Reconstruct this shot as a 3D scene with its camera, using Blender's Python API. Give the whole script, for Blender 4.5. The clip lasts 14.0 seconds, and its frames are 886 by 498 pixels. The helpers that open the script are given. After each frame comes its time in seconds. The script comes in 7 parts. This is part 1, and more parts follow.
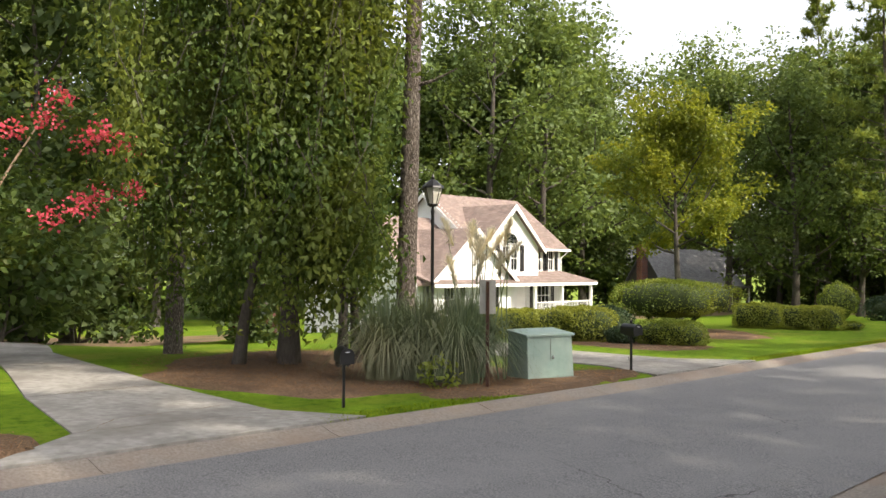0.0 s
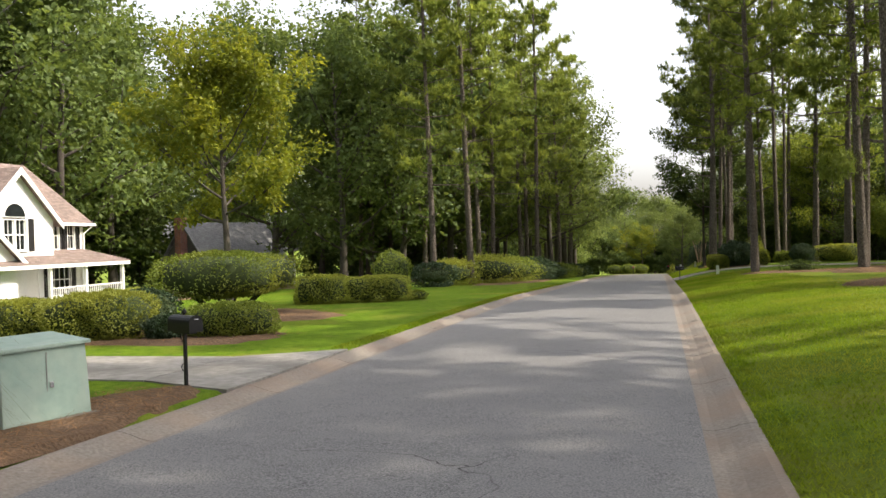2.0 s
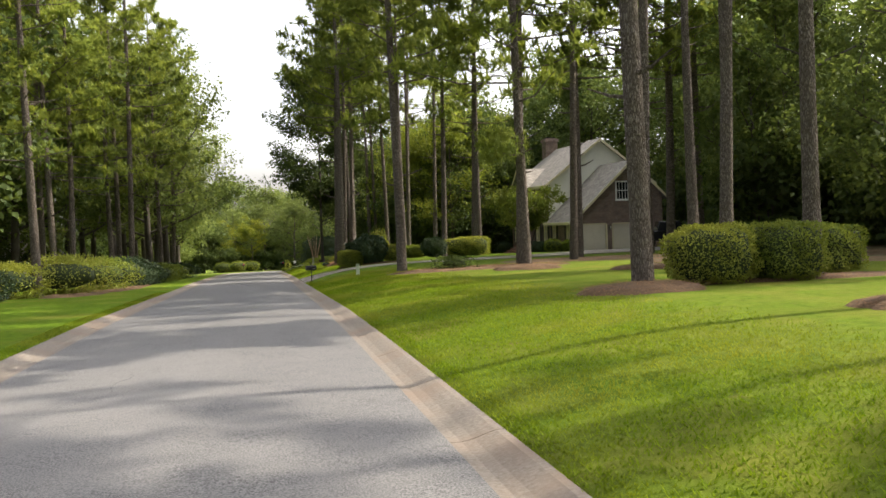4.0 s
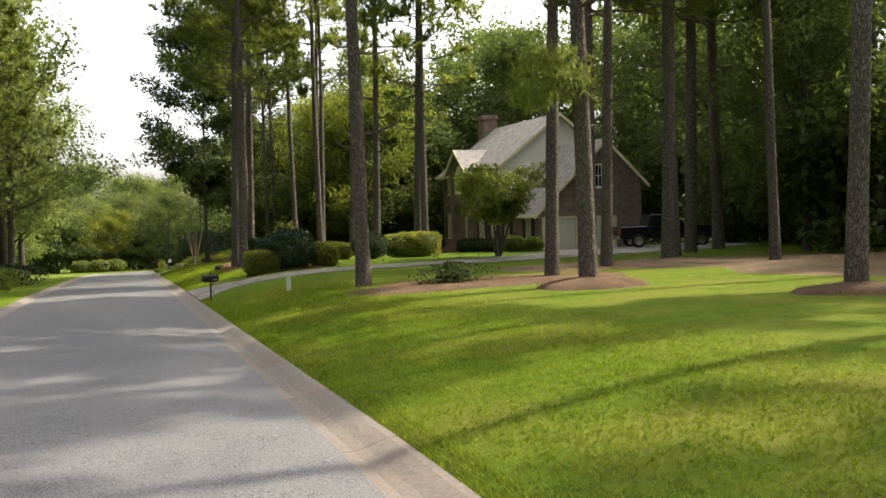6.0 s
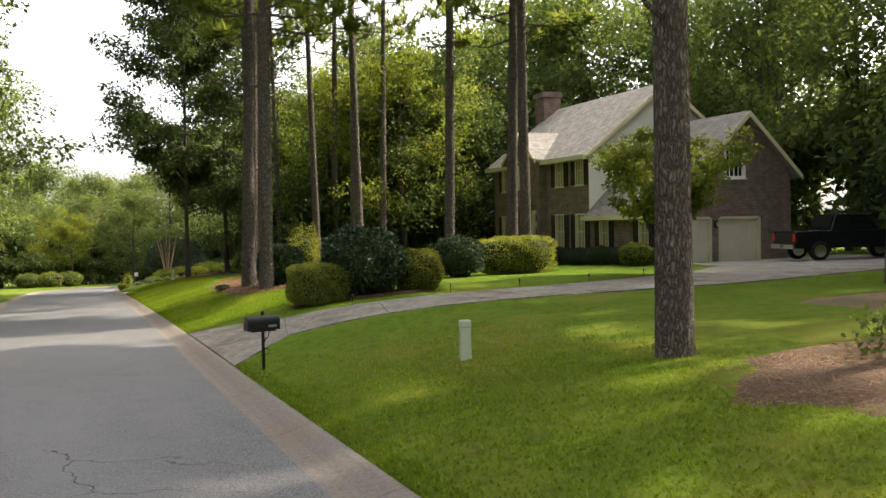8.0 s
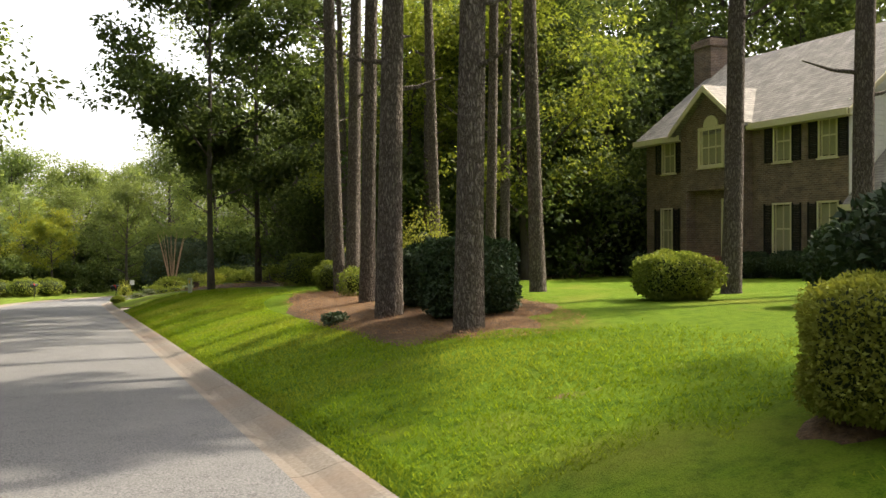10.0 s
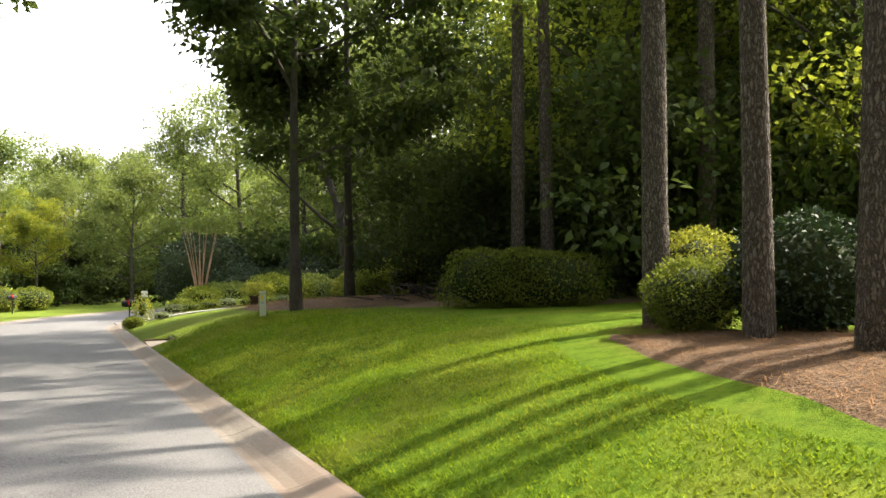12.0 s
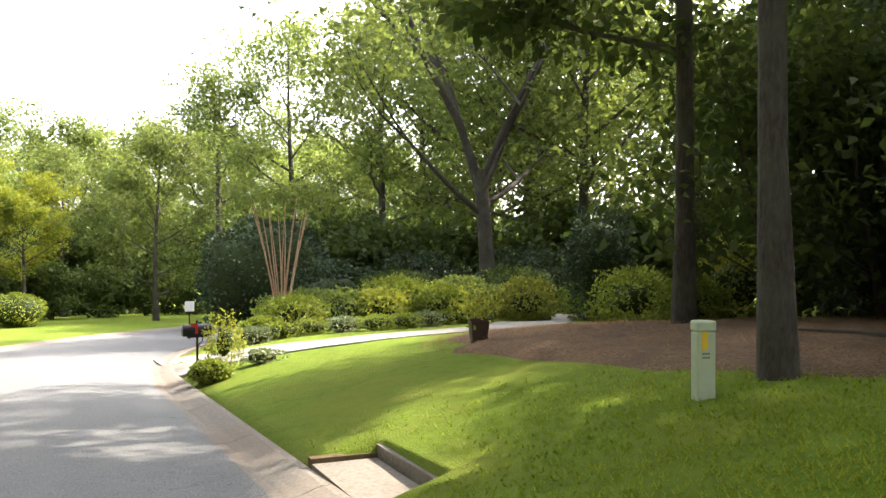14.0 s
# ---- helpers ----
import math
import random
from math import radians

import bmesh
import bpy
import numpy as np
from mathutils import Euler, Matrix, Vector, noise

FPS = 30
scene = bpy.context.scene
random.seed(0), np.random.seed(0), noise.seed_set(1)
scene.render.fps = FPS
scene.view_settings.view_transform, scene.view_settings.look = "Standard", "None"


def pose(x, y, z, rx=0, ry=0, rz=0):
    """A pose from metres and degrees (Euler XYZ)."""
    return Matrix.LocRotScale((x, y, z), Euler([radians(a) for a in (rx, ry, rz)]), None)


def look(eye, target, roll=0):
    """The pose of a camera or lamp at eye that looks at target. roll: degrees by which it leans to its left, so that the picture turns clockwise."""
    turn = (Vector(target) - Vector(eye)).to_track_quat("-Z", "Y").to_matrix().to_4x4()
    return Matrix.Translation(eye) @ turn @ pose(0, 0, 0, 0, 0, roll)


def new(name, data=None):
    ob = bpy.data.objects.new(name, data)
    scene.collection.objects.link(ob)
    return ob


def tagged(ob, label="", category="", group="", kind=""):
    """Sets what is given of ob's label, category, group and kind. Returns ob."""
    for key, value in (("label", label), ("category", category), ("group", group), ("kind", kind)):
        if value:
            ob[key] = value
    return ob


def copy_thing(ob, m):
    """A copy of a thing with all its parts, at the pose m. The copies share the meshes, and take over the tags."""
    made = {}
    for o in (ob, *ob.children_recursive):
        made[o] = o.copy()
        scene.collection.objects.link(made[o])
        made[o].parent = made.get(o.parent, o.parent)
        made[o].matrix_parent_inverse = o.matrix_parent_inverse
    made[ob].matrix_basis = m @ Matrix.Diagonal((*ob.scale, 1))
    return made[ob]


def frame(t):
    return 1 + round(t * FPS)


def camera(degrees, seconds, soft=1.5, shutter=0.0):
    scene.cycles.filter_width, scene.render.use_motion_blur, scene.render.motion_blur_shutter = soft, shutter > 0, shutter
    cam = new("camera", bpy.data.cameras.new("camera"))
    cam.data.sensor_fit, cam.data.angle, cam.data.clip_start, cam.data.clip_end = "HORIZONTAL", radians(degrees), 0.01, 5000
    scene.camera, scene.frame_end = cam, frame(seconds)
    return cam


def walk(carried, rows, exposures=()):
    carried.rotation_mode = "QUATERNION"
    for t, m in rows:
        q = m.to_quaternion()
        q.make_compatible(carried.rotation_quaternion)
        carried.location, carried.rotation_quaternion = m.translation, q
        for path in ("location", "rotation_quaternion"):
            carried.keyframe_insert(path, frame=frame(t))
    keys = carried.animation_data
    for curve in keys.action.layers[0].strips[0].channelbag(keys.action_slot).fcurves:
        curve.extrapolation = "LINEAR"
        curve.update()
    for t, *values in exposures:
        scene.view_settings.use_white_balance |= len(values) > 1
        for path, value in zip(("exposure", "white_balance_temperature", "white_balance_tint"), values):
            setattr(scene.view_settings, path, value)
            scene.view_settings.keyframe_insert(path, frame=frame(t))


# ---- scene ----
cam = camera(53.3, 14.0)
ROWS = [
    (0.0, -0.291, 1.968, 2.027, 91.155, -0.309, 43.155),
    (0.5, -1.304, 2.907, 1.938, 90.770, -0.049, 39.282),
    (1.0, -2.259, 4.033, 1.880, 90.089, 0.442, 32.840),
    (1.5, -3.047, 5.434, 1.819, 89.874, 1.170, 24.097),
    (2.0, -3.726, 7.262, 1.795, 89.367, 1.559, 13.713),
    (2.5, -4.147, 9.559, 1.781, 89.071, 1.875, 5.116),
    (3.0, -4.588, 12.048, 1.780, 88.818, 1.936, -2.385),
    (3.5, -4.905, 14.598, 1.760, 88.547, 1.928, -7.704),
    (6.0, -5.078, 33.246, 1.571, 87.743, 1.423, -19.698),
    (6.5, -5.110, 36.968, 1.476, 87.828, 1.214, -20.477),
    (7.0, -5.109, 41.269, 1.374, 88.033, 1.284, -21.225),
    (9.5, -5.154, 62.328, 0.695, 88.860, 0.651, -22.921),
    (10.0, -5.131, 66.838, 0.548, 89.009, 0.458, -23.109),
    (10.5, -5.138, 71.104, 0.402, 89.168, 0.285, -23.276),
    (11.0, -5.168, 75.593, 0.275, 89.206, 0.482, -23.448),
    (11.5, -5.143, 79.946, 0.143, 89.295, 0.417, -23.591),
    (12.0, -5.143, 84.926, -0.006, 89.364, 0.453, -23.730),
    (12.5, -5.151, 89.611, -0.230, 89.583, 0.186, -23.820),
    (13.0, -5.101, 94.522, -0.382, 89.713, 0.087, -23.844),
    (13.5, -5.120, 98.878, -0.556, 89.752, 0.081, -23.935),
    (14.0, -5.123, 103.497, -0.783, 89.862, 0.012, -23.977),
]
walk(cam, [(t, pose(x, y, z, rx, ry, rz)) for t, x, y, z, rx, ry, rz in ROWS],
     exposures=[(0.0, 1.55, 6750, 13), (2.0, 1.5, 6750, 13), (3.5, 1.6, 6750, 13), (7.0, 1.8, 6750, 13), (9.5, 1.95, 7000, 12), (10.0, 1.92, 7000, 12), (11.0, 2.15, 6900, 12), (12.5, 2.55, 6750, 12), (14.0, 2.9, 6650, 13)])

# ---- world and sun ----
SUN_FROM = Vector((0.995, 0.08, 0.0)).normalized()
SUN_EL = radians(46)
world = bpy.data.worlds.new("sky")
scene.world = world
world.use_nodes = True
wn = world.node_tree
sky = wn.nodes.new("ShaderNodeTexSky")
sky.sky_type = "NISHITA"
sky.sun_disc = False
sky.sun_elevation = SUN_EL
sky.sun_rotation = math.atan2(SUN_FROM.x, SUN_FROM.y)
sky.air_density, sky.dust_density, sky.ozone_density = 1.0, 4.0, 1.0
bg = wn.nodes["Background"]
bg.inputs["Strength"].default_value = 0.15
haze = wn.nodes.new("ShaderNodeHueSaturation")      # thin summer haze whitens the sky
haze.inputs["Saturation"].default_value = 0.35
wn.links.new(sky.outputs["Color"], haze.inputs["Color"])
wn.links.new(haze.outputs["Color"], bg.inputs["Color"])
sun_data = bpy.data.lights.new("sun", "SUN")
sun_data.energy, sun_data.angle, sun_data.color = 2.3, radians(1.0), (1.0, 0.92, 0.77)
sun = new("sun", sun_data)
sun.matrix_world = look((0, 0, 40), Vector((0, 0, 40)) - SUN_FROM * math.cos(SUN_EL) - Vector((0, 0, math.sin(SUN_EL))))


# ---- materials ----
def nodes_of(name):
    m = bpy.data.materials.new(name)
    m.use_nodes = True
    return m, m.node_tree.nodes, m.node_tree.links, m.node_tree.nodes["Principled BSDF"]


def mixed(nd, ln, fac, a, b, blend="MIX"):
    n = nd.new("ShaderNodeMix")
    n.data_type, n.blend_type = "RGBA", blend
    for k, v in ((0, fac), (6, a), (7, b)):
        if isinstance(v, (tuple, float, int)):
            n.inputs[k].default_value = (*v, 1) if isinstance(v, tuple) else v
        else:
            ln.new(v, n.inputs[k])
    return n.outputs[2]


def noise_tex(nd, ln, scale, detail=4.0, stretch=None, rough=0.6):
    n = nd.new("ShaderNodeTexNoise")
    n.inputs["Scale"].default_value, n.inputs["Detail"].default_value, n.inputs["Roughness"].default_value = scale, detail, rough
    co = nd.new("ShaderNodeTexCoord").outputs["Object"]
    if stretch:
        mp = nd.new("ShaderNodeMapping")
        mp.inputs["Scale"].default_value = stretch
        ln.new(co, mp.inputs["Vector"])
        co = mp.outputs["Vector"]
    ln.new(co, n.inputs["Vector"])
    return n.outputs["Fac"]


def ramp(nd, ln, fac, lo, hi):
    n = nd.new("ShaderNodeMapRange")
    n.inputs["From Min"].default_value, n.inputs["From Max"].default_value = lo, hi
    ln.new(fac, n.inputs["Value"])
    return n.outputs["Result"]


def surface(name, c1, c2, fine=20.0, coarse=0.6, c3=None, rough=0.85, bump=0.3, depth=0.01, metal=0.0, stretch=None, spec=0.3):
    """Two scales of variation: c1/c2 by fine grain, c3 in coarse patches."""
    m, nd, ln, p = nodes_of(name)
    g = noise_tex(nd, ln, fine, 5.0, stretch)
    col = mixed(nd, ln, ramp(nd, ln, g, 0.3, 0.7), c1, c2)
    if c3:
        col = mixed(nd, ln, ramp(nd, ln, noise_tex(nd, ln, coarse, 4.0), 0.45, 0.72), col, c3)
    ln.new(col, p.inputs["Base Color"])
    p.inputs["Roughness"].default_value, p.inputs["Metallic"].default_value = rough, metal
    p.inputs["Specular IOR Level"].default_value = spec
    if bump:
        b = nd.new("ShaderNodeBump")
        b.inputs["Strength"].default_value, b.inputs["Distance"].default_value = bump, depth
        ln.new(g, b.inputs["Height"])
        ln.new(b.outputs["Normal"], p.inputs["Normal"])
    return m


def foliage(name, c1, c2, c3=None, translucent=0.4, gloss=0.015):
    """Leaves: colour by leaf and by plant, light passing through them."""
    m, nd, ln, p = nodes_of(name)
    geo, info = nd.new("ShaderNodeNewGeometry"), nd.new("ShaderNodeObjectInfo")
    col = mixed(nd, ln, geo.outputs["Random Per Island"], c1, c2)
    if c3:
        col = mixed(nd, ln, ramp(nd, ln, noise_tex(nd, ln, 0.35, 2.0), 0.42, 0.68), col, c3)
    tint = nd.new("ShaderNodeHueSaturation")
    ln.new(col, tint.inputs["Color"])
    ln.new(ramp(nd, ln, info.outputs["Random"], -2.0, 2.0), tint.inputs["Value"])
    mr = tint.inputs["Value"].links[0].from_node
    mr.inputs["From Min"].default_value, mr.inputs["From Max"].default_value = 0.0, 1.0
    mr.inputs["To Min"].default_value, mr.inputs["To Max"].default_value = 0.8, 1.2
    d, t, g = nd.new("ShaderNodeBsdfDiffuse"), nd.new("ShaderNodeBsdfTranslucent"), nd.new("ShaderNodeBsdfGlossy")
    g.inputs["Roughness"].default_value = 0.55
    warm = mixed(nd, ln, 1.0, tint.outputs["Color"], (1.65, 1.5, 0.95), "MULTIPLY")
    ln.new(tint.outputs["Color"], d.inputs["Color"])
    ln.new(warm, t.inputs["Color"])
    s1, s2 = nd.new("ShaderNodeMixShader"), nd.new("ShaderNodeMixShader")
    s1.inputs[0].default_value, s2.inputs[0].default_value = translucent, gloss
    ln.new(d.outputs[0], s1.inputs[1])
    ln.new(t.outputs[0], s1.inputs[2])
    ln.new(s1.outputs[0], s2.inputs[1])
    ln.new(g.outputs[0], s2.inputs[2])
    nd.remove(p)
    ln.new(s2.outputs[0], nd["Material Output"].inputs["Surface"])
    return m


def brick_mat(name, c1, c2, mortar, width=0.21, row=0.075, gap=0.006):
    m, nd, ln, p = nodes_of(name)
    tc, geo = nd.new("ShaderNodeTexCoord"), nd.new("ShaderNodeNewGeometry")
    sep, sn = nd.new("ShaderNodeSeparateXYZ"), nd.new("ShaderNodeSeparateXYZ")
    ln.new(tc.outputs["Object"], sep.inputs[0])
    ad = nd.new("ShaderNodeMath")
    ad.operation = "ADD"
    ln.new(sep.outputs[0], ad.inputs[0])
    ln.new(sep.outputs[1], ad.inputs[1])
    cb = nd.new("ShaderNodeCombineXYZ")
    ln.new(ad.outputs[0], cb.inputs[0])
    ln.new(sep.outputs[2], cb.inputs[1])
    b = nd.new("ShaderNodeTexBrick")
    for k, v in (("Scale", 1.0), ("Mortar Size", gap), ("Brick Width", width), ("Row Height", row), ("Bias", 0.0)):
        b.inputs[k].default_value = v
    for k, v in (("Color1", c1), ("Color2", c2), ("Mortar", mortar)):
        b.inputs[k].default_value = (*v, 1)
    ln.new(cb.outputs[0], b.inputs["Vector"])
    g = noise_tex(nd, ln, 2.2, 5.0)
    col = mixed(nd, ln, ramp(nd, ln, g, 0.35, 0.7), b.outputs["Color"], mixed(nd, ln, 0.5, b.outputs["Color"], (0.05, 0.045, 0.04)))
    ln.new(col, p.inputs["Base Color"])
    p.inputs["Roughness"].default_value = 0.9
    bu = nd.new("ShaderNodeBump")
    bu.inputs["Strength"].default_value, bu.inputs["Distance"].default_value, bu.invert = 0.6, 0.01, True
    ln.new(b.outputs["Fac"], bu.inputs["Height"])
    ln.new(bu.outputs["Normal"], p.inputs["Normal"])
    return m


def asphalt_mat():
    m, nd, ln, p = nodes_of("asphalt")
    fine, mid, big = noise_tex(nd, ln, 55.0, 4.0), noise_tex(nd, ln, 2.0, 6.0), noise_tex(nd, ln, 0.35, 4.0, (1.0, 0.16, 1.0))
    col = mixed(nd, ln, ramp(nd, ln, fine, 0.36, 0.64), (0.05, 0.051, 0.053), (0.215, 0.214, 0.212))
    col = mixed(nd, ln, ramp(nd, ln, noise_tex(nd, ln, 28.0, 4.0, None, 0.75), 0.62, 0.7), col, (0.25, 0.247, 0.24))
    col = mixed(nd, ln, ramp(nd, ln, noise_tex(nd, ln, 11.0, 3.0), 0.36, 0.3), col, (0.07, 0.07, 0.07))
    col = mixed(nd, ln, ramp(nd, ln, mid, 0.4, 0.75), col, mixed(nd, ln, 0.5, col, (0.175, 0.173, 0.17)))
    col = mixed(nd, ln, ramp(nd, ln, big, 0.5, 0.75), col, mixed(nd, ln, 0.55, col, (0.20, 0.198, 0.195)))
    v = nd.new("ShaderNodeTexVoronoi")
    v.feature = "DISTANCE_TO_EDGE"
    v.inputs["Scale"].default_value = 0.16
    wob = nd.new("ShaderNodeVectorMath")
    wob.operation = "ADD"
    nz = nd.new("ShaderNodeTexNoise")
    nz.inputs["Scale"].default_value, nz.inputs["Detail"].default_value = 0.9, 5.0
    tc = nd.new("ShaderNodeTexCoord")
    ln.new(tc.outputs["Object"], nz.inputs["Vector"])
    ln.new(tc.outputs["Object"], wob.inputs[0])
    ln.new(nz.outputs["Color"], wob.inputs[1])
    ln.new(wob.outputs[0], v.inputs["Vector"])
    crack = ramp(nd, ln, v.outputs["Distance"], 0.0016, 0.0004)
    thin = nd.new("ShaderNodeMath")
    thin.operation = "MULTIPLY"
    ln.new(crack, thin.inputs[0])
    ln.new(ramp(nd, ln, noise_tex(nd, ln, 0.25, 3.0), 0.52, 0.6), thin.inputs[1])
    col = mixed(nd, ln, thin.outputs[0], col, (0.03, 0.03, 0.03))
    ln.new(col, p.inputs["Base Color"])
    p.inputs["Roughness"].default_value, p.inputs["Specular IOR Level"].default_value = 0.85, 0.25
    b = nd.new("ShaderNodeBump")
    b.inputs["Strength"].default_value, b.inputs["Distance"].default_value = 0.35, 0.006
    ln.new(fine, b.inputs["Height"])
    ln.new(b.outputs["Normal"], p.inputs["Normal"])
    return m


def plain(name, c, rough=0.6, metal=0.0, vary=0.25):
    return surface(name, c, tuple(k * (1 - vary) for k in c), 9.0, 1.5, None, rough, 0.08, 0.004, metal)



def bark_mat(name, c1, c2, crack, scale, stretch):
    """Plated bark: long scales parted by dark fissures, grey lichen in patches."""
    m, nd, ln, p = nodes_of(name)
    tc, mp, v = nd.new("ShaderNodeTexCoord"), nd.new("ShaderNodeMapping"), nd.new("ShaderNodeTexVoronoi")
    mp.inputs["Scale"].default_value = stretch
    wob, nz = nd.new("ShaderNodeVectorMath"), nd.new("ShaderNodeTexNoise")
    wob.operation = "MULTIPLY_ADD"
    wob.inputs[1].default_value = (0.09, 0.09, 0.12)
    nz.inputs["Scale"].default_value, nz.inputs["Detail"].default_value = 11.0, 4.0
    ln.new(tc.outputs["Object"], nz.inputs["Vector"])
    ln.new(nz.outputs["Color"], wob.inputs[0])
    ln.new(tc.outputs["Object"], wob.inputs[2])
    ln.new(wob.outputs[0], mp.inputs["Vector"])
    ln.new(mp.outputs["Vector"], v.inputs["Vector"])
    v.feature, v.inputs["Scale"].default_value = "DISTANCE_TO_EDGE", scale
    edge = ramp(nd, ln, v.outputs["Distance"], 0.0, 0.3)
    plate, one = nd.new("ShaderNodeTexVoronoi"), nd.new("ShaderNodeSeparateColor")
    plate.inputs["Scale"].default_value = scale
    ln.new(mp.outputs["Vector"], plate.inputs["Vector"])
    ln.new(plate.outputs["Color"], one.inputs[0])
    g = noise_tex(nd, ln, 22.0, 5.0)
    col = mixed(nd, ln, ramp(nd, ln, g, 0.3, 0.7), c1, c2)
    col = mixed(nd, ln, ramp(nd, ln, noise_tex(nd, ln, 1.6, 3.0), 0.52, 0.7), col, tuple(0.5 * (a + b) + 0.03 for a, b in zip(c1, c2)))
    col = mixed(nd, ln, one.outputs[0], col, mixed(nd, ln, 0.45, col, (0.27, 0.24, 0.21)))
    col = mixed(nd, ln, edge, crack, col)
    ln.new(col, p.inputs["Base Color"])
    p.inputs["Roughness"].default_value, p.inputs["Specular IOR Level"].default_value = 0.95, 0.15
    b = nd.new("ShaderNodeBump")
    b.inputs["Strength"].default_value, b.inputs["Distance"].default_value = 0.9, 0.04
    ln.new(edge, b.inputs["Height"])
    ln.new(b.outputs["Normal"], p.inputs["Normal"])
    return m


def grass_mat():
    """Mown turf: blade-fine grain, hand-sized tufts, and broad yellowed patches."""
    m, nd, ln, p = nodes_of("lawn")
    fine, tuft, patch = noise_tex(nd, ln, 55.0, 4.0), noise_tex(nd, ln, 4.5, 6.0, None, 0.75), noise_tex(nd, ln, 0.4, 5.0)
    col = mixed(nd, ln, ramp(nd, ln, fine, 0.32, 0.68), (0.042, 0.09, 0.006), (0.12, 0.2, 0.014))
    col = mixed(nd, ln, ramp(nd, ln, tuft, 0.4, 0.72), col, mixed(nd, ln, 0.6, col, (0.145, 0.2, 0.018)))
    col = mixed(nd, ln, ramp(nd, ln, tuft, 0.5, 0.33), col, mixed(nd, ln, 0.65, col, (0.03, 0.07, 0.004)))
    col = mixed(nd, ln, ramp(nd, ln, patch, 0.5, 0.68), col, mixed(nd, ln, 0.5, col, (0.20, 0.19, 0.035)))
    col = mixed(nd, ln, ramp(nd, ln, noise_tex(nd, ln, 0.9, 3.0), 0.68, 0.76), col, (0.17, 0.13, 0.06))
    pale_tc, pale_sep = nd.new("ShaderNodeTexCoord"), nd.new("ShaderNodeSeparateXYZ")      # the far garden's turf is paler
    ln.new(pale_tc.outputs["Object"], pale_sep.inputs[0])
    col = mixed(nd, ln, ramp(nd, ln, pale_sep.outputs["Y"], 106.6, 108.2), col, mixed(nd, ln, 0.4, col, (0.17, 0.21, 0.045)))
    # the first lawn on the inner side is drier than the next garden's
    tc, sep, dry = nd.new("ShaderNodeTexCoord"), nd.new("ShaderNodeSeparateXYZ"), nd.new("ShaderNodeMath")
    ln.new(tc.outputs["Object"], sep.inputs[0])
    dry.operation = "MULTIPLY"
    ln.new(ramp(nd, ln, sep.outputs["Y"], 66.0, 60.0), dry.inputs[0])
    ln.new(ramp(nd, ln, sep.outputs["X"], -6.0, -4.0), dry.inputs[1])
    worn = nd.new("ShaderNodeMath")
    worn.operation = "MULTIPLY"
    ln.new(dry.outputs[0], worn.inputs[0])
    ln.new(ramp(nd, ln, noise_tex(nd, ln, 0.55, 6.0, None, 0.65), 0.36, 0.66), worn.inputs[1])
    col = mixed(nd, ln, worn.outputs[0], col, mixed(nd, ln, 0.45, col, (0.185, 0.165, 0.04)))
    ln.new(col, p.inputs["Base Color"])
    p.inputs["Roughness"].default_value, p.inputs["Specular IOR Level"].default_value = 0.95, 0.05
    hsum = nd.new("ShaderNodeMath")
    hsum.operation = "ADD"
    ln.new(fine, hsum.inputs[0])
    ln.new(tuft, hsum.inputs[1])
    b = nd.new("ShaderNodeBump")
    b.inputs["Strength"].default_value, b.inputs["Distance"].default_value = 0.8, 0.035
    ln.new(hsum.outputs[0], b.inputs["Height"])
    ln.new(b.outputs["Normal"], p.inputs["Normal"])
    return m


ASPHALT = asphalt_mat()
CONCRETE = surface("kerb_concrete", (0.135, 0.118, 0.098), (0.24, 0.212, 0.18), 26.0, 0.55, (0.19, 0.142, 0.107), 0.9, 0.45, 0.006)
DRIVE = surface("driveway_concrete", (0.13, 0.114, 0.095), (0.3, 0.276, 0.24), 7.0, 1.1, (0.085, 0.075, 0.06), 0.9, 0.25, 0.004)
DRIVE_PALE = surface("pale_driveway_concrete", (0.165, 0.157, 0.14), (0.29, 0.278, 0.256), 6.0, 0.8, (0.13, 0.12, 0.104), 0.9, 0.25, 0.004)
GRASS = grass_mat()
BLADE = foliage("grass_blades", (0.07, 0.125, 0.008), (0.15, 0.215, 0.016), (0.17, 0.2, 0.028), 0.4, 0.0)
STRAW = surface("pine_straw", (0.042, 0.024, 0.013), (0.215, 0.135, 0.075), 24.0, 1.3, (0.08, 0.05, 0.03), 0.95, 1.0, 0.045)
STRAW_NEEDLE = foliage("straw_needles", (0.09, 0.046, 0.024), (0.34, 0.205, 0.11), None, 0.1, 0.0)
DUFF = surface("leaf_litter", (0.10, 0.065, 0.035), (0.20, 0.13, 0.075), 22.0, 0.3, (0.05, 0.06, 0.02), 0.95, 0.8, 0.03)
BARK_PINE = bark_mat("pine_bark", (0.1, 0.084, 0.071), (0.26, 0.22, 0.185), (0.07, 0.056, 0.046), 26.0, (1.0, 1.0, 0.2))
BARK = surface("tree_bark", (0.036, 0.03, 0.025), (0.085, 0.071, 0.06), 14.0, 1.2, (0.09, 0.086, 0.07), 0.95, 0.9, 0.03, 0.0, (2.0, 2.0, 0.55))
BARK_PALE = surface("crape_bark", (0.33, 0.2, 0.13), (0.45, 0.31, 0.22), 5.0, 1.2, None, 0.7, 0.3, 0.01, 0.0, (2.0, 2.0, 0.5))
LEAF = foliage("oak_leaves", (0.085, 0.125, 0.036), (0.16, 0.205, 0.06), (0.125, 0.17, 0.06), 0.5)
# oak leaf tones darkened: shade of the deep woods put into the colour
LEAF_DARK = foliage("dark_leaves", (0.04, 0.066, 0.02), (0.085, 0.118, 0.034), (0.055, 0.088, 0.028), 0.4)
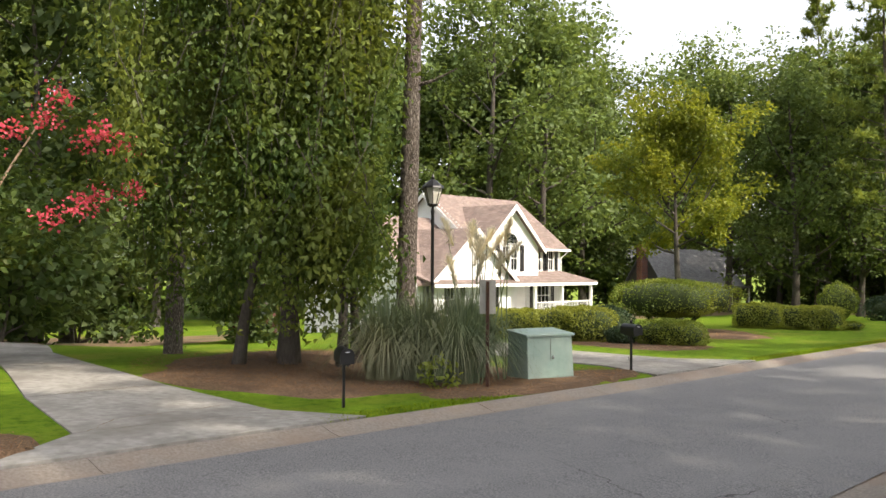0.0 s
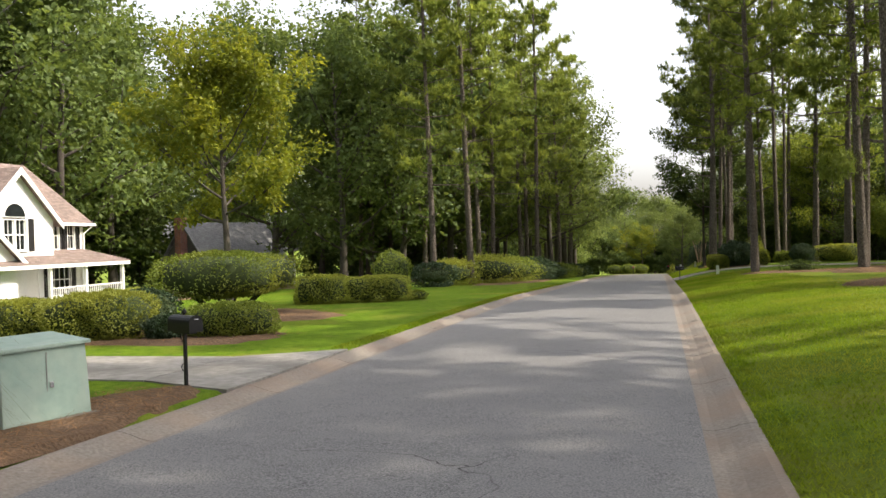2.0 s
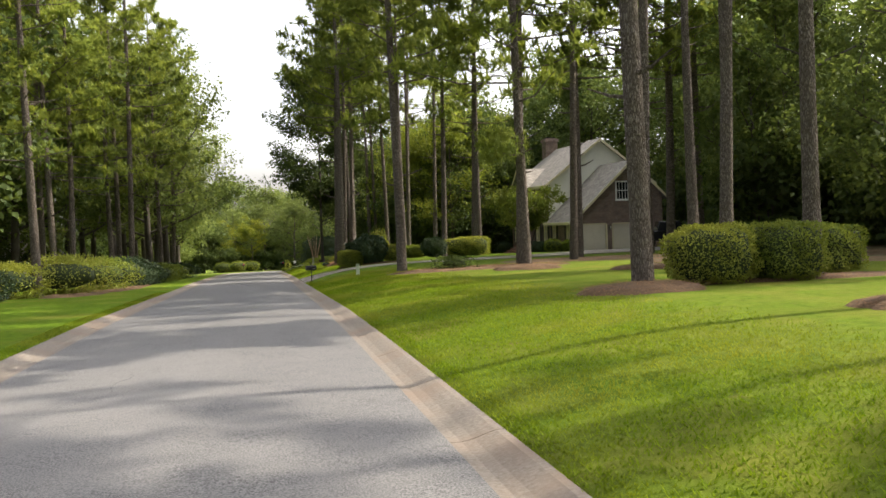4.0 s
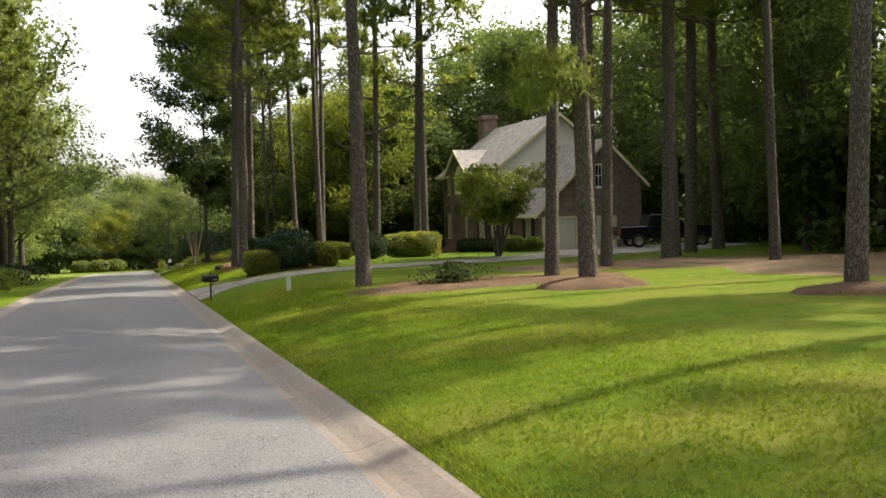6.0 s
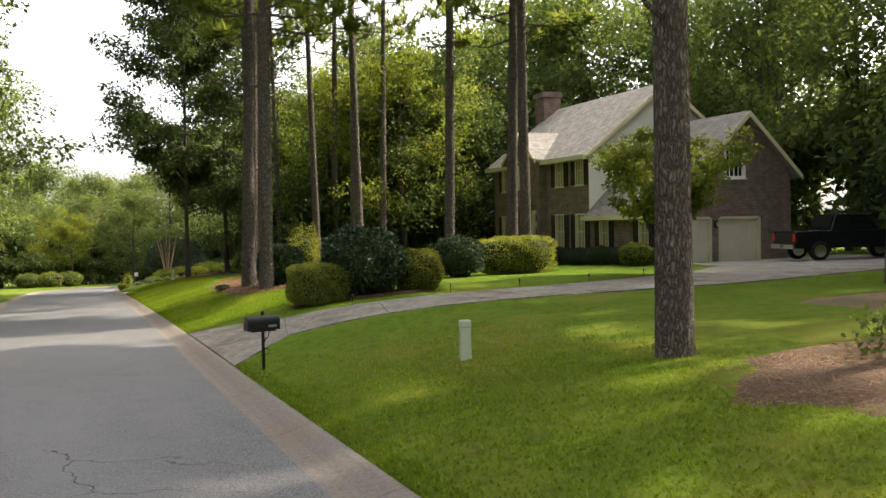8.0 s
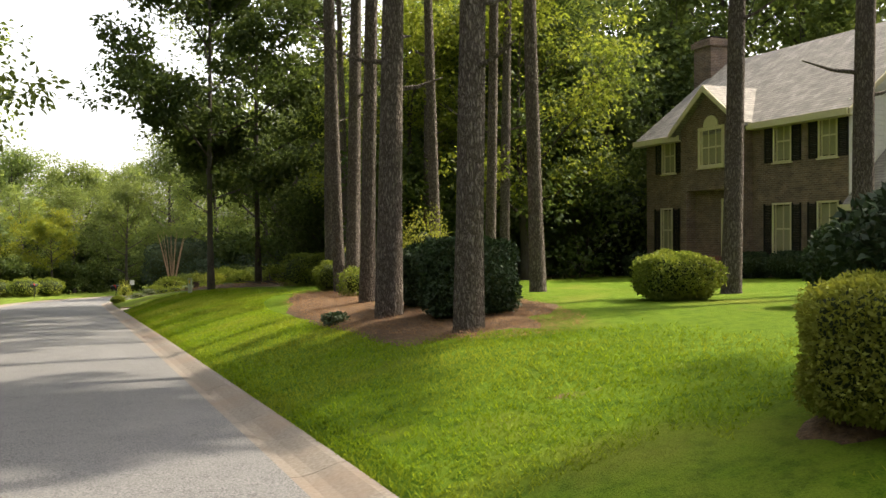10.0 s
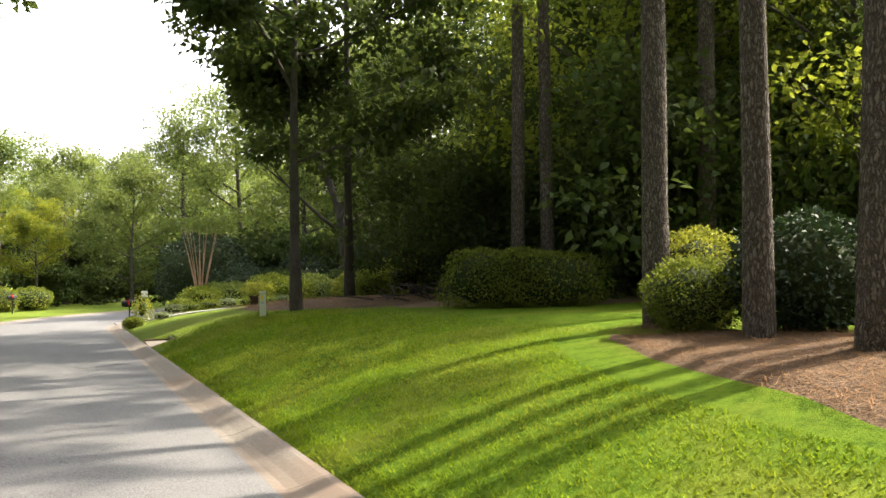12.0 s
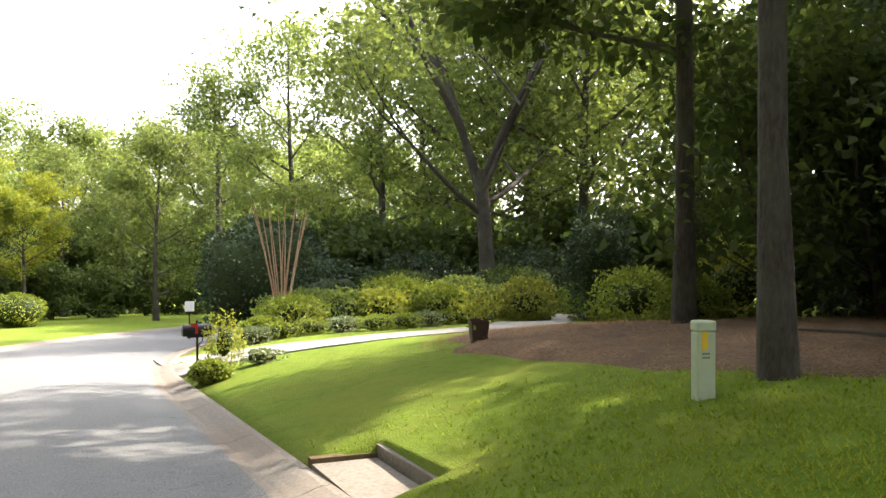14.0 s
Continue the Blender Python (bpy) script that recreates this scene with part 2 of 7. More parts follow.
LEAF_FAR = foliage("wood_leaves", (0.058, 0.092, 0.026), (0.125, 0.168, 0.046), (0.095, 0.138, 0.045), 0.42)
LEAF_LIME = foliage("lime_leaves", (0.14, 0.19, 0.026), (0.235, 0.28, 0.05), (0.115, 0.165, 0.03), 0.5)
LEAF_OLIVE = foliage("olive_leaves", (0.145, 0.18, 0.02), (0.24, 0.265, 0.032), (0.11, 0.15, 0.022), 0.48)
LEAF_HOLLY = foliage("holly_leaves", (0.014, 0.034, 0.012), (0.034, 0.066, 0.022), None, 0.12, 0.05)
LEAF_HEDGE = foliage("hedge_leaves", (0.1, 0.145, 0.026), (0.175, 0.225, 0.042), (0.205, 0.235, 0.045), 0.4)
LEAF_GOLD = foliage("golden_hedge_leaves", (0.185, 0.215, 0.04), (0.27, 0.3, 0.058), (0.18, 0.21, 0.04), 0.4)
NEEDLE = foliage("pine_needles", (0.115, 0.16, 0.036), (0.215, 0.262, 0.058), (0.135, 0.182, 0.055), 0.42)
BLOOM = foliage("crape_blossom", (0.42, 0.04, 0.08), (0.6, 0.12, 0.16), None, 0.4)
WHITE = surface("white_paint", (0.78, 0.78, 0.76), (0.84, 0.84, 0.82), 14.0, 0.6, (0.72, 0.72, 0.69), 0.6, 0.08, 0.003)
SIDING = surface("white_siding", (0.74, 0.75, 0.74), (0.82, 0.83, 0.82), 10.0, 0.5, (0.70, 0.71, 0.69), 0.65, 0.1, 0.004)
CREAM = surface("cream_paint", (0.60, 0.54, 0.34), (0.68, 0.62, 0.42), 12.0, 0.6, (0.55, 0.5, 0.33), 0.6, 0.08, 0.003)
CREAM_SIDING = surface("pale_siding", (0.62, 0.61, 0.55), (0.70, 0.69, 0.62), 10.0, 0.5, None, 0.65, 0.1, 0.004)
BRICK = brick_mat("brown_brick", (0.15, 0.098, 0.076), (0.25, 0.168, 0.125), (0.34, 0.3, 0.26))
RED_BRICK = brick_mat("red_brick", (0.22, 0.07, 0.05), (0.3, 0.11, 0.07), (0.3, 0.25, 0.22))
ROOF_RED = brick_mat("red_brown_shingles", (0.175, 0.125, 0.105), (0.26, 0.195, 0.168), (0.12, 0.085, 0.07), 0.32, 0.095, 0.009)
ROOF_TAN = brick_mat("tan_grey_shingles", (0.23, 0.215, 0.19), (0.33, 0.305, 0.27), (0.14, 0.128, 0.112), 0.32, 0.095, 0.009)
ROOF_GREY = brick_mat("grey_shingles", (0.15, 0.152, 0.155), (0.225, 0.228, 0.23), (0.1, 0.1, 0.1), 0.32, 0.095, 0.009)
DARK_SIDING = surface("dark_stained_siding", (0.05, 0.045, 0.042), (0.085, 0.078, 0.07), 10.0, 0.6, None, 0.8, 0.3, 0.01)
SHUTTER = plain("black_shutter", (0.018, 0.017, 0.018), 0.55)
DARK_RED = plain("dark_red_paint", (0.11, 0.02, 0.018), 0.45)
BLACK = plain("black_metal", (0.016, 0.016, 0.017), 0.4, 0.3)
RUST = surface("rusty_steel", (0.05, 0.028, 0.02), (0.11, 0.055, 0.036), 30.0, 3.0, (0.07, 0.045, 0.035), 0.9, 0.4, 0.004, 0.2)
ALU = surface("sign_back", (0.2, 0.2, 0.18), (0.27, 0.27, 0.245), 14.0, 1.5, (0.17, 0.16, 0.14), 0.55, 0.1, 0.003, 0.2)
CABINET = surface("green_cabinet_paint", (0.20, 0.28, 0.24), (0.245, 0.33, 0.285), 7.0, 1.1, (0.30, 0.36, 0.31), 0.55, 0.1, 0.004)
PANE_SHEEN = plain("pane_sheen_paint", (0.33, 0.31, 0.19), 0.5, 0.0, 0.15)
GLASSY, gn, gl, gp = nodes_of("window_glass")
gp.inputs["Base Color"].default_value, gp.inputs["Roughness"].default_value = (0.015, 0.018, 0.02, 1), 0.06
gp.inputs["Specular IOR Level"].default_value = 0.6
PLASTIC = plain("pale_green_plastic", (0.45, 0.5, 0.36), 0.55, 0.0, 0.12)
YELLOW = plain("yellow_label", (0.75, 0.5, 0.03), 0.5, 0.0, 0.1)
GREYBAR = plain("grey_print", (0.2, 0.2, 0.19), 0.6)
RED = plain("red_flag", (0.55, 0.03, 0.02), 0.5)
TERRA = plain("brown_pot", (0.075, 0.045, 0.035), 0.6)
CARPAINT = plain("maroon_car_paint", (0.055, 0.007, 0.012), 0.25, 0.0, 0.05)
TRUCKPAINT = plain("black_car_paint", (0.012, 0.013, 0.015), 0.2, 0.0, 0.05)
CHROME = plain("chrome", (0.75, 0.75, 0.75), 0.15, 1.0, 0.05)
RUBBER = plain("tyre_rubber", (0.02, 0.02, 0.02), 0.8)
LAMPGLASS = plain("frosted_lamp_glass", (0.6, 0.58, 0.5), 0.3)
PLUME = foliage("pampas_plumes", (0.5, 0.48, 0.43), (0.66, 0.63, 0.57), None, 0.45, 0.0)
PAMPAS = foliage("pampas_blades", (0.07, 0.11, 0.055), (0.15, 0.2, 0.11), (0.2, 0.2, 0.11), 0.3, 0.05)
DOORCREAM = surface("garage_door_paint", (0.63, 0.59, 0.47), (0.69, 0.65, 0.52), 8.0, 0.6, (0.58, 0.54, 0.43), 0.55, 0.06, 0.003)


# ---- terrain ----
PROFILE_Y = [-200, -60, 0, 15, 33, 41, 62, 75.6, 89.6, 103.5, 130, 150, 200, 300, 900]
PROFILE_Z = [0.6, 0.3, 0.05, -0.18, -0.38, -0.53, -1.21, -1.62, -2.13, -2.68, -3.75, -4.6, -6.5, -8.0, -8.0]
LEFT, RIGHT = -9.3, -2.8            # backs of the kerbs
MID = (LEFT + RIGHT) / 2
BEND_Y, BEND_R = 121.0, 28.0        # the road bends right here
SIDE_Y = (-7.0, 2.6)
CORNER_R, CORNER_Y = 7.0, 10.5      # rounded street corner
               # side street on the right


def road_s(x, y):
    """Offset to the right of the road's middle."""
    if y <= BEND_Y:
        return x - MID
    cx = MID + BEND_R
    return BEND_R - math.hypot(x - cx, y - BEND_Y)


def road_xy(s, u):
    if u <= BEND_Y:
        return MID + s, u
    a = (u - BEND_Y) / BEND_R
    return MID + BEND_R - (BEND_R - s) * math.cos(a), BEND_Y + (BEND_R - s) * math.sin(a)


def level(y):
    return float(np.interp(y, PROFILE_Y, PROFILE_Z))


HALF = (RIGHT - LEFT) / 2


def ground(x, y):
    s, z = road_s(x, y), level(y)
    if s > HALF:
        a = float(np.interp(y, [-20, 0, 20, 50, 58, 75, 100, 110, 116, 125, 138, 160], [0.1, 0.15, 0.5, 0.5, 0.6, 0.9, 0.97, 0.95, 0.84, 0.5, 0.3, 0.4]))
        d = s - HALF
        z += 0.06 + 1.08 * a * math.tanh(d / 3.2) + 0.012 * max(0, d - 25)
    elif s < -HALF:
        d = -s - HALF
        z += 0.08 - 0.065 * float(np.interp(y, [0, 12, 18, 45, 62], [0.25, 0.4, 1.0, 1.0, 0.15])) * min(max(0, d - 8.0), 32)
    return z


class Build:
    """Gathers vertices and faces for one mesh."""

    def __init__(self):
        self.v, self.f = [], []

    def add(self, verts, faces):
        n = len(self.v)
        self.v += [tuple(p) for p in verts]
        self.f += [tuple(n + i for i in q) for q in faces]
        return self

    def box(self, x0, x1, y0, y1, z0, z1, m=None):
        vs = [Vector((x, y, z)) for z in (z0, z1) for x, y in ((x0, y0), (x1, y0), (x1, y1), (x0, y1))]
        if m is not None:
            vs = [m @ p for p in vs]
        return self.add(vs, [(3, 2, 1, 0), (4, 5, 6, 7), (0, 1, 5, 4), (1, 2, 6, 5), (2, 3, 7, 6), (3, 0, 4, 7)])

    def prism(self, outline, thick, m):
        """outline in the local xz plane, pushed along local y by thick."""
        n = len(outline)
        vs = [m @ Vector((x, 0, z)) for x, z in outline] + [m @ Vector((x, thick, z)) for x, z in outline]
        return self.add(vs, [tuple(range(n)), tuple(range(2 * n - 1, n - 1, -1))] + [(i, i + n, (i + 1) % n + n, (i + 1) % n) for i in range(n)])

    def tube(self, pts, radii, sides=8, cap=True, wob=0.0, rng=None):
        pts = [Vector(p) for p in pts]
        vs, fs = [], []
        for i, p in enumerate(pts):
            d = (pts[min(i + 1, len(pts) - 1)] - pts[max(i - 1, 0)]).normalized()
            a = d.orthogonal().normalized() if abs(d.z) < 0.9 else Vector((1, 0, 0)).cross(d).normalized()
            b = d.cross(a)
            for k in range(sides):
                t = 2 * math.pi * k / sides
                r = radii[i] * (1 + (rng.uniform(-wob, wob) if rng else 0))
                vs.append(p + (a * math.cos(t) + b * math.sin(t)) * r)
        for i in range(len(pts) - 1):
            for k in range(sides):
                fs.append((i * sides + k, i * sides + (k + 1) % sides, (i + 1) * sides + (k + 1) % sides, (i + 1) * sides + k))
        if cap:
            fs += [tuple(range(sides - 1, -1, -1)), tuple(range((len(pts) - 1) * sides, len(pts) * sides))]
        return self.add(vs, fs)

    def lathe(self, prof, sides=16, m=None):
        vs = [Vector((r * math.cos(2 * math.pi * k / sides), r * math.sin(2 * math.pi * k / sides), z)) for r, z in prof for k in range(sides)]
        if m is not None:
            vs = [m @ p for p in vs]
        fs = [(i * sides + k, i * sides + (k + 1) % sides, (i + 1) * sides + (k + 1) % sides, (i + 1) * sides + k) for i in range(len(prof) - 1) for k in range(sides)]
        fs += [tuple(range(sides - 1, -1, -1)), tuple(range((len(prof) - 1) * sides, len(prof) * sides))]
        return self.add(vs, fs)

    def mesh(self, name, material, smooth=False):
        me = bpy.data.meshes.new(name)
        me.from_pydata(self.v, [], self.f)
        me.materials.append(material)
        if smooth:
            me.polygons.foreach_set("use_smooth", [True] * len(me.polygons))
        me.update()
        return me


def part(name, build, material, parent=None, label="", smooth=False, bevel=0.0, weld=False):
    data = build.mesh(name, material, smooth) if isinstance(build, Build) else build
    if weld:
        bm = bmesh.new()
        bm.from_mesh(data)
        bmesh.ops.remove_doubles(bm, verts=bm.verts, dist=0.002)
        bm.to_mesh(data)
        bm.free()
    ob = new(name, data)
    if bevel:
        b = ob.modifiers.new("bevel", "BEVEL")
        b.width, b.segments, b.limit_method = bevel, 2, "ANGLE"
    if parent is not None:
        ob.parent = parent
    if label:
        ob["label"] = label
    return ob


def thing(name, m, label, category, group="", kind=""):
    ob = new(name)
    ob.matrix_world = m
    ob.empty_display_size = 0.3
    return tagged(ob, label, category, group, kind)


def leaf_mesh(name, pos, axis, size, material, rng, width=0.5, fold=0.18):
    """One diamond-shaped leaf at each place, along its axis."""
    n = len(pos)
    pos, axis = np.asarray(pos, float), np.asarray(axis, float)
    axis /= np.linalg.norm(axis, axis=1)[:, None] + 1e-9
    size = np.broadcast_to(np.asarray(size, float), (n,))[:, None]
    side = np.cross(axis, rng.normal(size=(n, 3)) * 0.75 + np.array([0, 0, 1.0]))
    side /= np.linalg.norm(side, axis=1)[:, None] + 1e-9
    up = np.cross(side, axis)
    v = np.stack([pos, pos + (axis * 0.45 + side * width * 0.5 + up * fold) * size, pos + axis * size, pos + (axis * 0.45 - side * width * 0.5 + up * fold) * size], 1).reshape(-1, 3)
    me = bpy.data.meshes.new(name)
    me.vertices.add(4 * n)
    me.vertices.foreach_set("co", v.ravel())
    me.loops.add(4 * n)
    me.loops.foreach_set("vertex_index", np.arange(4 * n))
    me.polygons.add(n)
    me.polygons.foreach_set("loop_start", np.arange(0, 4 * n, 4))
    me.materials.append(material)
    me.update(calc_edges=True)
    return me


def blade_mesh(name, base, tip, bend, width, material, steps=3):
    """Tapered strips from base to tip, sagging by bend."""
    base, tip, bend, width = np.asarray(base, float), np.asarray(tip, float), np.asarray(bend, float), np.asarray(width, float)
    n = len(base)
    d = tip - base
    side = np.cross(d, np.array([0, 0, 1.0]) + 1e-3)
    side /= np.linalg.norm(side, axis=1)[:, None] + 1e-9
    rows = []
    for i in range(steps + 1):
        t = i / steps
        c = base + d * t + bend * (4 * t * (1 - t))
        w = (width * (1 - t) ** 0.7)[:, None] * side * 0.5 + 1e-4
        rows += [c - w, c + w]
    v = np.stack(rows, 1).reshape(-1, 3)
    k = 2 * (steps + 1)
    q = np.array([[2 * i, 2 * i + 1, 2 * i + 3, 2 * i + 2] for i in range(steps)])
    idx = (np.arange(n)[:, None, None] * k + q[None]).reshape(-1)
    me = bpy.data.meshes.new(name)
    me.vertices.add(len(v))
    me.vertices.foreach_set("co", v.ravel())
    me.loops.add(len(idx))
    me.loops.foreach_set("vertex_index", idx)
    me.polygons.add(n * steps)
    me.polygons.foreach_set("loop_start", np.arange(0, len(idx), 4))
    me.materials.append(material)
    me.update(calc_edges=True)
    return me


# ---- ground, road, kerbs, driveways ----
def spaced(lo, hi, fine_lo, fine_hi, step, far):
    mid = list(np.arange(fine_lo, fine_hi + 1e-6, step))
    a, b, g = [], [], step
    p = fine_lo
    while p > lo:
        g *= far
        p -= g
        a.append(max(p, lo))
    p, g = fine_hi, step
    while p < hi:
        g *= far
        p += g
        b.append(min(p, hi))
    return a[::-1] + mid + b


GUT = 0.56      # width of gutter and kerb together
CORNER_X = RIGHT - GUT + CORNER_R


def build_ground():
    xs = spaced(-900, 900, -30, 24, 0.5, 1.25)
    ys = sorted(set(spaced(-700, 1100, -12, 165, 0.75, 1.25)) | {110.24, 110.32, 111.88, 111.96})
    xs = sorted([x for x in xs if min(abs(x - k) for k in (LEFT, LEFT + 0.05, RIGHT - 0.05, RIGHT)) > 0.12] + [LEFT, LEFT + 0.06, RIGHT - 0.06, RIGHT, -2.1, -2.04])
    b = Build()
    vs = []
    for y in ys:
        for x in xs:
            z = ground(x, y)
            if abs(road_s(x, y)) < HALF - 0.03 or (x > RIGHT - 0.07 and SIDE_Y[0] - 2 < y < SIDE_Y[1] + 1 and x < 60):
                z = min(z, level(y)) - 0.25
            elif RIGHT - 0.07 < x < CORNER_X and y < CORNER_Y and math.hypot(x - CORNER_X, y - CORNER_Y) > CORNER_R - 0.55:
                z = min(z, level(y)) - 0.25
            elif -2.85 < x < -2.08 and 110.3 < y < 111.9:
                z = level(y) - 0.12
            else:
                z += 0.012 * (noise.noise((x * 0.5, y * 0.5, 0)) - 1)
            vs.append((x, y, z))
    w = len(xs)
    b.add(vs, [(j * w + i, j * w + i + 1, (j + 1) * w + i + 1, (j + 1) * w + i) for j in range(len(ys) - 1) for i in range(w - 1)])
    return tagged(part("ground", b, GRASS, None, "", True), "green mown lawn sheet sloping gently beside the road", "lawn", kind="structure")


build_ground()


def strip(s0, s1, u0, u1, du, lift, name, material, across=6, crown=0.0):
    b = Build()
    n = max(2, int((u1 - u0) / du))
    vs = []
    for j in range(n + 1):
        u = u0 + (u1 - u0) * j / n
        for i in range(across + 1):
            s = s0 + (s1 - s0) * i / across
            x, y = road_xy(s, u)
            vs.append((x, y, level(y) + lift + crown * (1 - (s / HALF) ** 2)))
    w = across + 1
    b.add(vs, [(j * w + i, j * w + i + 1, (j + 1) * w + i + 1, (j + 1) * w + i) for j in range(n) for i in range(across)])
    return part(name, b, material, None, "", True)


tagged(strip(-HALF + GUT - 0.02, HALF - GUT + 0.02, -90, BEND_Y + 1.4 * BEND_R, 1.5, -0.03, "road", ASPHALT, 8, 0.06),
       "grey worn asphalt street with fine cracks", "road", kind="structure")


def kerb_piece(side, u0, u1):
    """A rolled kerb with its gutter, from the asphalt's edge to the grass."""
    prof = [(GUT, -0.025), (0.42, -0.028), (0.30, -0.005), (0.18, 0.035), (0.08, 0.062), (0.0, 0.066), (0.0, -0.2)]
    b = Build()
    vs = []
    for u in (u0 + 0.006, (u0 + u1) / 2, u1 - 0.006):
        for k, (d, z) in enumerate(prof):
            x, y = road_xy(side * (HALF - d), u)
            vs.append((x, y, level(y) + z))
    n = len(prof)
    fs = [(j * n + i, j * n + i + 1, (j + 1) * n + i + 1, (j + 1) * n + i) for j in range(2) for i in range(n - 1)]
    if side < 0:
        fs = [q[::-1] for q in fs]
    b.add(vs, fs + [tuple(range(n)), tuple(range(3 * n - 1, 2 * n - 1, -1))])
    return b


for side, spans, word in ((1, ((CORNER_Y, 160.0),), "right"), (-1, ((-40.0, 160.0),), "left")):
    kerb = thing("kerb", Matrix.Identity(4), "stained pale concrete rolled kerb and gutter along the street", "kerb", kind="structure")
    for lo, hi in spans:
        n = int((hi - lo) / 3.05)
        for i in range(n):
            part("kerb_stone", kerb_piece(side, lo + (hi - lo) * i / n, lo + (hi - lo) * (i + 1) / n), CONCRETE, kerb)

# side street joining on the right, with its rounded corner
b = Build()
arc = [(RIGHT - GUT + 0.02, CORNER_Y)] + [(CORNER_X - CORNER_R * math.cos(a), CORNER_Y - CORNER_R * math.sin(a)) for a in np.linspace(0, math.pi / 2, 13)] + [(60, CORNER_Y - CORNER_R), (60, -6.0), (RIGHT - GUT + 0.02, -6.0)]
b.add([(x, y, level(y) - 0.022) for x, y in arc], [tuple(range(len(arc)))[::-1]])
tagged(part("side_street", b, ASPHALT), "grey asphalt side street joining the road", "road", kind="structure")
b = Build()
vs = []
prof = [(0.62, -0.03), (0.34, -0.045), (0.14, 0.055), (0.0, 0.085), (0.0, -0.2)]
ends = [(a, CORNER_R) for a in np.linspace(0, math.pi / 2, 17)]
for a, r in ends:
    for d, z in prof:
        q = r - 0.62 + d
        x, y = CORNER_X - q * math.cos(a), CORNER_Y - q * math.sin(a)
        vs.append((x, y, level(y) + z))
n = len(prof)
b.add(vs, [(j * n + i, (j + 1) * n + i, (j + 1) * n + i + 1, j * n + i + 1) for j in range(16) for i in range(n - 1)])
tagged(part("corner_kerb", b, CONCRETE, None, "", True), "rounded pale concrete kerb at the street corner", "kerb", kind="structure")


def slab_path(name, left, right, label, lift=0.014, cuts=None):
    """A concrete drive between two edge lines, cast in slabs with open joints."""
    drive = thing(name, Matrix.Identity(4), label, "driveway", kind="structure")
    rng = random.Random(len(left))
    for i in range(len(left) - 1):
        b = Build()
        vs = []
        for j in range(5):
            t = 0.004 + 0.992 * j / 4
            for k in range(5):
                q = 0.002 + 0.996 * k / 4
                a = Vector(left[i]).lerp(Vector(left[i + 1]), t)
                c = Vector(right[i]).lerp(Vector(right[i + 1]), t)
                p = a.lerp(c, q)
                vs.append((p.x, p.y, ground(p.x, p.y) + lift))
        top = [(j * 5 + k, j * 5 + k + 1, (j + 1) * 5 + k + 1, (j + 1) * 5 + k) for j in range(4) for k in range(4)]
        rim = [0, 1, 2, 3, 4, 9, 14, 19, 24, 23, 22, 21, 20, 15, 10, 5]
        low = [(vs[r][0], vs[r][1], vs[r][2] - 0.09) for r in rim]
        skirt = [(rim[r], 25 + r, 25 + (r + 1) % 16, rim[(r + 1) % 16]) for r in range(16)]
        b.add(vs + low, top + skirt)
        slab = part("slab", b, DRIVE if name == "driveway_right" else DRIVE_PALE, drive)
    return drive


def pts(*xy):
    return [(x, y, 0) for x, y in xy]


slab_path("driveway_left", pts((-9.32, 5.0), (-10.6, 6.6), (-14, 7.4), (-19.6, 9.1), (-23, 10.2), (-28, 11.6), (-35, 12.6)),
          pts((-9.32, 10.1), (-10.6, 9.45), (-14, 9.75), (-18, 10.4), (-22.4, 11.4), (-27, 13.2), (-34, 15.0)), "pale concrete driveway with dark joints and stains")
slab_path("driveway_middle", pts((-9.32, 17.9), (-11.0, 18.6), (-14, 18.7), (-18, 19.6), (-23, 22.2), (-28, 26.0), (-33, 30.0)),
          pts((-9.32, 22.6), (-11.0, 21.4), (-14, 21.3), (-18, 22.4), (-22, 25.0), (-26, 28.8), (-31, 33.5)), "pale concrete driveway leading to the white house")
slab_path("driveway_right", pts((-2.78, 72.4), (-0.95, 69.6), (1.2, 69.3), (3.3, 69.5), (6, 70.0), (9.5, 71.2), (13, 73.0), (16.6, 76.0)),
          pts((-2.78, 65.1), (-1.5, 66.75), (0.6, 66.75), (3.0, 66.8), (6, 67.0), (10.2, 67.5), (14.5, 68.8), (20.0, 70.5)), "cracked pale concrete driveway with stained slabs")
slab_path("garage_court", pts((16.6, 76.0), (18.2, 79.5), (18.7, 82.2)), pts((20.0, 70.5), (27.6, 73.0), (29.0, 82.2)), "pale concrete apron before the garage doors")
slab_path("driveway_far", pts((-2.78, 126.6), (-1.5, 125.2), (0.6, 123.4), (3.2, 123.6), (6, 125.9), (9, 129.5), (13, 134)),
          pts((-2.78, 121.6), (-1.8, 121.7), (0.6, 120.8), (3.6, 121.0), (7, 123.4), (10.5, 127.5), (15, 132)), "pale concrete driveway curving uphill")



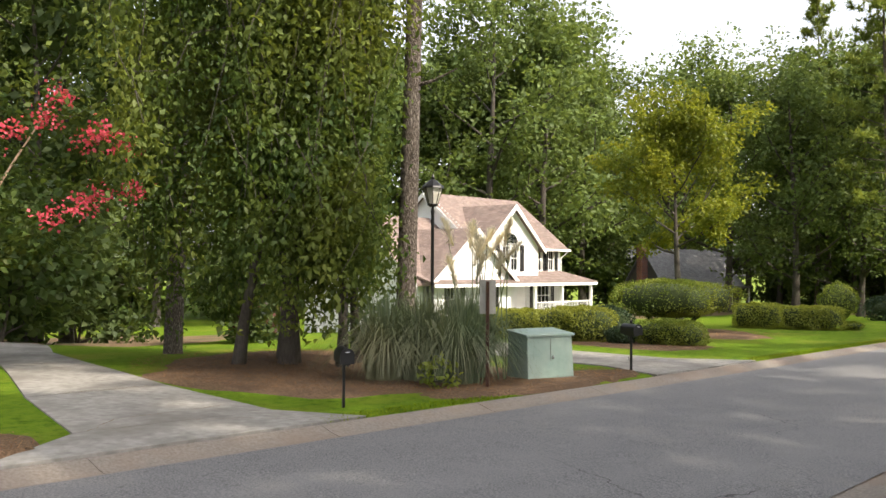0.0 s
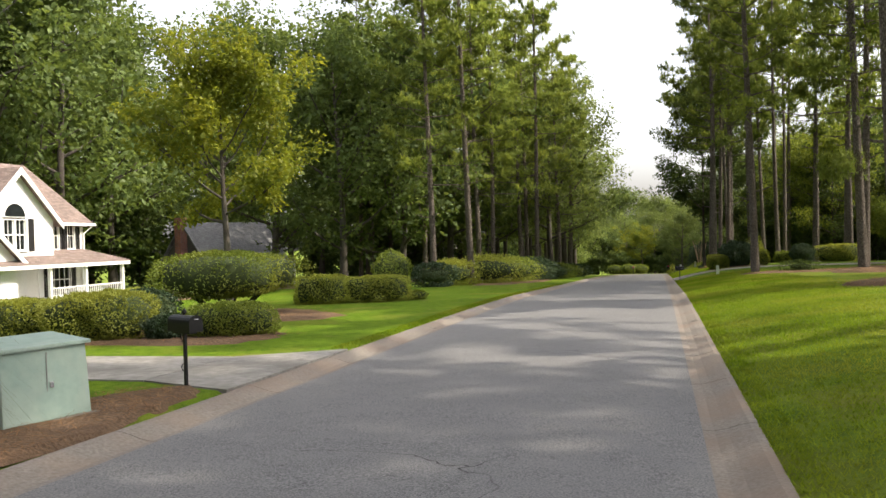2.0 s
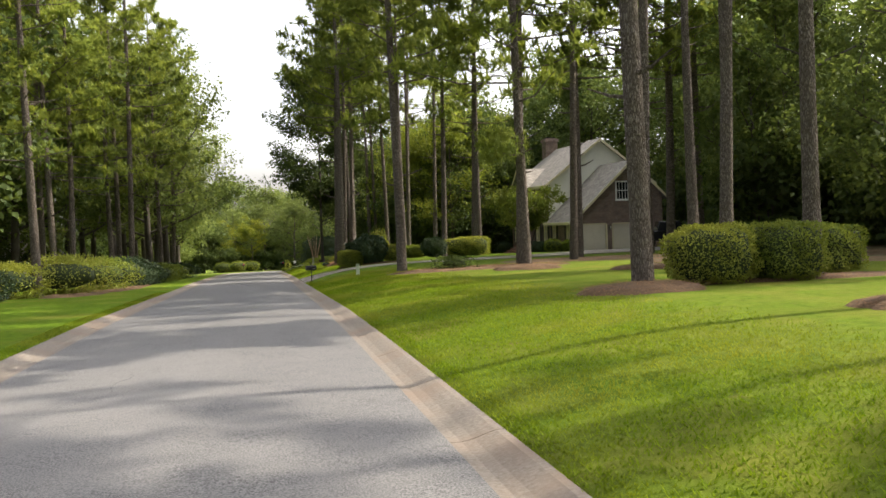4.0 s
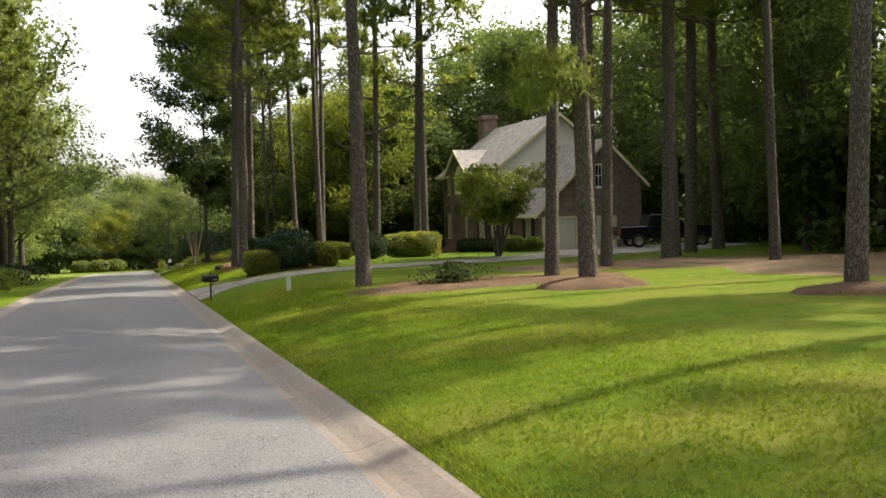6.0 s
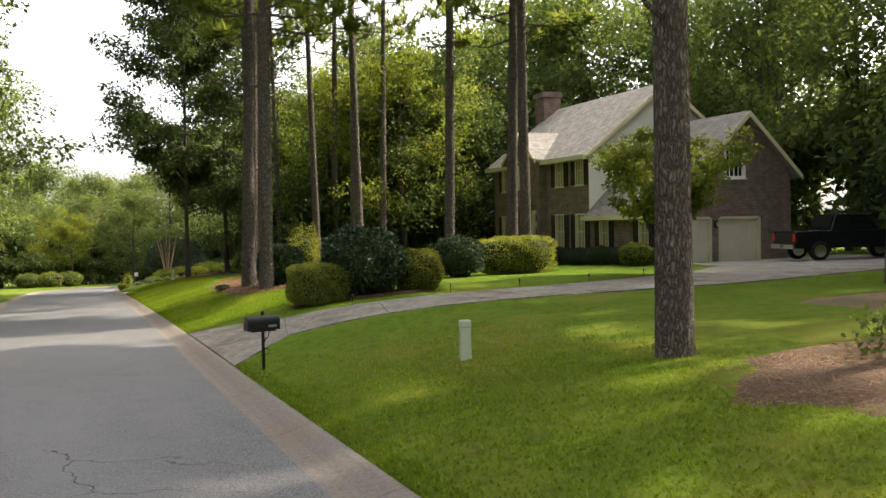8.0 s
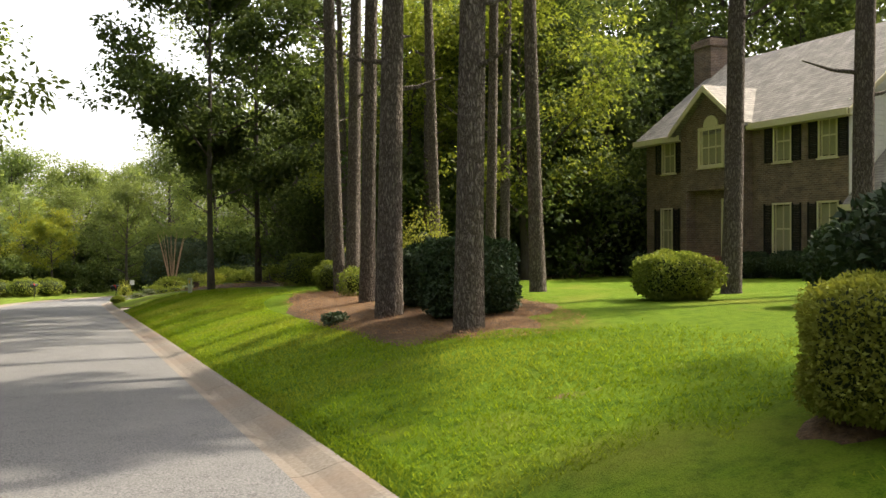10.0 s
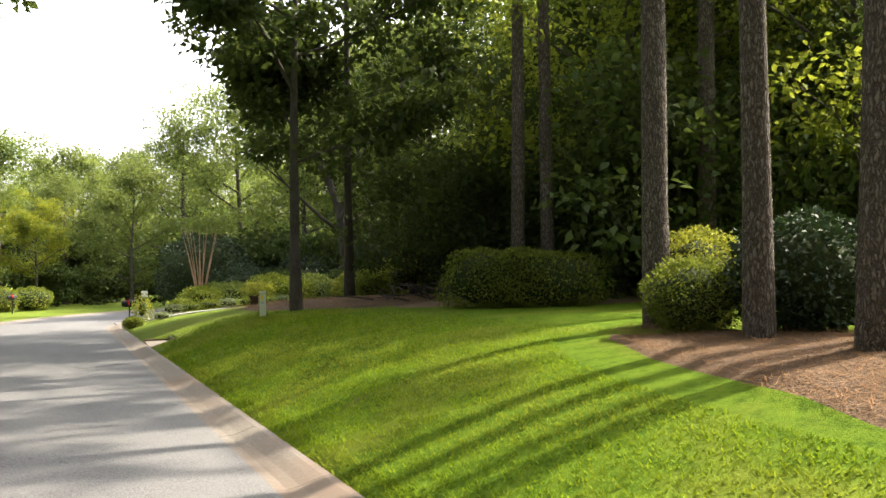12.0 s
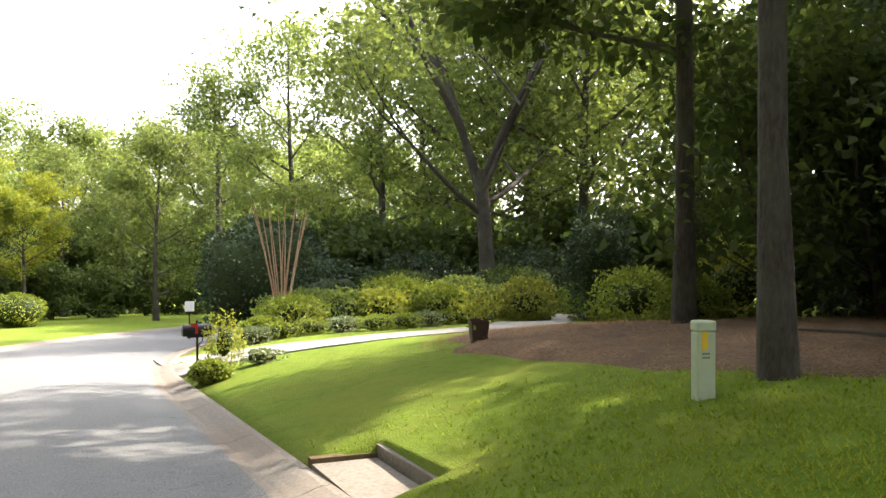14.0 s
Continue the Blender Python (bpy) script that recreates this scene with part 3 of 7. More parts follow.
def bed(name, cx, cy, rx, ry, seed, material=STRAW, lift=0.05, label="rust-brown pine straw bed under the trees", mound=0.0, turn=0.0, needles=60):
    """A mulched patch with a ragged rim lying on the lawn."""
    rng = np.random.default_rng(seed)
    b = Build()
    rings, seg = 7, 44
    ph = rng.uniform(0, 6.28, 4)
    vs = []
    for r in range(rings + 1):
        q = r / rings
        for k in range(seg):
            a = 2 * math.pi * k / seg
            w = 1 + 0.10 * math.sin(2 * a + ph[0]) + 0.07 * math.sin(3 * a + ph[1]) + 0.05 * math.sin(7 * a + ph[2]) + 0.03 * math.sin(13 * a + ph[3])
            lx, ly = rx * q * w * math.cos(a), ry * q * w * math.sin(a)
            x, y = cx + lx * math.cos(turn) - ly * math.sin(turn), cy + lx * math.sin(turn) + ly * math.cos(turn)
            z = ground(x, y) + (lift + 0.02 * noise.noise((x * 2, y * 2, 3)) + mound * (1 - q * q) if r < rings else -0.03)
            vs.append((x, y, z))
    b.add(vs, [(r * seg + k, (r + 1) * seg + k, (r + 1) * seg + (k + 1) % seg, r * seg + (k + 1) % seg) for r in range(rings) for k in range(seg)])
    ob = tagged(part(name, b, material, None, "", True), label, "mulch", kind="stuff")
    n = int(rx * ry * needles * 3.2)
    if n:
        a, q = rng.uniform(0, 6.28, n), np.sqrt(rng.uniform(0, 1.0, n))
        lx, ly = rx * q * np.cos(a), ry * q * np.sin(a)
        x, y = cx + lx * math.cos(turn) - ly * math.sin(turn), cy + lx * math.sin(turn) + ly * math.cos(turn)
        z = np.array([ground(i, j) for i, j in zip(x, y)]) + lift + mound * (1 - q * q) + rng.uniform(0.0, 0.02, n)
        base = np.stack([x, y, z], 1)
        th = rng.uniform(0, 6.28, n)
        ln_ = rng.uniform(0.12, 0.3, n)
        tip = base + np.stack([np.cos(th) * ln_, np.sin(th) * ln_, rng.uniform(-0.01, 0.06, n)], 1)
        part("needles", blade_mesh("needles", base, tip, np.zeros((n, 3)), np.full(n, 0.009), STRAW_NEEDLE, 1), None, ob)
    return ob


# ---- trees ----
def limb(b, rng, start, direction, length, r0, depth, tips, sag=0.0):
    """A bent, tapering limb that forks; its ends are gathered in tips."""
    p, d = Vector(start), Vector(direction).normalized()
    line, rad, n = [p.copy()], [r0], 4
    for i in range(n):
        d = (d + Vector((rng.uniform(-0.22, 0.22), rng.uniform(-0.22, 0.22), rng.uniform(-0.08, 0.16) - sag))).normalized()
        p = p + d * length / n
        line.append(p.copy())
        rad.append(max(0.012, r0 * (1 - 0.62 * (i + 1) / n)))
        if depth == 0 or i >= 1:
            tips.append((p.copy(), depth))
    b.tube(line, rad, 3 if r0 < 0.035 else 5 if depth else 4, False)
    if depth > 0:
        for k in range(rng.choice((2, 3))):
            side = Vector((rng.uniform(-1, 1), rng.uniform(-1, 1), rng.uniform(-0.1, 0.7)))
            j = rng.choice((2, 3, 4))
            limb(b, rng, line[j], d * 0.9 + side * 0.8, length * rng.uniform(0.5, 0.75), rad[j] * 0.75, depth - 1, tips, sag)


def leaf_cloud(tips, count, spread, rng, droop=0.25):
    """Leaf places and axes gathered in clumps round the ends of the limbs."""
    c = np.array([t[0] for t in tips])
    c = np.repeat(c, 3, 0)
    c = c + np.clip(rng.normal(size=c.shape), -1.4, 1.4) * spread * np.array([0.85, 0.85, 0.5])
    c = c[rng.uniform(size=len(c)) < 0.8]
    size = rng.uniform(0.6, 1.3, len(c))
    k = rng.integers(0, len(c), count)
    off = rng.normal(size=(count, 3))
    off /= np.linalg.norm(off, axis=1)[:, None]
    off *= spread * 0.95 * np.array([1, 1, 0.55]) * (size[k] * rng.uniform(0.1, 1.0, count) ** 0.5)[:, None]
    pos = c[k] + off
    ax = off / (np.linalg.norm(off, axis=1)[:, None] + 1e-6) + rng.normal(size=(count, 3)) * 0.7
    ax[:, 2] -= droop
    return pos, ax


def broad_tree(height, crown_from, radius, trunk_r, seed, leaves, leaf, material, label, bark=None, stems=1, lean=0.0, name="tree", spread=0.8):
    """A broad-leaved tree: a tapered forking trunk and a crown of many leaves in clumps with gaps."""
    rng, nr = random.Random(seed), np.random.default_rng(seed)
    root = thing(name, Matrix.Identity(4), label, "tree")
    b, tips = Build(), []
    for s in range(stems):
        a0 = 6.28 * s / stems + rng.uniform(-0.3, 0.3)
        lx, ly = (math.cos(a0) * 0.16 * height, math.sin(a0) * 0.16 * height) if stems > 1 else (lean * height, 0)
        line, rad, n = [], [], 9
        for i in range(n + 1):
            t = i / n
            line.append(Vector((lx * t ** 1.2 + 0.012 * height * math.sin(3 * t + seed), ly * t ** 1.2 + 0.012 * height * math.cos(4 * t + seed) - 0.012 * height, height * 0.9 * t - 0.2)))
            rad.append(trunk_r * (1 - 0.86 * t) * (1.35 if i == 0 else 1.0))
        b.tube(line, rad, 9, False)
        count = max(5, int(15 / stems))
        for k in range(count):
            t = crown_from + (0.97 - crown_from) * (k + 0.5) / count
            i = min(int(t * n), n - 1)
            p = line[i].lerp(line[i + 1], t * n - i)
            a = k * 2.4 + seed + rng.uniform(-0.4, 0.4)
            q = (t - crown_from) / (1 - crown_from)
            reach = radius * (0.55 + 0.75 * math.sin(math.pi * min(1, q * 0.85 + 0.2))) * rng.uniform(0.7, 1.05) * 0.72
            limb(b, rng, p, (math.cos(a), math.sin(a), 0.25 + 0.9 * q), reach, max(0.02, rad[i] * 0.5), 1, tips)
        tips.append((line[-1], 0))
    part("trunk", b, bark or BARK, root, "", True)
    pos, ax = leaf_cloud(tips, leaves, spread, nr)
    part("crown", leaf_mesh("crown", pos, ax, nr.uniform(0.7, 1.25, leaves) * leaf, material, nr, 0.62), None, root)
    return root


def pine_tree(height, crown_from, trunk_r, seed, label, reach=3.2, tufts=420, whorl=26, dead=5, name="pine_tree"):
    """A tall straight pine: a long bare trunk, dead stubs, and tufts of needles on whorled branches."""
    rng, nr = random.Random(seed), np.random.default_rng(seed)
    root = thing(name, Matrix.Identity(4), label, "tree")
    b, n = Build(), 14
    ph = rng.uniform(0, 6)
    line = [Vector((0.010 * height * math.sin(2.2 * i / n + ph), 0.010 * height * math.cos(2.6 * i / n + ph), height * i / n - (0.25 if i == 0 else 0))) for i in range(n + 1)]
    line = [p - Vector((line[0].x, line[0].y, 0)) for p in line]
    b.tube([line[0], line[0] + Vector((0, 0, 0.35))] + line[1:], [trunk_r * 1.45, trunk_r * 1.12] + [trunk_r * (1 - 0.85 * (i / n) ** 1.2) for i in range(1, n + 1)], 14, False, 0.05, rng)
    part("trunk", b, BARK_PINE, root, "", True)
    br, ends = Build(), []
    for k in range(whorl + dead):
        low = k >= whorl
        t = rng.uniform(crown_from * 0.45, crown_from) if low else crown_from + (0.98 - crown_from) * (k + rng.uniform(0, 0.8)) / whorl
        i = min(int(t * n), n - 1)
        p = line[i].lerp(line[i + 1], t * n - i)
        a = k * 2.39 + rng.uniform(-0.5, 0.5)
        q = 0 if low else (t - crown_from) / (1 - crown_from)
        ln_ = rng.uniform(0.4, 1.6) if low else reach * (1.05 - 0.8 * q) * rng.uniform(0.6, 1.1)
        d = Vector((math.cos(a), math.sin(a), rng.uniform(-0.1, 0.2) + 0.55 * q))
        c = [p, p + d * ln_ * 0.5, p + d * ln_ + Vector((0, 0, 0.12 * ln_))]
        r = max(0.014, trunk_r * 0.22 * (1.1 - q))
        br.tube(c, [r, r * 0.7, r * 0.25], 5, False)
        if not low:
            for f in (0.45, 0.62, 0.8, 0.95, 1.05):
                m = c[0].lerp(c[2], min(f, 1))
                for s in (-1, 0, 1):
                    off = Vector((-d.y, d.x, 0)) * s * ln_ * 0.28 * (1.2 - f) + Vector((rng.uniform(-0.2, 0.2), rng.uniform(-0.2, 0.2), rng.uniform(-0.1, 0.25)))
                    ends.append(m + off + d * 0.12 * abs(s))
    part("branch", br, BARK_PINE, root)["kind"] = "stuff"
    c = np.array([tuple(e) for e in ends])
    pick = c[nr.integers(0, len(c), tufts)] + nr.normal(size=(tufts, 3)) * 0.16
    per = 13
    base = np.repeat(pick, per, 0)
    dirs = nr.normal(size=(tufts * per, 3)) * np.array([1, 1, 0.6]) + np.array([0, 0, 0.35])
    dirs /= np.linalg.norm(dirs, axis=1)[:, None]
    ln_ = nr.uniform(0.32, 0.62, (tufts * per, 1))
    part("needles", blade_mesh("needles", base, base + dirs * ln_, np.zeros_like(base), np.full(len(base), 0.12), NEEDLE, 1), None, root)
    return root


def at(x, y, scale=1.0, turn=0.0, sink=0.0):
    return pose(x, y, ground(x, y) - sink, 0, 0, turn) @ Matrix.Scale(scale, 4)


def plant(proto, x, y, scale=1.0, turn=0.0, label="", sink=0.05):
    ob = copy_thing(proto, Matrix.Identity(4))
    ob.matrix_basis = at(x, y, scale, turn, sink)
    if label:
        ob["label"] = label
    return ob


def hide_proto(root):
    for o in (*root.children_recursive, root):
        bpy.data.objects.remove(o)


PINES = [
    pine_tree(25, 0.34, 0.22, 1, "tall straight loblolly pine with a long bare trunk", 4.8, 1000, 44),
    pine_tree(27, 0.44, 0.21, 2, "tall straight loblolly pine with a high crown", 4.0, 760, 36),
    pine_tree(23, 0.27, 0.2, 3, "tall pine with feathery low branches", 4.4, 880, 44),
    pine_tree(26, 0.56, 0.18, 4, "slim tall pine with a thin high crown", 3.2, 620, 26),
]
OAKS = [
    broad_tree(19, 0.20, 6.0, 0.32, 11, 9500, 0.29, LEAF, "large leafy green hardwood tree", spread=1.0),
    broad_tree(22, 0.28, 6.4, 0.34, 12, 9500, 0.31, LEAF, "tall leafy hardwood tree at the wood's edge", spread=1.05),
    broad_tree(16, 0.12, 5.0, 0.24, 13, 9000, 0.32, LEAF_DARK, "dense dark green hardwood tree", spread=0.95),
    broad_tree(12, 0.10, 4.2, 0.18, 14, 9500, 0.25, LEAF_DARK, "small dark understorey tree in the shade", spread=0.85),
    broad_tree(10.5, 0.42, 5.6, 0.22, 15, 15000, 0.24, LEAF_OLIVE, "yellow-green spreading hardwood tree", spread=0.7),
    # lime leaves: the sunlit look is put into a brighter leaf colour
    broad_tree(13, 0.22, 5.0, 0.2, 19, 12000, 0.2, LEAF_LIME, "bright yellow-green hardwood tree lit by sun", spread=0.8),
]
NEAR_OAK = broad_tree(21, 0.2, 5.6, 0.15, 18, 30000, 0.26, LEAF_DARK, "dark hardwood tree leaning at the lawn's edge", spread=0.85, lean=-0.035)
FAR_OAKS = [
    broad_tree(19, 0.14, 6.2, 0.3, 21, 8800, 0.37, LEAF_FAR, "large leafy hardwood tree deep in the woods", spread=1.15),
    broad_tree(22, 0.18, 6.6, 0.32, 22, 8800, 0.38, LEAF_FAR, "tall leafy hardwood tree deep in the woods", spread=1.2),
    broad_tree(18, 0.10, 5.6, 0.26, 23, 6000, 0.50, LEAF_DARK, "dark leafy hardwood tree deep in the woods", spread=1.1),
    # paler leaf colour than the other far trees, standing for sunlight
    broad_tree(19, 0.12, 6.0, 0.28, 24, 8500, 0.38, LEAF, "pale sunlit hardwood tree beyond the bend", spread=1.1),
]
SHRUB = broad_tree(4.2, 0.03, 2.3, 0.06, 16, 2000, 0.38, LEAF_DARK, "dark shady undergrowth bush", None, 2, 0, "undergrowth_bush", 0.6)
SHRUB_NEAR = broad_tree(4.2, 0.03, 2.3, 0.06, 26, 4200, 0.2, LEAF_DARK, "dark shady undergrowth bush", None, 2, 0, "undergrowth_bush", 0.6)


# unseen trees added beside the side street to shade the first stretch of road
for x, y, k, s in ((8.5, 9.5, 0, 0.9), (10.5, 15.0, 1, 1.0), (9.0, 21.0, 2, 1.0), (11.5, 26.5, 3, 1.0), (14.5, 18.0, 1, 1.0), (13.5, 10.5, 2, 1.0), (7.5, -11.0, 0, 1.0), (12.0, -12.5, 1, 1.0), (18.0, 12.0, 1, 1.0), (7.0, 6.5, 2, 0.95), (9.8, 5.0, 0, 0.9), (6.8, 12.5, 2, 1.0)):
    plant(PINES[k], x, y, s, 37.0 * x)
for x, y, k, s in ((19.0, 8.0, 0, 0.8), (20.0, 17.0, 2, 0.9), (18.0, -14.0, 0, 0.9)):
    plant(OAKS[k], x, y, s, 51.0 * x)

# mostly unseen pines added back on the right lawn: shade dapples grass and road
for x, y, k, s in ((17.5, 38.0, 1, 1.0), (18.5, 46.5, 1, 1.0), (23.5, 37.5, 0, 1.0), (25.0, 47.0, 2, 1.0), (23.0, 70.5, 0, 1.3)):
    plant(PINES[k], x, y, s, 23.0 * y)
for x, y, k, s in ((-25.0, 64.0, 0, 0.95), (-21.5, 69.0, 2, 1.0), (-27.5, 79.0, 1, 1.0), (-23.5, 86.0, 0, 1.1), (-30.5, 66.0, 0, 1.0), (-20.5, 95.0, 3, 1.0)):
    plant(FAR_OAKS[k], x, y, s, 41.0 * y, "dense dark hardwood tree behind the roadside pines")

# pines along the right-hand lawn
rnd = random.Random(5)
for x, y, k, s in ((3.1, 35.6, 0, 1.05), (5.2, 29.5, 3, 0.85), (1.4, 58.4, 0, 1.0), (6.6, 56.5, 1, 0.95), (5.7, 52.7, 2, 1.1), (10.4, 59.9, 1, 0.95),
                   (15.6, 64.0, 0, 1.15), (17.3, 66.0, 0, 1.25), (19.9, 68.5, 0, 1.25), (16.5, 58.7, 3, 1.0), (12.5, 64.8, 0, 1.15), (8.15, 46.6, 3, 1.1), (8.2, 37.0, 3, 1.15),
                   (8.4, 41.5, 3, 1.1), (10.5, 47.5, 3, 1.0), (14.0, 51.0, 3, 1.0), (0.44, 78.95, 0, 1.0), (0.49, 82.65, 0, 1.1), (1.4, 86.75, 3, 1.0), (2.45, 91.3, 1, 0.95),
                   (2.6, 93.1, 3, 0.98), (3.06, 95.67, 1, 0.95), (5.65, 92.65, 3, 1.0), (7.35, 92.3, 3, 1.0), (6.15, 87.0, 3, 1.1), (9.0, 101.5, 1, 1.05), (10.8, 98.0, 1, 1.0), (8.4, 82.3, 1, 1.0), (10.3, 80.5, 0, 1.05), (10.4, 79.4, 1, 1.0),
                   (5.5, 104.5, 3, 1.0), (6.15, 104.1, 3, 0.95)):
    plant(PINES[k], x, y, s, rnd.uniform(0, 360))

# pines left of the road, beyond the lawn
for x, y, k, s in ((-26.3, 72.5, 3, 0.95), (-17.2, 60.0, 2, 1.0), (-15.3, 62.0, 1, 1.0), (-17.3, 75.0, 0, 1.0), (-16.7, 77.0, 2, 1.0), (-14.1, 84.0, 1, 1.05), (-15.7, 86.0, 2, 1.05),
                   (-15.8, 90.0, 0, 1.0), (-13.2, 95.0, 2, 1.0), (-19.5, 82.0, 1, 1.0), (-21.5, 74.0, 0, 1.0), (-13.0, 103.0, 0, 0.95), (-13.7, 15.1, 1, 1.0), (-20.6, 13.65, 1, 1.05)):
    plant(PINES[k], x, y, s, rnd.uniform(0, 360))

# woods behind the houses and beyond the bend
FAR, NEAR = [], []
for i in range(24):                                     # behind the white house
    FAR.append((-62 + rnd.uniform(-5, 5) - (i % 2) * 9, 26 + i * 4.4 + rnd.uniform(-2, 2), i % 3, rnd.uniform(1.2, 1.5)))
for i in range(14):                                     # left of the road, deeper
    FAR.append((-24 - (i % 3) * 7 + rnd.uniform(-2, 2), 72 + i * 4.2, (1, 2, 0)[i % 3], rnd.uniform(0.9, 1.1)))
for i in range(8):                                      # behind the first driveway
    FAR.append((-34 - (i % 3) * 6, -6 + i * 3.6, (2, 0, 1)[i % 3], rnd.uniform(0.85, 1.1)))
for i in range(10):                                     # right side, behind the pines
    FAR.append((24 + (i % 3) * 6 + rnd.uniform(-2, 2), 30 + i * 3.9, (0, 1, 0)[i % 3], rnd.uniform(0.5, 0.7)))
for i in range(12):                                     # behind the brick house
    FAR.append((37 + (i % 3) * 6, 68 + i * 4.5, (1, 0, 0)[i % 3], rnd.uniform(0.85, 1.05)))
for i in range(18):                                     # beyond the bend
    FAR.append((-24 + (i % 9) * 6.5 + rnd.uniform(-2, 2), 176 + (i // 9) * 10 + rnd.uniform(-3, 3), (3, 3, 0)[i % 3], rnd.uniform(0.75, 0.95)))
for i in range(9):                                      # overhanging left edge
    NEAR.append((-14.6 - (i % 2) * 3.5, 98 + i * 3.6, (0, 1, 0)[i % 3], rnd.uniform(0.85, 1.1)))
for i in range(10):                                     # dark wood beyond the brick house
    NEAR.append((14 + (i % 3) * 6.0 + rnd.uniform(-1, 1), 104 + (i // 3) * 5.0 + rnd.uniform(-1, 1), 3, rnd.uniform(0.85, 1.1)))
for i in range(9):                                      # round the far garden
    NEAR.append((15 + (i % 3) * 7 + rnd.uniform(-2, 2), 136 + (i // 3) * 8 + rnd.uniform(-2, 2), (0, 1, 2)[i % 3], rnd.uniform(0.9, 1.15)))
for x, y, k, s in FAR:
    if math.hypot(x + 40.9, y - 75.2) < 11 or (x < -30 and 58 < y < 84 and x > -46):
        continue
    plant(FAR_OAKS[k], x, y, s, rnd.uniform(0, 360))
for x, y, k, s in NEAR + [(-9.0, 160, 0, 0.55), (-4.5, 164, 1, 0.5), (-0.5, 168, 0, 0.6), (4.5, 160, 0, 0.85), (9.0, 158, 1, 0.85), (12.5, 152, 0, 0.95), (-6.5, 154, 4, 0.62), (17.5, 148, 1, 0.95)]:
    plant(OAKS[k], x, y, s, rnd.uniform(0, 360))
for i in range(28):
    x, y = ((-25 - (i % 4) * 6, 58 + i * 2.3) if i % 2 else (24 + (i % 5) * 4, 36 + i * 1.4))
    if not (x < -30 and y < 86):
        plant(SHRUB, x + rnd.uniform(-1.5, 1.5), y, rnd.uniform(0.9, 1.4), rnd.uniform(0, 360))
for i in range(30):                                     # dark undergrowth right of the far lawn
    plant(SHRUB_NEAR, 8.0 + (i % 5) * 3.2 + rnd.uniform(-1, 1), 102.5 + (i // 5) * 2.8 + rnd.uniform(-1, 1), rnd.uniform(0.8, 1.35), rnd.uniform(0, 360))
for i in range(14):                                     # dark hedge of brush behind the far garden
    plant(SHRUB, 4.0 + i * 1.9, 145 - i * 1.1 + rnd.uniform(-1, 1), rnd.uniform(0.8, 1.1), rnd.uniform(0, 360))
for i in range(7):
    plant(SHRUB, -30 - (i % 3) * 4, 4 + i * 3.0, rnd.uniform(0.8, 1.3), rnd.uniform(0, 360))
# single trees
for x, y, k, s in ((30, 108, 0, 1.1), (38, 98, 1, 1.05), (33, 118, 2, 1.1), (41, 110, 1, 1.1), (36, 88, 0, 1.05)):
    plant(FAR_OAKS[k], x, y, s, 3.0 * x)
plant(FAR_OAKS[0], 29.0, 71.0, 1.0, 20)
plant(FAR_OAKS[1], 26.5, 64.5, 1.0, 70)
plant(FAR_OAKS[0], 33.0, 77.5, 1.0, 140)
plant(OAKS[3], 16.0, 109.3, 0.9, 30)
plant(OAKS[4], -20.5, 39.5, 0.86, 40, "yellow-green spreading tree with several dark limbs")
plant(OAKS[5], 9.6, 106.0, 1.0, 10)
plant(OAKS[5], 13.2, 100.6, 1.0, 200)
plant(OAKS[5], 15.5, 106.5, 1.1, 90)
for x, y, k, s in ((-52, 64, 1, 1.45), (-51, 71, 0, 1.5), (-57, 78, 1, 1.45), (-58, 88, 0, 1.5), (-50, 97, 1, 1.4), (-44, 101, 0, 1.3)):
    plant(FAR_OAKS[k], x, y, s, 30.0 * k + x)
plant(OAKS[0], 16, 141, 0.95, 90)
for x, y, k, s in ((9.6, 111.6, 3, 0.55), (12.5, 116.0, 3, 0.6), (11.2, 108.4, 3, 0.6), (14.5, 113.0, 3, 0.7), (13.5, 120.5, 3, 0.6), (18.0, 116.5, 2, 0.9), (18.5, 110.0, 2, 0.9)):
    plant(OAKS[k], x, y, s, 40.0 * x)
for x, y, k, s in ((31, 113.5, 0, 1.15), (34, 127, 1, 1.2), (29, 123, 0, 1.15)):
    plant(FAR_OAKS[k], x, y, s, 70.0 * x)
for i in range(10):                                     # brush behind the parked trucks
    plant(SHRUB, 29 + (i % 5) * 2.6, 72.5 + (i // 5) * 4.5 + rnd.uniform(-1, 1), rnd.uniform(0.9, 1.2), rnd.uniform(0, 360))
for i in range(12):                                     # dark bushes standing for shade under the trees beyond the bend
    plant(SHRUB, -14.0 + 2.3 * i + rnd.uniform(-0.6, 0.6), 157.5 + 0.35 * i + rnd.uniform(-0.8, 0.8), rnd.uniform(0.55, 0.8), rnd.uniform(0, 360))


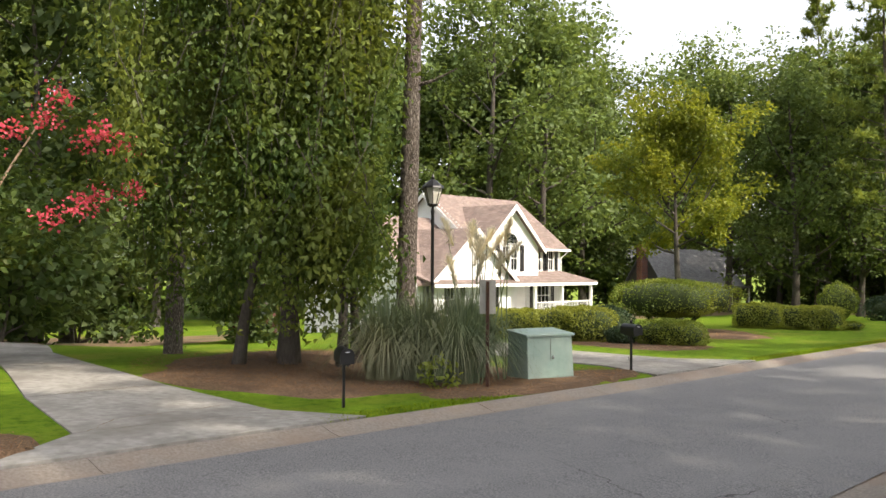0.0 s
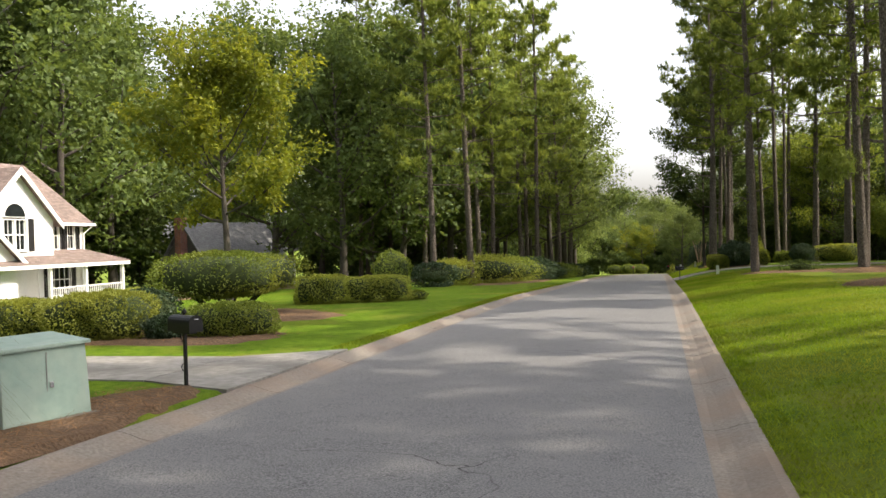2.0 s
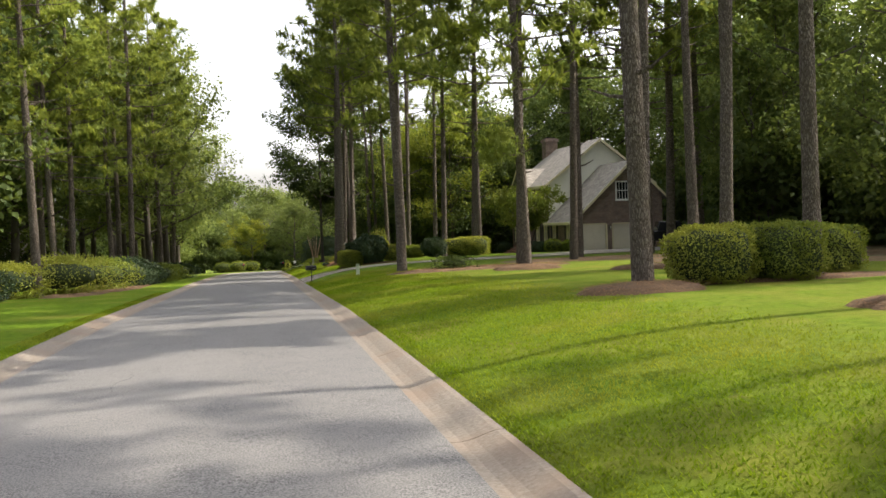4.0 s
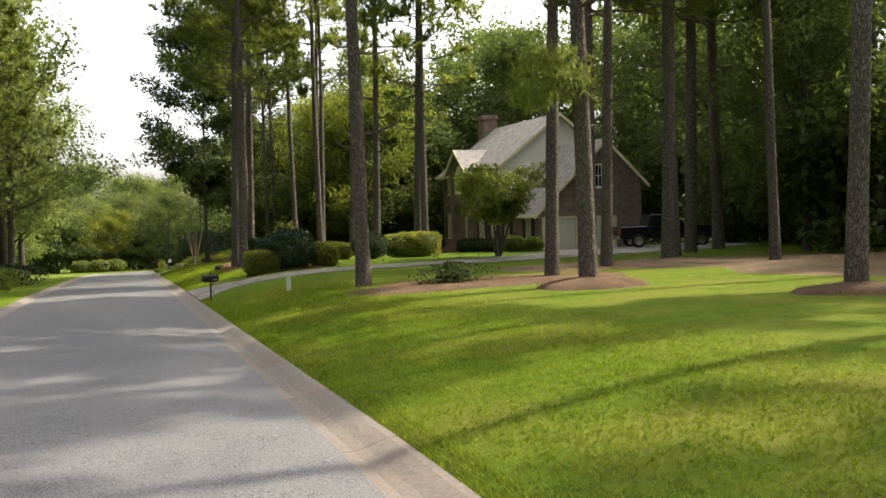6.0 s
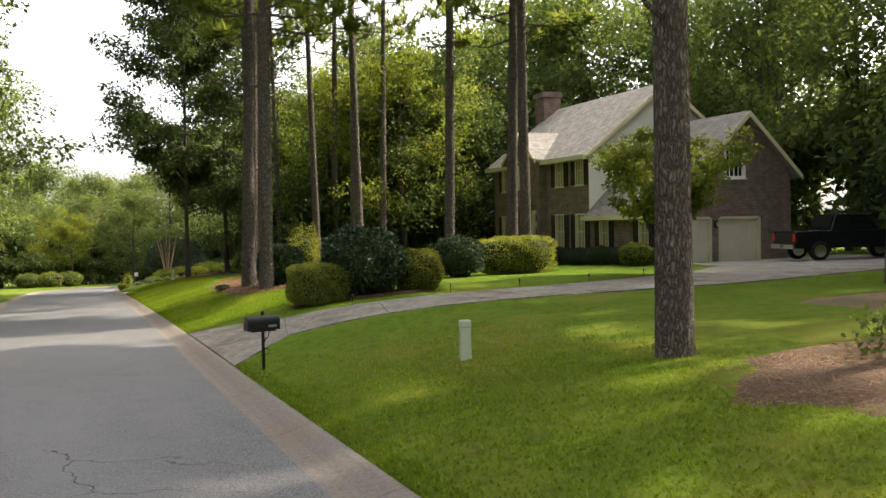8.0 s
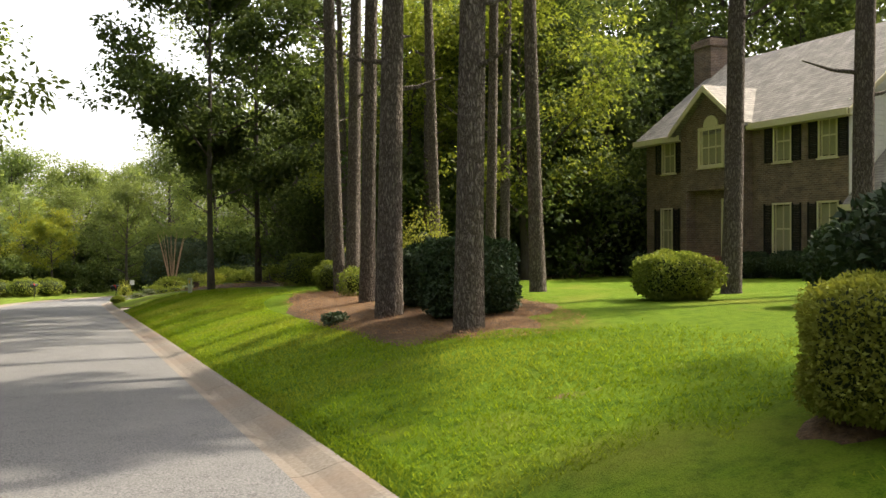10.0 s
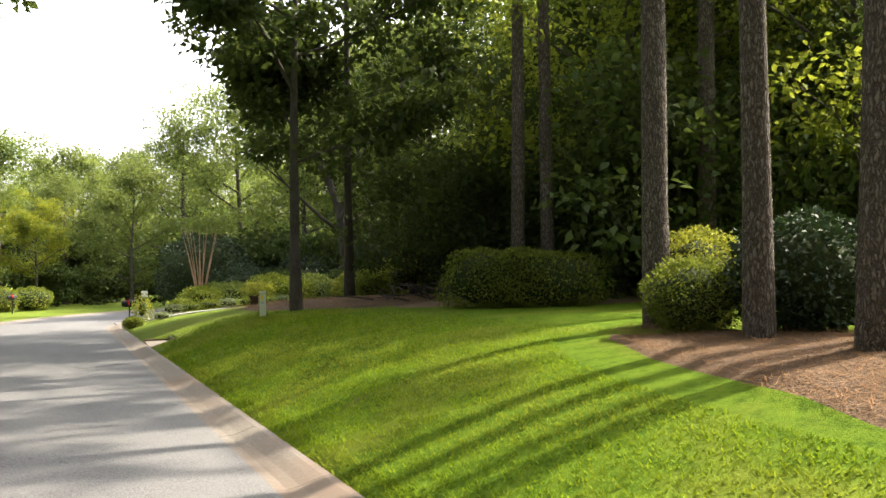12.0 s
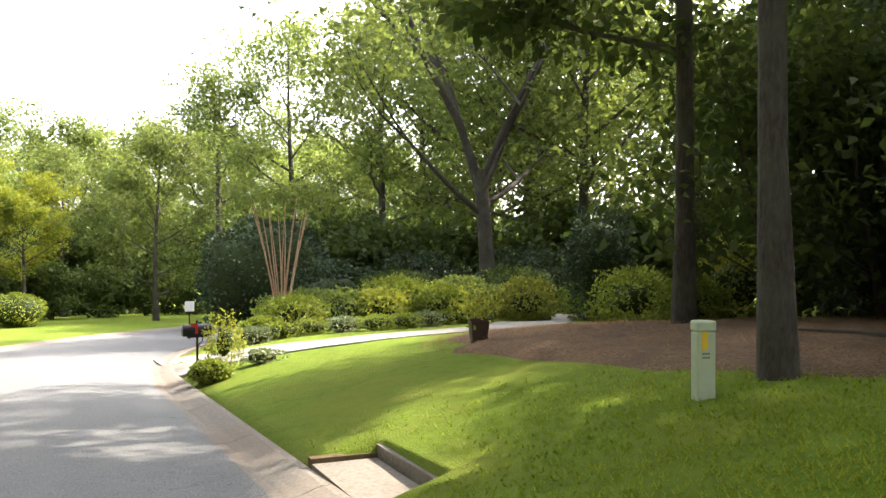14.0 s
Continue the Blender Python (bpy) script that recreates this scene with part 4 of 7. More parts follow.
def forked_oak(x, y, height, fork, r, seed):
    """An old oak: one bole that forks into a few long rising limbs."""
    rng, nr = random.Random(seed), np.random.default_rng(seed)
    root = thing("tree", at(x, y), "tall forked oak with a stout bole behind the garden", "tree")
    b, tips = Build(), []
    top = Vector((-0.35, 0.0, fork))
    b.tube([Vector((0, 0, -0.3)), Vector((0.02, 0, 0.6)), Vector((-0.1, 0, fork * 0.5)), top], [r * 1.35, r, r * 0.9, r * 0.85], 12, False, 0.04, rng)
    for k, (dx, dy, f) in enumerate(((-0.42, 0.1, 1.0), (0.5, -0.1, 1.0), (0.05, 0.3, 1.05), (0.1, -0.5, 0.8), (0.9, 0.25, 0.6), (-0.8, -0.3, 0.55))):
        limb(b, rng, top - Vector((0, 0, 0.4 + 0.25 * k)), (dx, dy, 1.0 if k < 4 else 0.45), (height - fork) * f * 0.72, r * (0.62 if k < 3 else 0.4), 2, tips)
    part("trunk", b, BARK, root, "", True)
    pos, ax = leaf_cloud(tips, 9500, 1.0, nr)
    part("crown", leaf_mesh("crown", pos, ax, nr.uniform(0.7, 1.25, 9500) * 0.25, LEAF, nr, 0.62), None, root)


forked_oak(10.1, 133.5, 19.0, 5.6, 0.31, 61)
plant(FAR_OAKS[3], -0.2, 151.0, 0.55, 75)
for i in range(9):                                      # tall wood closing the end of the street
    plant(FAR_OAKS[3], -17.5 - (i % 2) * 4, 128 + i * 4.5, rnd.uniform(0.72, 0.9), rnd.uniform(0, 360))
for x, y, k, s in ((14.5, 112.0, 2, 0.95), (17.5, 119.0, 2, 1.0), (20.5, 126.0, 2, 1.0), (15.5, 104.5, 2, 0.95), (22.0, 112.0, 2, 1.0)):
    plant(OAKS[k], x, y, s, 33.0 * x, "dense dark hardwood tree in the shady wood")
plant(NEAR_OAK, 1.35, 110.0, 1.05, 20)
plant(NEAR_OAK, 4.3, 115.3, 1.15, 160, "tall hardwood tree at the straw bed's edge")
for i in range(34):                                     # far undergrowth closing the woods
    plant(SHRUB, -50 + i * 3.0 + rnd.uniform(-1, 1), 166 + 6 * (i % 2) + rnd.uniform(-2, 2), rnd.uniform(1.3, 2.0), rnd.uniform(0, 360))
for i in range(16):
    plant(SHRUB, 33 + 4 * (i % 2), 56 + i * 4.5, rnd.uniform(1.3, 1.9), rnd.uniform(0, 360))
for i in range(20):
    plant(SHRUB, -66 - 4 * (i % 2), 20 + i * 6, rnd.uniform(1.3, 1.9), rnd.uniform(0, 360))


# ---- houses ----
def gable_roof(b, x0, x1, y0, y1, eave, ridge, along="y", over=0.4, thick=0.16, short=None):
    """Two sloping slabs that meet in a ridge."""
    if along == "y":
        mid = (x0 + x1) / 2
        for xe, sgn in ((x0, -1), (x1, 1)):
            k = (ridge - eave) / abs(mid - xe)
            e, ze = xe + sgn * over, eave - over * k
            if short is not None and sgn > 0:           # this slope stops early, over a higher wall
                e, ze = short, ridge - (short - mid) * k
            vs = []
            for y in (y0, y1):
                vs += [(e, y, ze), (mid, y, ridge), (mid, y, ridge - thick * 1.2), (e, y, ze - thick)]
            b.add(vs, [(0, 1, 5, 4), (3, 7, 6, 2), (0, 4, 7, 3), (0, 3, 2, 1), (4, 5, 6, 7), (1, 2, 6, 5)])
    else:
        mid = (y0 + y1) / 2
        for ye, sgn in ((y0, -1), (y1, 1)):
            k = (ridge - eave) / abs(mid - ye)
            e, ze = ye + sgn * over, eave - over * k
            vs = []
            for x in (x0, x1):
                vs += [(x, e, ze), (x, mid, ridge), (x, mid, ridge - thick * 1.2), (x, e, ze - thick)]
            b.add(vs, [(0, 1, 5, 4), (3, 7, 6, 2), (0, 4, 7, 3), (0, 3, 2, 1), (4, 5, 6, 7), (1, 2, 6, 5)])
    return b


def pierced(b, face, pos, a0, a1, z0, z1, holes, thick=0.2, inward=1):
    """A wall in the plane x=pos or y=pos, with rectangular holes (a0, a1, z0, z1) right through it."""
    ca = sorted({a0, a1, *[h[0] for h in holes], *[h[1] for h in holes]})
    cz = sorted({z0, z1, *[h[2] for h in holes], *[h[3] for h in holes]})
    for i in range(len(ca) - 1):
        for j in range(len(cz) - 1):
            am, zm = (ca[i] + ca[i + 1]) / 2, (cz[j] + cz[j + 1]) / 2
            if any(h[0] < am < h[1] and h[2] < zm < h[3] for h in holes):
                continue
            p0, p1 = sorted((pos, pos + inward * thick))
            if face == "x":
                b.box(p0, p1, ca[i], ca[i + 1], cz[j], cz[j + 1])
            else:
                b.box(ca[i], ca[i + 1], p0, p1, cz[j], cz[j + 1])
    return b


def laps(b, face, pos, a0, a1, z0, z1, out, pitch=0.16, top=None):
    """Lapped boards on a wall; top(z) gives the span under a gable."""
    z = z0
    while z < z1 - 0.02:
        lo, hi = (a0, a1) if top is None else top(z + pitch * 0.5)
        if hi - lo > 0.05:
            zt = min(z + pitch, z1)
            q = [(pos + out * 0.030, z), (pos + out * 0.008, zt), (pos - out * 0.02, zt), (pos - out * 0.02, z)]
            vs = [(p, a, h) if face == "x" else (a, p, h) for a in (lo, hi) for p, h in q]
            b.add(vs, [(0, 1, 5, 4), (0, 4, 7, 3), (1, 2, 6, 5), (0, 3, 2, 1), (4, 5, 6, 7)])
        z += pitch
    return b


def window(parent, face, pos, out, a0, a1, z0, z1, trim=WHITE, shutters=None, bars=(1, 1), casing=0.09, blind=None):
    """A sash window set in its opening: casing, sill, sash bars, panes, shutters."""
    def put(name, d0, d1, s0, s1, h0, h1, m, label="", par=None):
        p0, p1 = sorted((pos + out * d0, pos + out * d1))
        b = Build()
        b.box(p0, p1, s0, s1, h0, h1) if face == "x" else b.box(s0, s1, p0, p1, h0, h1)
        return part(name, b, m, par or w, label)
    w = Build()
    for s0, s1, h0, h1 in ((a0 - casing, a0, z0 - casing, z1 + casing), (a1, a1 + casing, z0 - casing, z1 + casing), (a0, a1, z1, z1 + casing), (a0, a1, z0 - casing, z0)):
        p0, p1 = sorted((pos - out * 0.1, pos + out * 0.05))
        w.box(p0, p1, s0, s1, h0, h1) if face == "x" else w.box(s0, s1, p0, p1, h0, h1)
    w = part("window", w, trim, parent)
    put("sill", -0.05, 0.1, a0 - casing - 0.04, a1 + casing + 0.04, z0 - casing - 0.05, z0 - casing, trim)
    put("pane", -0.09, -0.075, a0, a1, z0, z1, GLASSY, "dark reflecting glass")
    # thin opaque sheet whose colour imitates the yellowish reflection on the panes
    if blind:
        put("blind", -0.074, -0.07, a0 + 0.03, a1 - 0.03, z0 + 0.03, z1 - 0.03, blind, "yellowish reflection painted over the glass")
    b = Build()
    def bar(s0, s1, h0, h1):
        p0, p1 = sorted((pos - out * 0.068, pos - out * 0.03))
        b.box(p0, p1, s0, s1, h0, h1) if face == "x" else b.box(s0, s1, p0, p1, h0, h1)
    zm = (z0 + z1) / 2
    bar(a0, a1, zm - 0.03, zm + 0.03)
    for e0, e1 in ((a0, a0 + 0.05), (a1 - 0.05, a1)):
        bar(e0, e1, z0, zm - 0.03)
        bar(e0, e1, zm + 0.03, z1)
    for k in range(1, bars[0] + 1):
        s = a0 + (a1 - a0) * k / (bars[0] + 1)
        bar(s - 0.012, s + 0.012, z0, zm - 0.03)
        bar(s - 0.012, s + 0.012, zm + 0.03, z1)
    part("sash", b, trim, w)
    if shutters:
        sw = 0.42
        for s0 in (a0 - casing - sw - 0.01, a1 + casing + 0.01):
            b = Build()
            p0, p1 = sorted((pos, pos + out * 0.045))
            def piece(q0, q1, h0, h1, d=0.0):
                r0, r1 = sorted((pos + out * 0.002, pos + out * (0.045 - d)))
                b.box(r0, r1, q0, q1, h0, h1) if face == "x" else b.box(q0, q1, r0, r1, h0, h1)
            piece(s0, s0 + 0.05, z0 - 0.05, z1 + 0.05)
            piece(s0 + sw - 0.05, s0 + sw, z0 - 0.05, z1 + 0.05)
            h = z0 - 0.05
            while h < z1:
                piece(s0 + 0.05, s0 + sw - 0.05, h, h + 0.045, 0.015)
                h += 0.06
            part("shutter", b, shutters, w, "black louvred shutter")
    return w


def arch(b, pos, out, y0, y1, z, rise, m_out=0.05, m_in=-0.1, rim=0.0):
    """A half-round panel over a window, in a plane x=pos."""
    n, mid = 12, (y0 + y1) / 2
    hw = (y1 - y0) / 2
    pts_ = [(mid + (hw + rim) * math.cos(math.pi * k / n), z + (rise + rim) * math.sin(math.pi * k / n)) for k in range(n + 1)]
    vs = [(pos + out * m_out, a, h) for a, h in pts_] + [(pos + out * m_in, a, h) for a, h in pts_]
    k = n + 1
    b.add(vs, [tuple(range(k)), tuple(range(2 * k - 1, k - 1, -1))] + [(i, i + k, i + 1 + k, i + 1) for i in range(n)] + [(n, 2 * n + 1, k, 0)])


def wedge(b, face, pos, a0, a1, z, peak, thick):
    """A gable's triangle."""
    mid = (a0 + a1) / 2
    tri = [(a0, z), (a1, z), (mid, peak)]
    vs = [(p, a, h) if face == "x" else (a, p, h) for p in (pos, pos + thick) for a, h in tri]
    b.add(vs, [(0, 1, 2), (5, 4, 3), (0, 3, 4, 1), (1, 4, 5, 2), (2, 5, 3, 0)])


def barge(b, face, pos, a0, a1, eave, ridge, out, w=0.2, over=0.4, short=None):
    """Bargeboards along a gable's slopes."""
    mid = (a0 + a1) / 2
    k = (ridge - eave) / abs(mid - a0)
    for e, s in ((a0, -1), (a1, 1)):
        ae, ze = e + s * over, eave - over * k
        if short is not None and s > 0:
            ae, ze = short, ridge - (short - mid) * k
        q = [(ae, ze - w), (ae, ze - 0.01), (mid, ridge - 0.01), (mid, ridge - w * 1.25)]
        vs = [(p, a, h) if face == "x" else (a, p, h) for p in (pos, pos + out * 0.05) for a, h in q]
        b.add(vs, [(0, 1, 2, 3), (7, 6, 5, 4), (0, 4, 5, 1), (1, 5, 6, 2), (2, 6, 7, 3), (3, 7, 4, 0)])


def brick_house():
    h = thing("brick_house", Matrix.Identity(4), "two-storey brown brick house with tan shingle roof and garage", "house")
    X, N, S, G = 18.7, 99.5, 88.45, 82.3
    base = -1.9
    ups = [(97.5, 98.3), (95.95, 96.5), (91.0, 91.75), (88.95, 89.65)]
    lows = [(97.7, 98.4), (91.0, 91.8), (88.9, 89.7)]
    front = Build()
    pierced(front, "x", X, S, N, base, 4.85, [(a, c, 3.1, 4.5) for a, c in ups] + [(a, c, -0.25, 1.5) for a, c in lows] + [(93.4, 94.6, -0.4, 1.85)], 0.25)
    front = part("front_wall", front, BRICK, h, weld=True)
    b = Build()
    b.box(X + 0.25, 27.9, N - 0.25, N, base, 4.85)
    wedge(b, "y", N - 0.25, X + 0.25, 27.9, 4.85, 8.2, 0.25)
    part("north_wall", b, BRICK, h)
    b = Build().box(X + 0.25, 27.9, S, S + 0.25, base, 4.85)
    wedge(b, "y", S, X + 0.25, 27.9, 4.85, 8.2, 0.25)
    part("south_wall", b, BRICK, h)
    b = Build()
    laps(b, "y", S - 0.005, X, 27.9, 1.7, 8.2, -1, 0.17, lambda z: (X, 27.9) if z < 4.85 else (X + 0.12 + (z - 4.85) / 3.55 * 4.6, 27.9 - 0.12 - (z - 4.85) / 3.55 * 4.6))
    part("gable_siding", b, CREAM_SIDING, h, "pale lapped siding")
    part("back_wall", Build().box(27.65, 27.9, S + 0.25, N - 0.25, base, 4.85), BRICK, h)
    b = gable_roof(Build(), X, 27.9, S - 0.35, N + 0.35, 4.85, 8.4)
    roof = part("roof", b, ROOF_TAN, h)
    b = Build()
    barge(b, "y", S - 0.36, X, 27.9, 4.85, 8.4, -1)
    part("bargeboard", b, CREAM, roof)
    for y0, y1 in ((S - 0.35, 92.7), (96.7, N + 0.35)):
        part("eaves_board", Build().box(X - 0.5, X - 0.42, y0, y1, 4.32, 4.55).box(X - 0.42, X, y0, y1, 4.32, 4.36), CREAM, roof, "cream gutter and soffit", weld=True)
    # front bay with its own gable
    bx = X - 0.45
    b = pierced(Build(), "x", bx, 92.9, 96.55, 2.2, 4.85, [(94.0, 95.35, 3.15, 4.6)], 0.449)
    wedge(b, "x", bx, 92.9, 96.55, 4.85, 6.15, 0.449)
    part("bay_wall", b, BRICK, h, weld=True)
    b = gable_roof(Build(), bx - 0.35, X + 2.4, 92.9, 96.55, 4.85, 6.3, "x", 0.3, 0.14)
    bay = part("bay_roof", b, ROOF_TAN, h)
    b = Build()
    barge(b, "x", bx - 0.36, 92.9, 96.55, 4.85, 6.3, -1, 0.22, 0.3)
    part("bay_bargeboard", b, CREAM, bay)
    part("bay_pier", Build().box(bx, X - 0.003, 92.9, 93.25, base, 2.2), BRICK, h)
    part("bay_pier", Build().box(bx, X - 0.003, 96.2, 96.55, base, 2.2), BRICK, h)
    window(h, "x", bx, -1, 94.05, 95.3, 3.2, 4.55, CREAM, None, (2, 1), 0.13, PANE_SHEEN)
    b = Build()
    arch(b, bx, -1, 94.25, 95.1, 4.69, 0.42, 0.06, -0.05, 0.0)
    part("arch_panel", b, CREAM, h, "cream half-round window head")
    for a, c in ups:
        window(h, "x", X, -1, a, c, 3.1, 4.5, CREAM, SHUTTER, (1, 1), 0.07, PANE_SHEEN)
    for a, c in lows:
        window(h, "x", X, -1, a, c, -0.25, 1.5, CREAM, SHUTTER, (1, 1), 0.07, PANE_SHEEN)
    # entrance
    door = part("door", Build().box(X + 0.1, X + 0.15, 93.62, 94.38, -0.4, 1.62), DARK_RED, h, "dark red panelled front door")
    part("door_panels", Build().box(X + 0.09, X + 0.1, 93.7, 93.95, -0.2, 0.6).box(X + 0.09, X + 0.1, 94.05, 94.3, -0.2, 0.6).box(X + 0.09, X + 0.1, 93.7, 93.95, 0.75, 1.45).box(X + 0.09, X + 0.1, 94.05, 94.3, 0.75, 1.45), DARK_RED, door)
    part("wreath", Build().tube([(X + 0.05, 94.0 + 0.22 * math.cos(t), 1.05 + 0.22 * math.sin(t)) for t in np.linspace(0, 6.28, 17)], [0.05] * 17, 7, False), WHITE, door, "pale round door wreath")
    part("door_frame", Build().box(X - 0.04, X + 0.2, 93.4, 93.6, -0.4, 1.85).box(X - 0.04, X + 0.2, 94.4, 94.6, -0.4, 1.85).box(X - 0.04, X + 0.2, 93.6, 94.4, 1.64, 1.85), CREAM, h)
    for k in range(4):
        part("step", Build().box(X - 0.6 - 0.32 * (k + 1), X - 0.6 - 0.32 * k, 93.2, 96.1, base, -0.42 - 0.2 * (k + 1)), RED_BRICK, h)
    part("stoop", Build().box(X - 0.6, X - 0.002, 93.2, 96.1, base, -0.42), RED_BRICK, h)
    # garage wing
    gf = Build()
    pierced(gf, "x", X, G, S - 0.003, base, 1.75, [(86.7, 87.4, -0.15, 1.3), (83.4, 84.05, -0.15, 1.3)], 0.25)
    part("wing_wall", gf, BRICK, h, weld=True)
    for a, c in ((86.7, 87.4), (83.4, 84.05)):
        window(h, "x", X, -1, a, c, -0.15, 1.3, CREAM, SHUTTER, (1, 1), 0.07, PANE_SHEEN)
    end = Build()
    pierced(end, "y", G, X + 0.25, 26.0, base, 1.75, [(18.98, 21.3, -1.1, 1.2), (21.8, 24.1, -1.1, 1.2)], 0.25)
    mid = (X + 27.9) / 2
    half = (27.9 - X - 0.25) / 2
    k = (6.0 - 1.75) / half
    for z0, z1, cut in ((1.75, 3.05, None), (3.05, 3.5, (22.15, 23.25)), (3.5, 4.45, (22.15, 23.25)), (4.45, 6.0, None)):
        lo0, hi0, lo1, hi1 = mid - half + (z0 - 1.75) / k, mid + half - (z0 - 1.75) / k, mid - half + (z1 - 1.75) / k, mid + half - (z1 - 1.75) / k
        hi0, hi1 = min(hi0, 26.0), min(hi1, 26.0)
        quads = [((lo0, z0), (hi0, z0), (hi1, z1), (lo1, z1))] if not cut else [((lo0, z0), (cut[0], z0), (cut[0], z1), (lo1, z1)), ((cut[1], z0), (hi0, z0), (hi1, z1), (cut[1], z1))]
        for q in quads:
            vs = [(a, p, z) for p in (G, G + 0.25) for a, z in q]
            end.add(vs, [(0, 1, 2, 3), (7, 6, 5, 4), (0, 4, 5, 1), (1, 5, 6, 2), (2, 6, 7, 3), (3, 7, 4, 0)])
    part("garage_wall", end, BRICK, h, weld=True)
    window(h, "y", G, -1, 22.2, 23.2, 3.1, 4.4, WHITE, None, (3, 1), 0.1)
    part("wing_back_wall", Build().box(25.75, 26.0, G + 0.25, S, base, 3.4), BRICK, h)
    b = gable_roof(Build(), X, 27.9, G - 0.35, S - 0.04, 1.75, 6.1, "y", 0.45, short=26.4)
    roof = part("wing_roof", b, ROOF_TAN, h)
    b = Build()
    barge(b, "y", G - 0.36, X, 27.9, 1.75, 6.1, -1, 0.22, 0.45, 26.4)
    part("wing_bargeboard", b, CREAM, roof)
    part("wing_gutter", Build().box(X - 0.55, X - 0.45, G - 0.35, S - 0.05, 1.2, 1.4).box(X - 0.45, X, G - 0.3, S - 0.05, 1.2, 1.24), CREAM, roof)
    for a, c in ((18.98, 21.3), (21.8, 24.1)):
        d = part("garage_door", Build().box(a + 0.06, c - 0.06, G + 0.1, G + 0.15, -1.05, 1.14), DOORCREAM, h, "cream panelled garage door")
        for r in range(4):
            for q in range(4):
                w = (c - a - 0.12) / 4
                part("door_panel", Build().box(a + 0.06 + q * w + 0.06, a + 0.06 + (q + 1) * w - 0.06, G + 0.085, G + 0.1, -1.0 + r * 0.54 + 0.06, -1.0 + r * 0.54 + 0.46), DOORCREAM, d)
        part("door_casing", Build().box(a - 0.06, a + 0.055, G - 0.03, G + 0.2, -1.05, 1.2).box(c - 0.055, c + 0.06, G - 0.03, G + 0.2, -1.05, 1.2).box(a + 0.055, c - 0.055, G - 0.03, G + 0.2, 1.14, 1.25), CREAM, h)
    lamp = part("wall_lamp", Build().box(21.48, 21.62, G - 0.14, G - 0.003, 0.75, 1.05), BLACK, h, "small black wall lantern")
    part("lamp_glass", Build().lathe([(0.05, 0.8), (0.07, 1.0)], 8, pose(21.55, G - 0.2, 0)), LAMPGLASS, lamp)
    # chimney
    c = part("chimney", Build().box(22.3, 23.5, 99.52, 100.7, -1.5, 9.5).box(22.2, 23.6, 99.45, 100.8, 9.15, 9.4), BRICK, h)
    part("chimney_cap", Build().box(22.5, 23.3, 99.7, 100.5, 9.5, 9.62), BLACK, c)
    return h


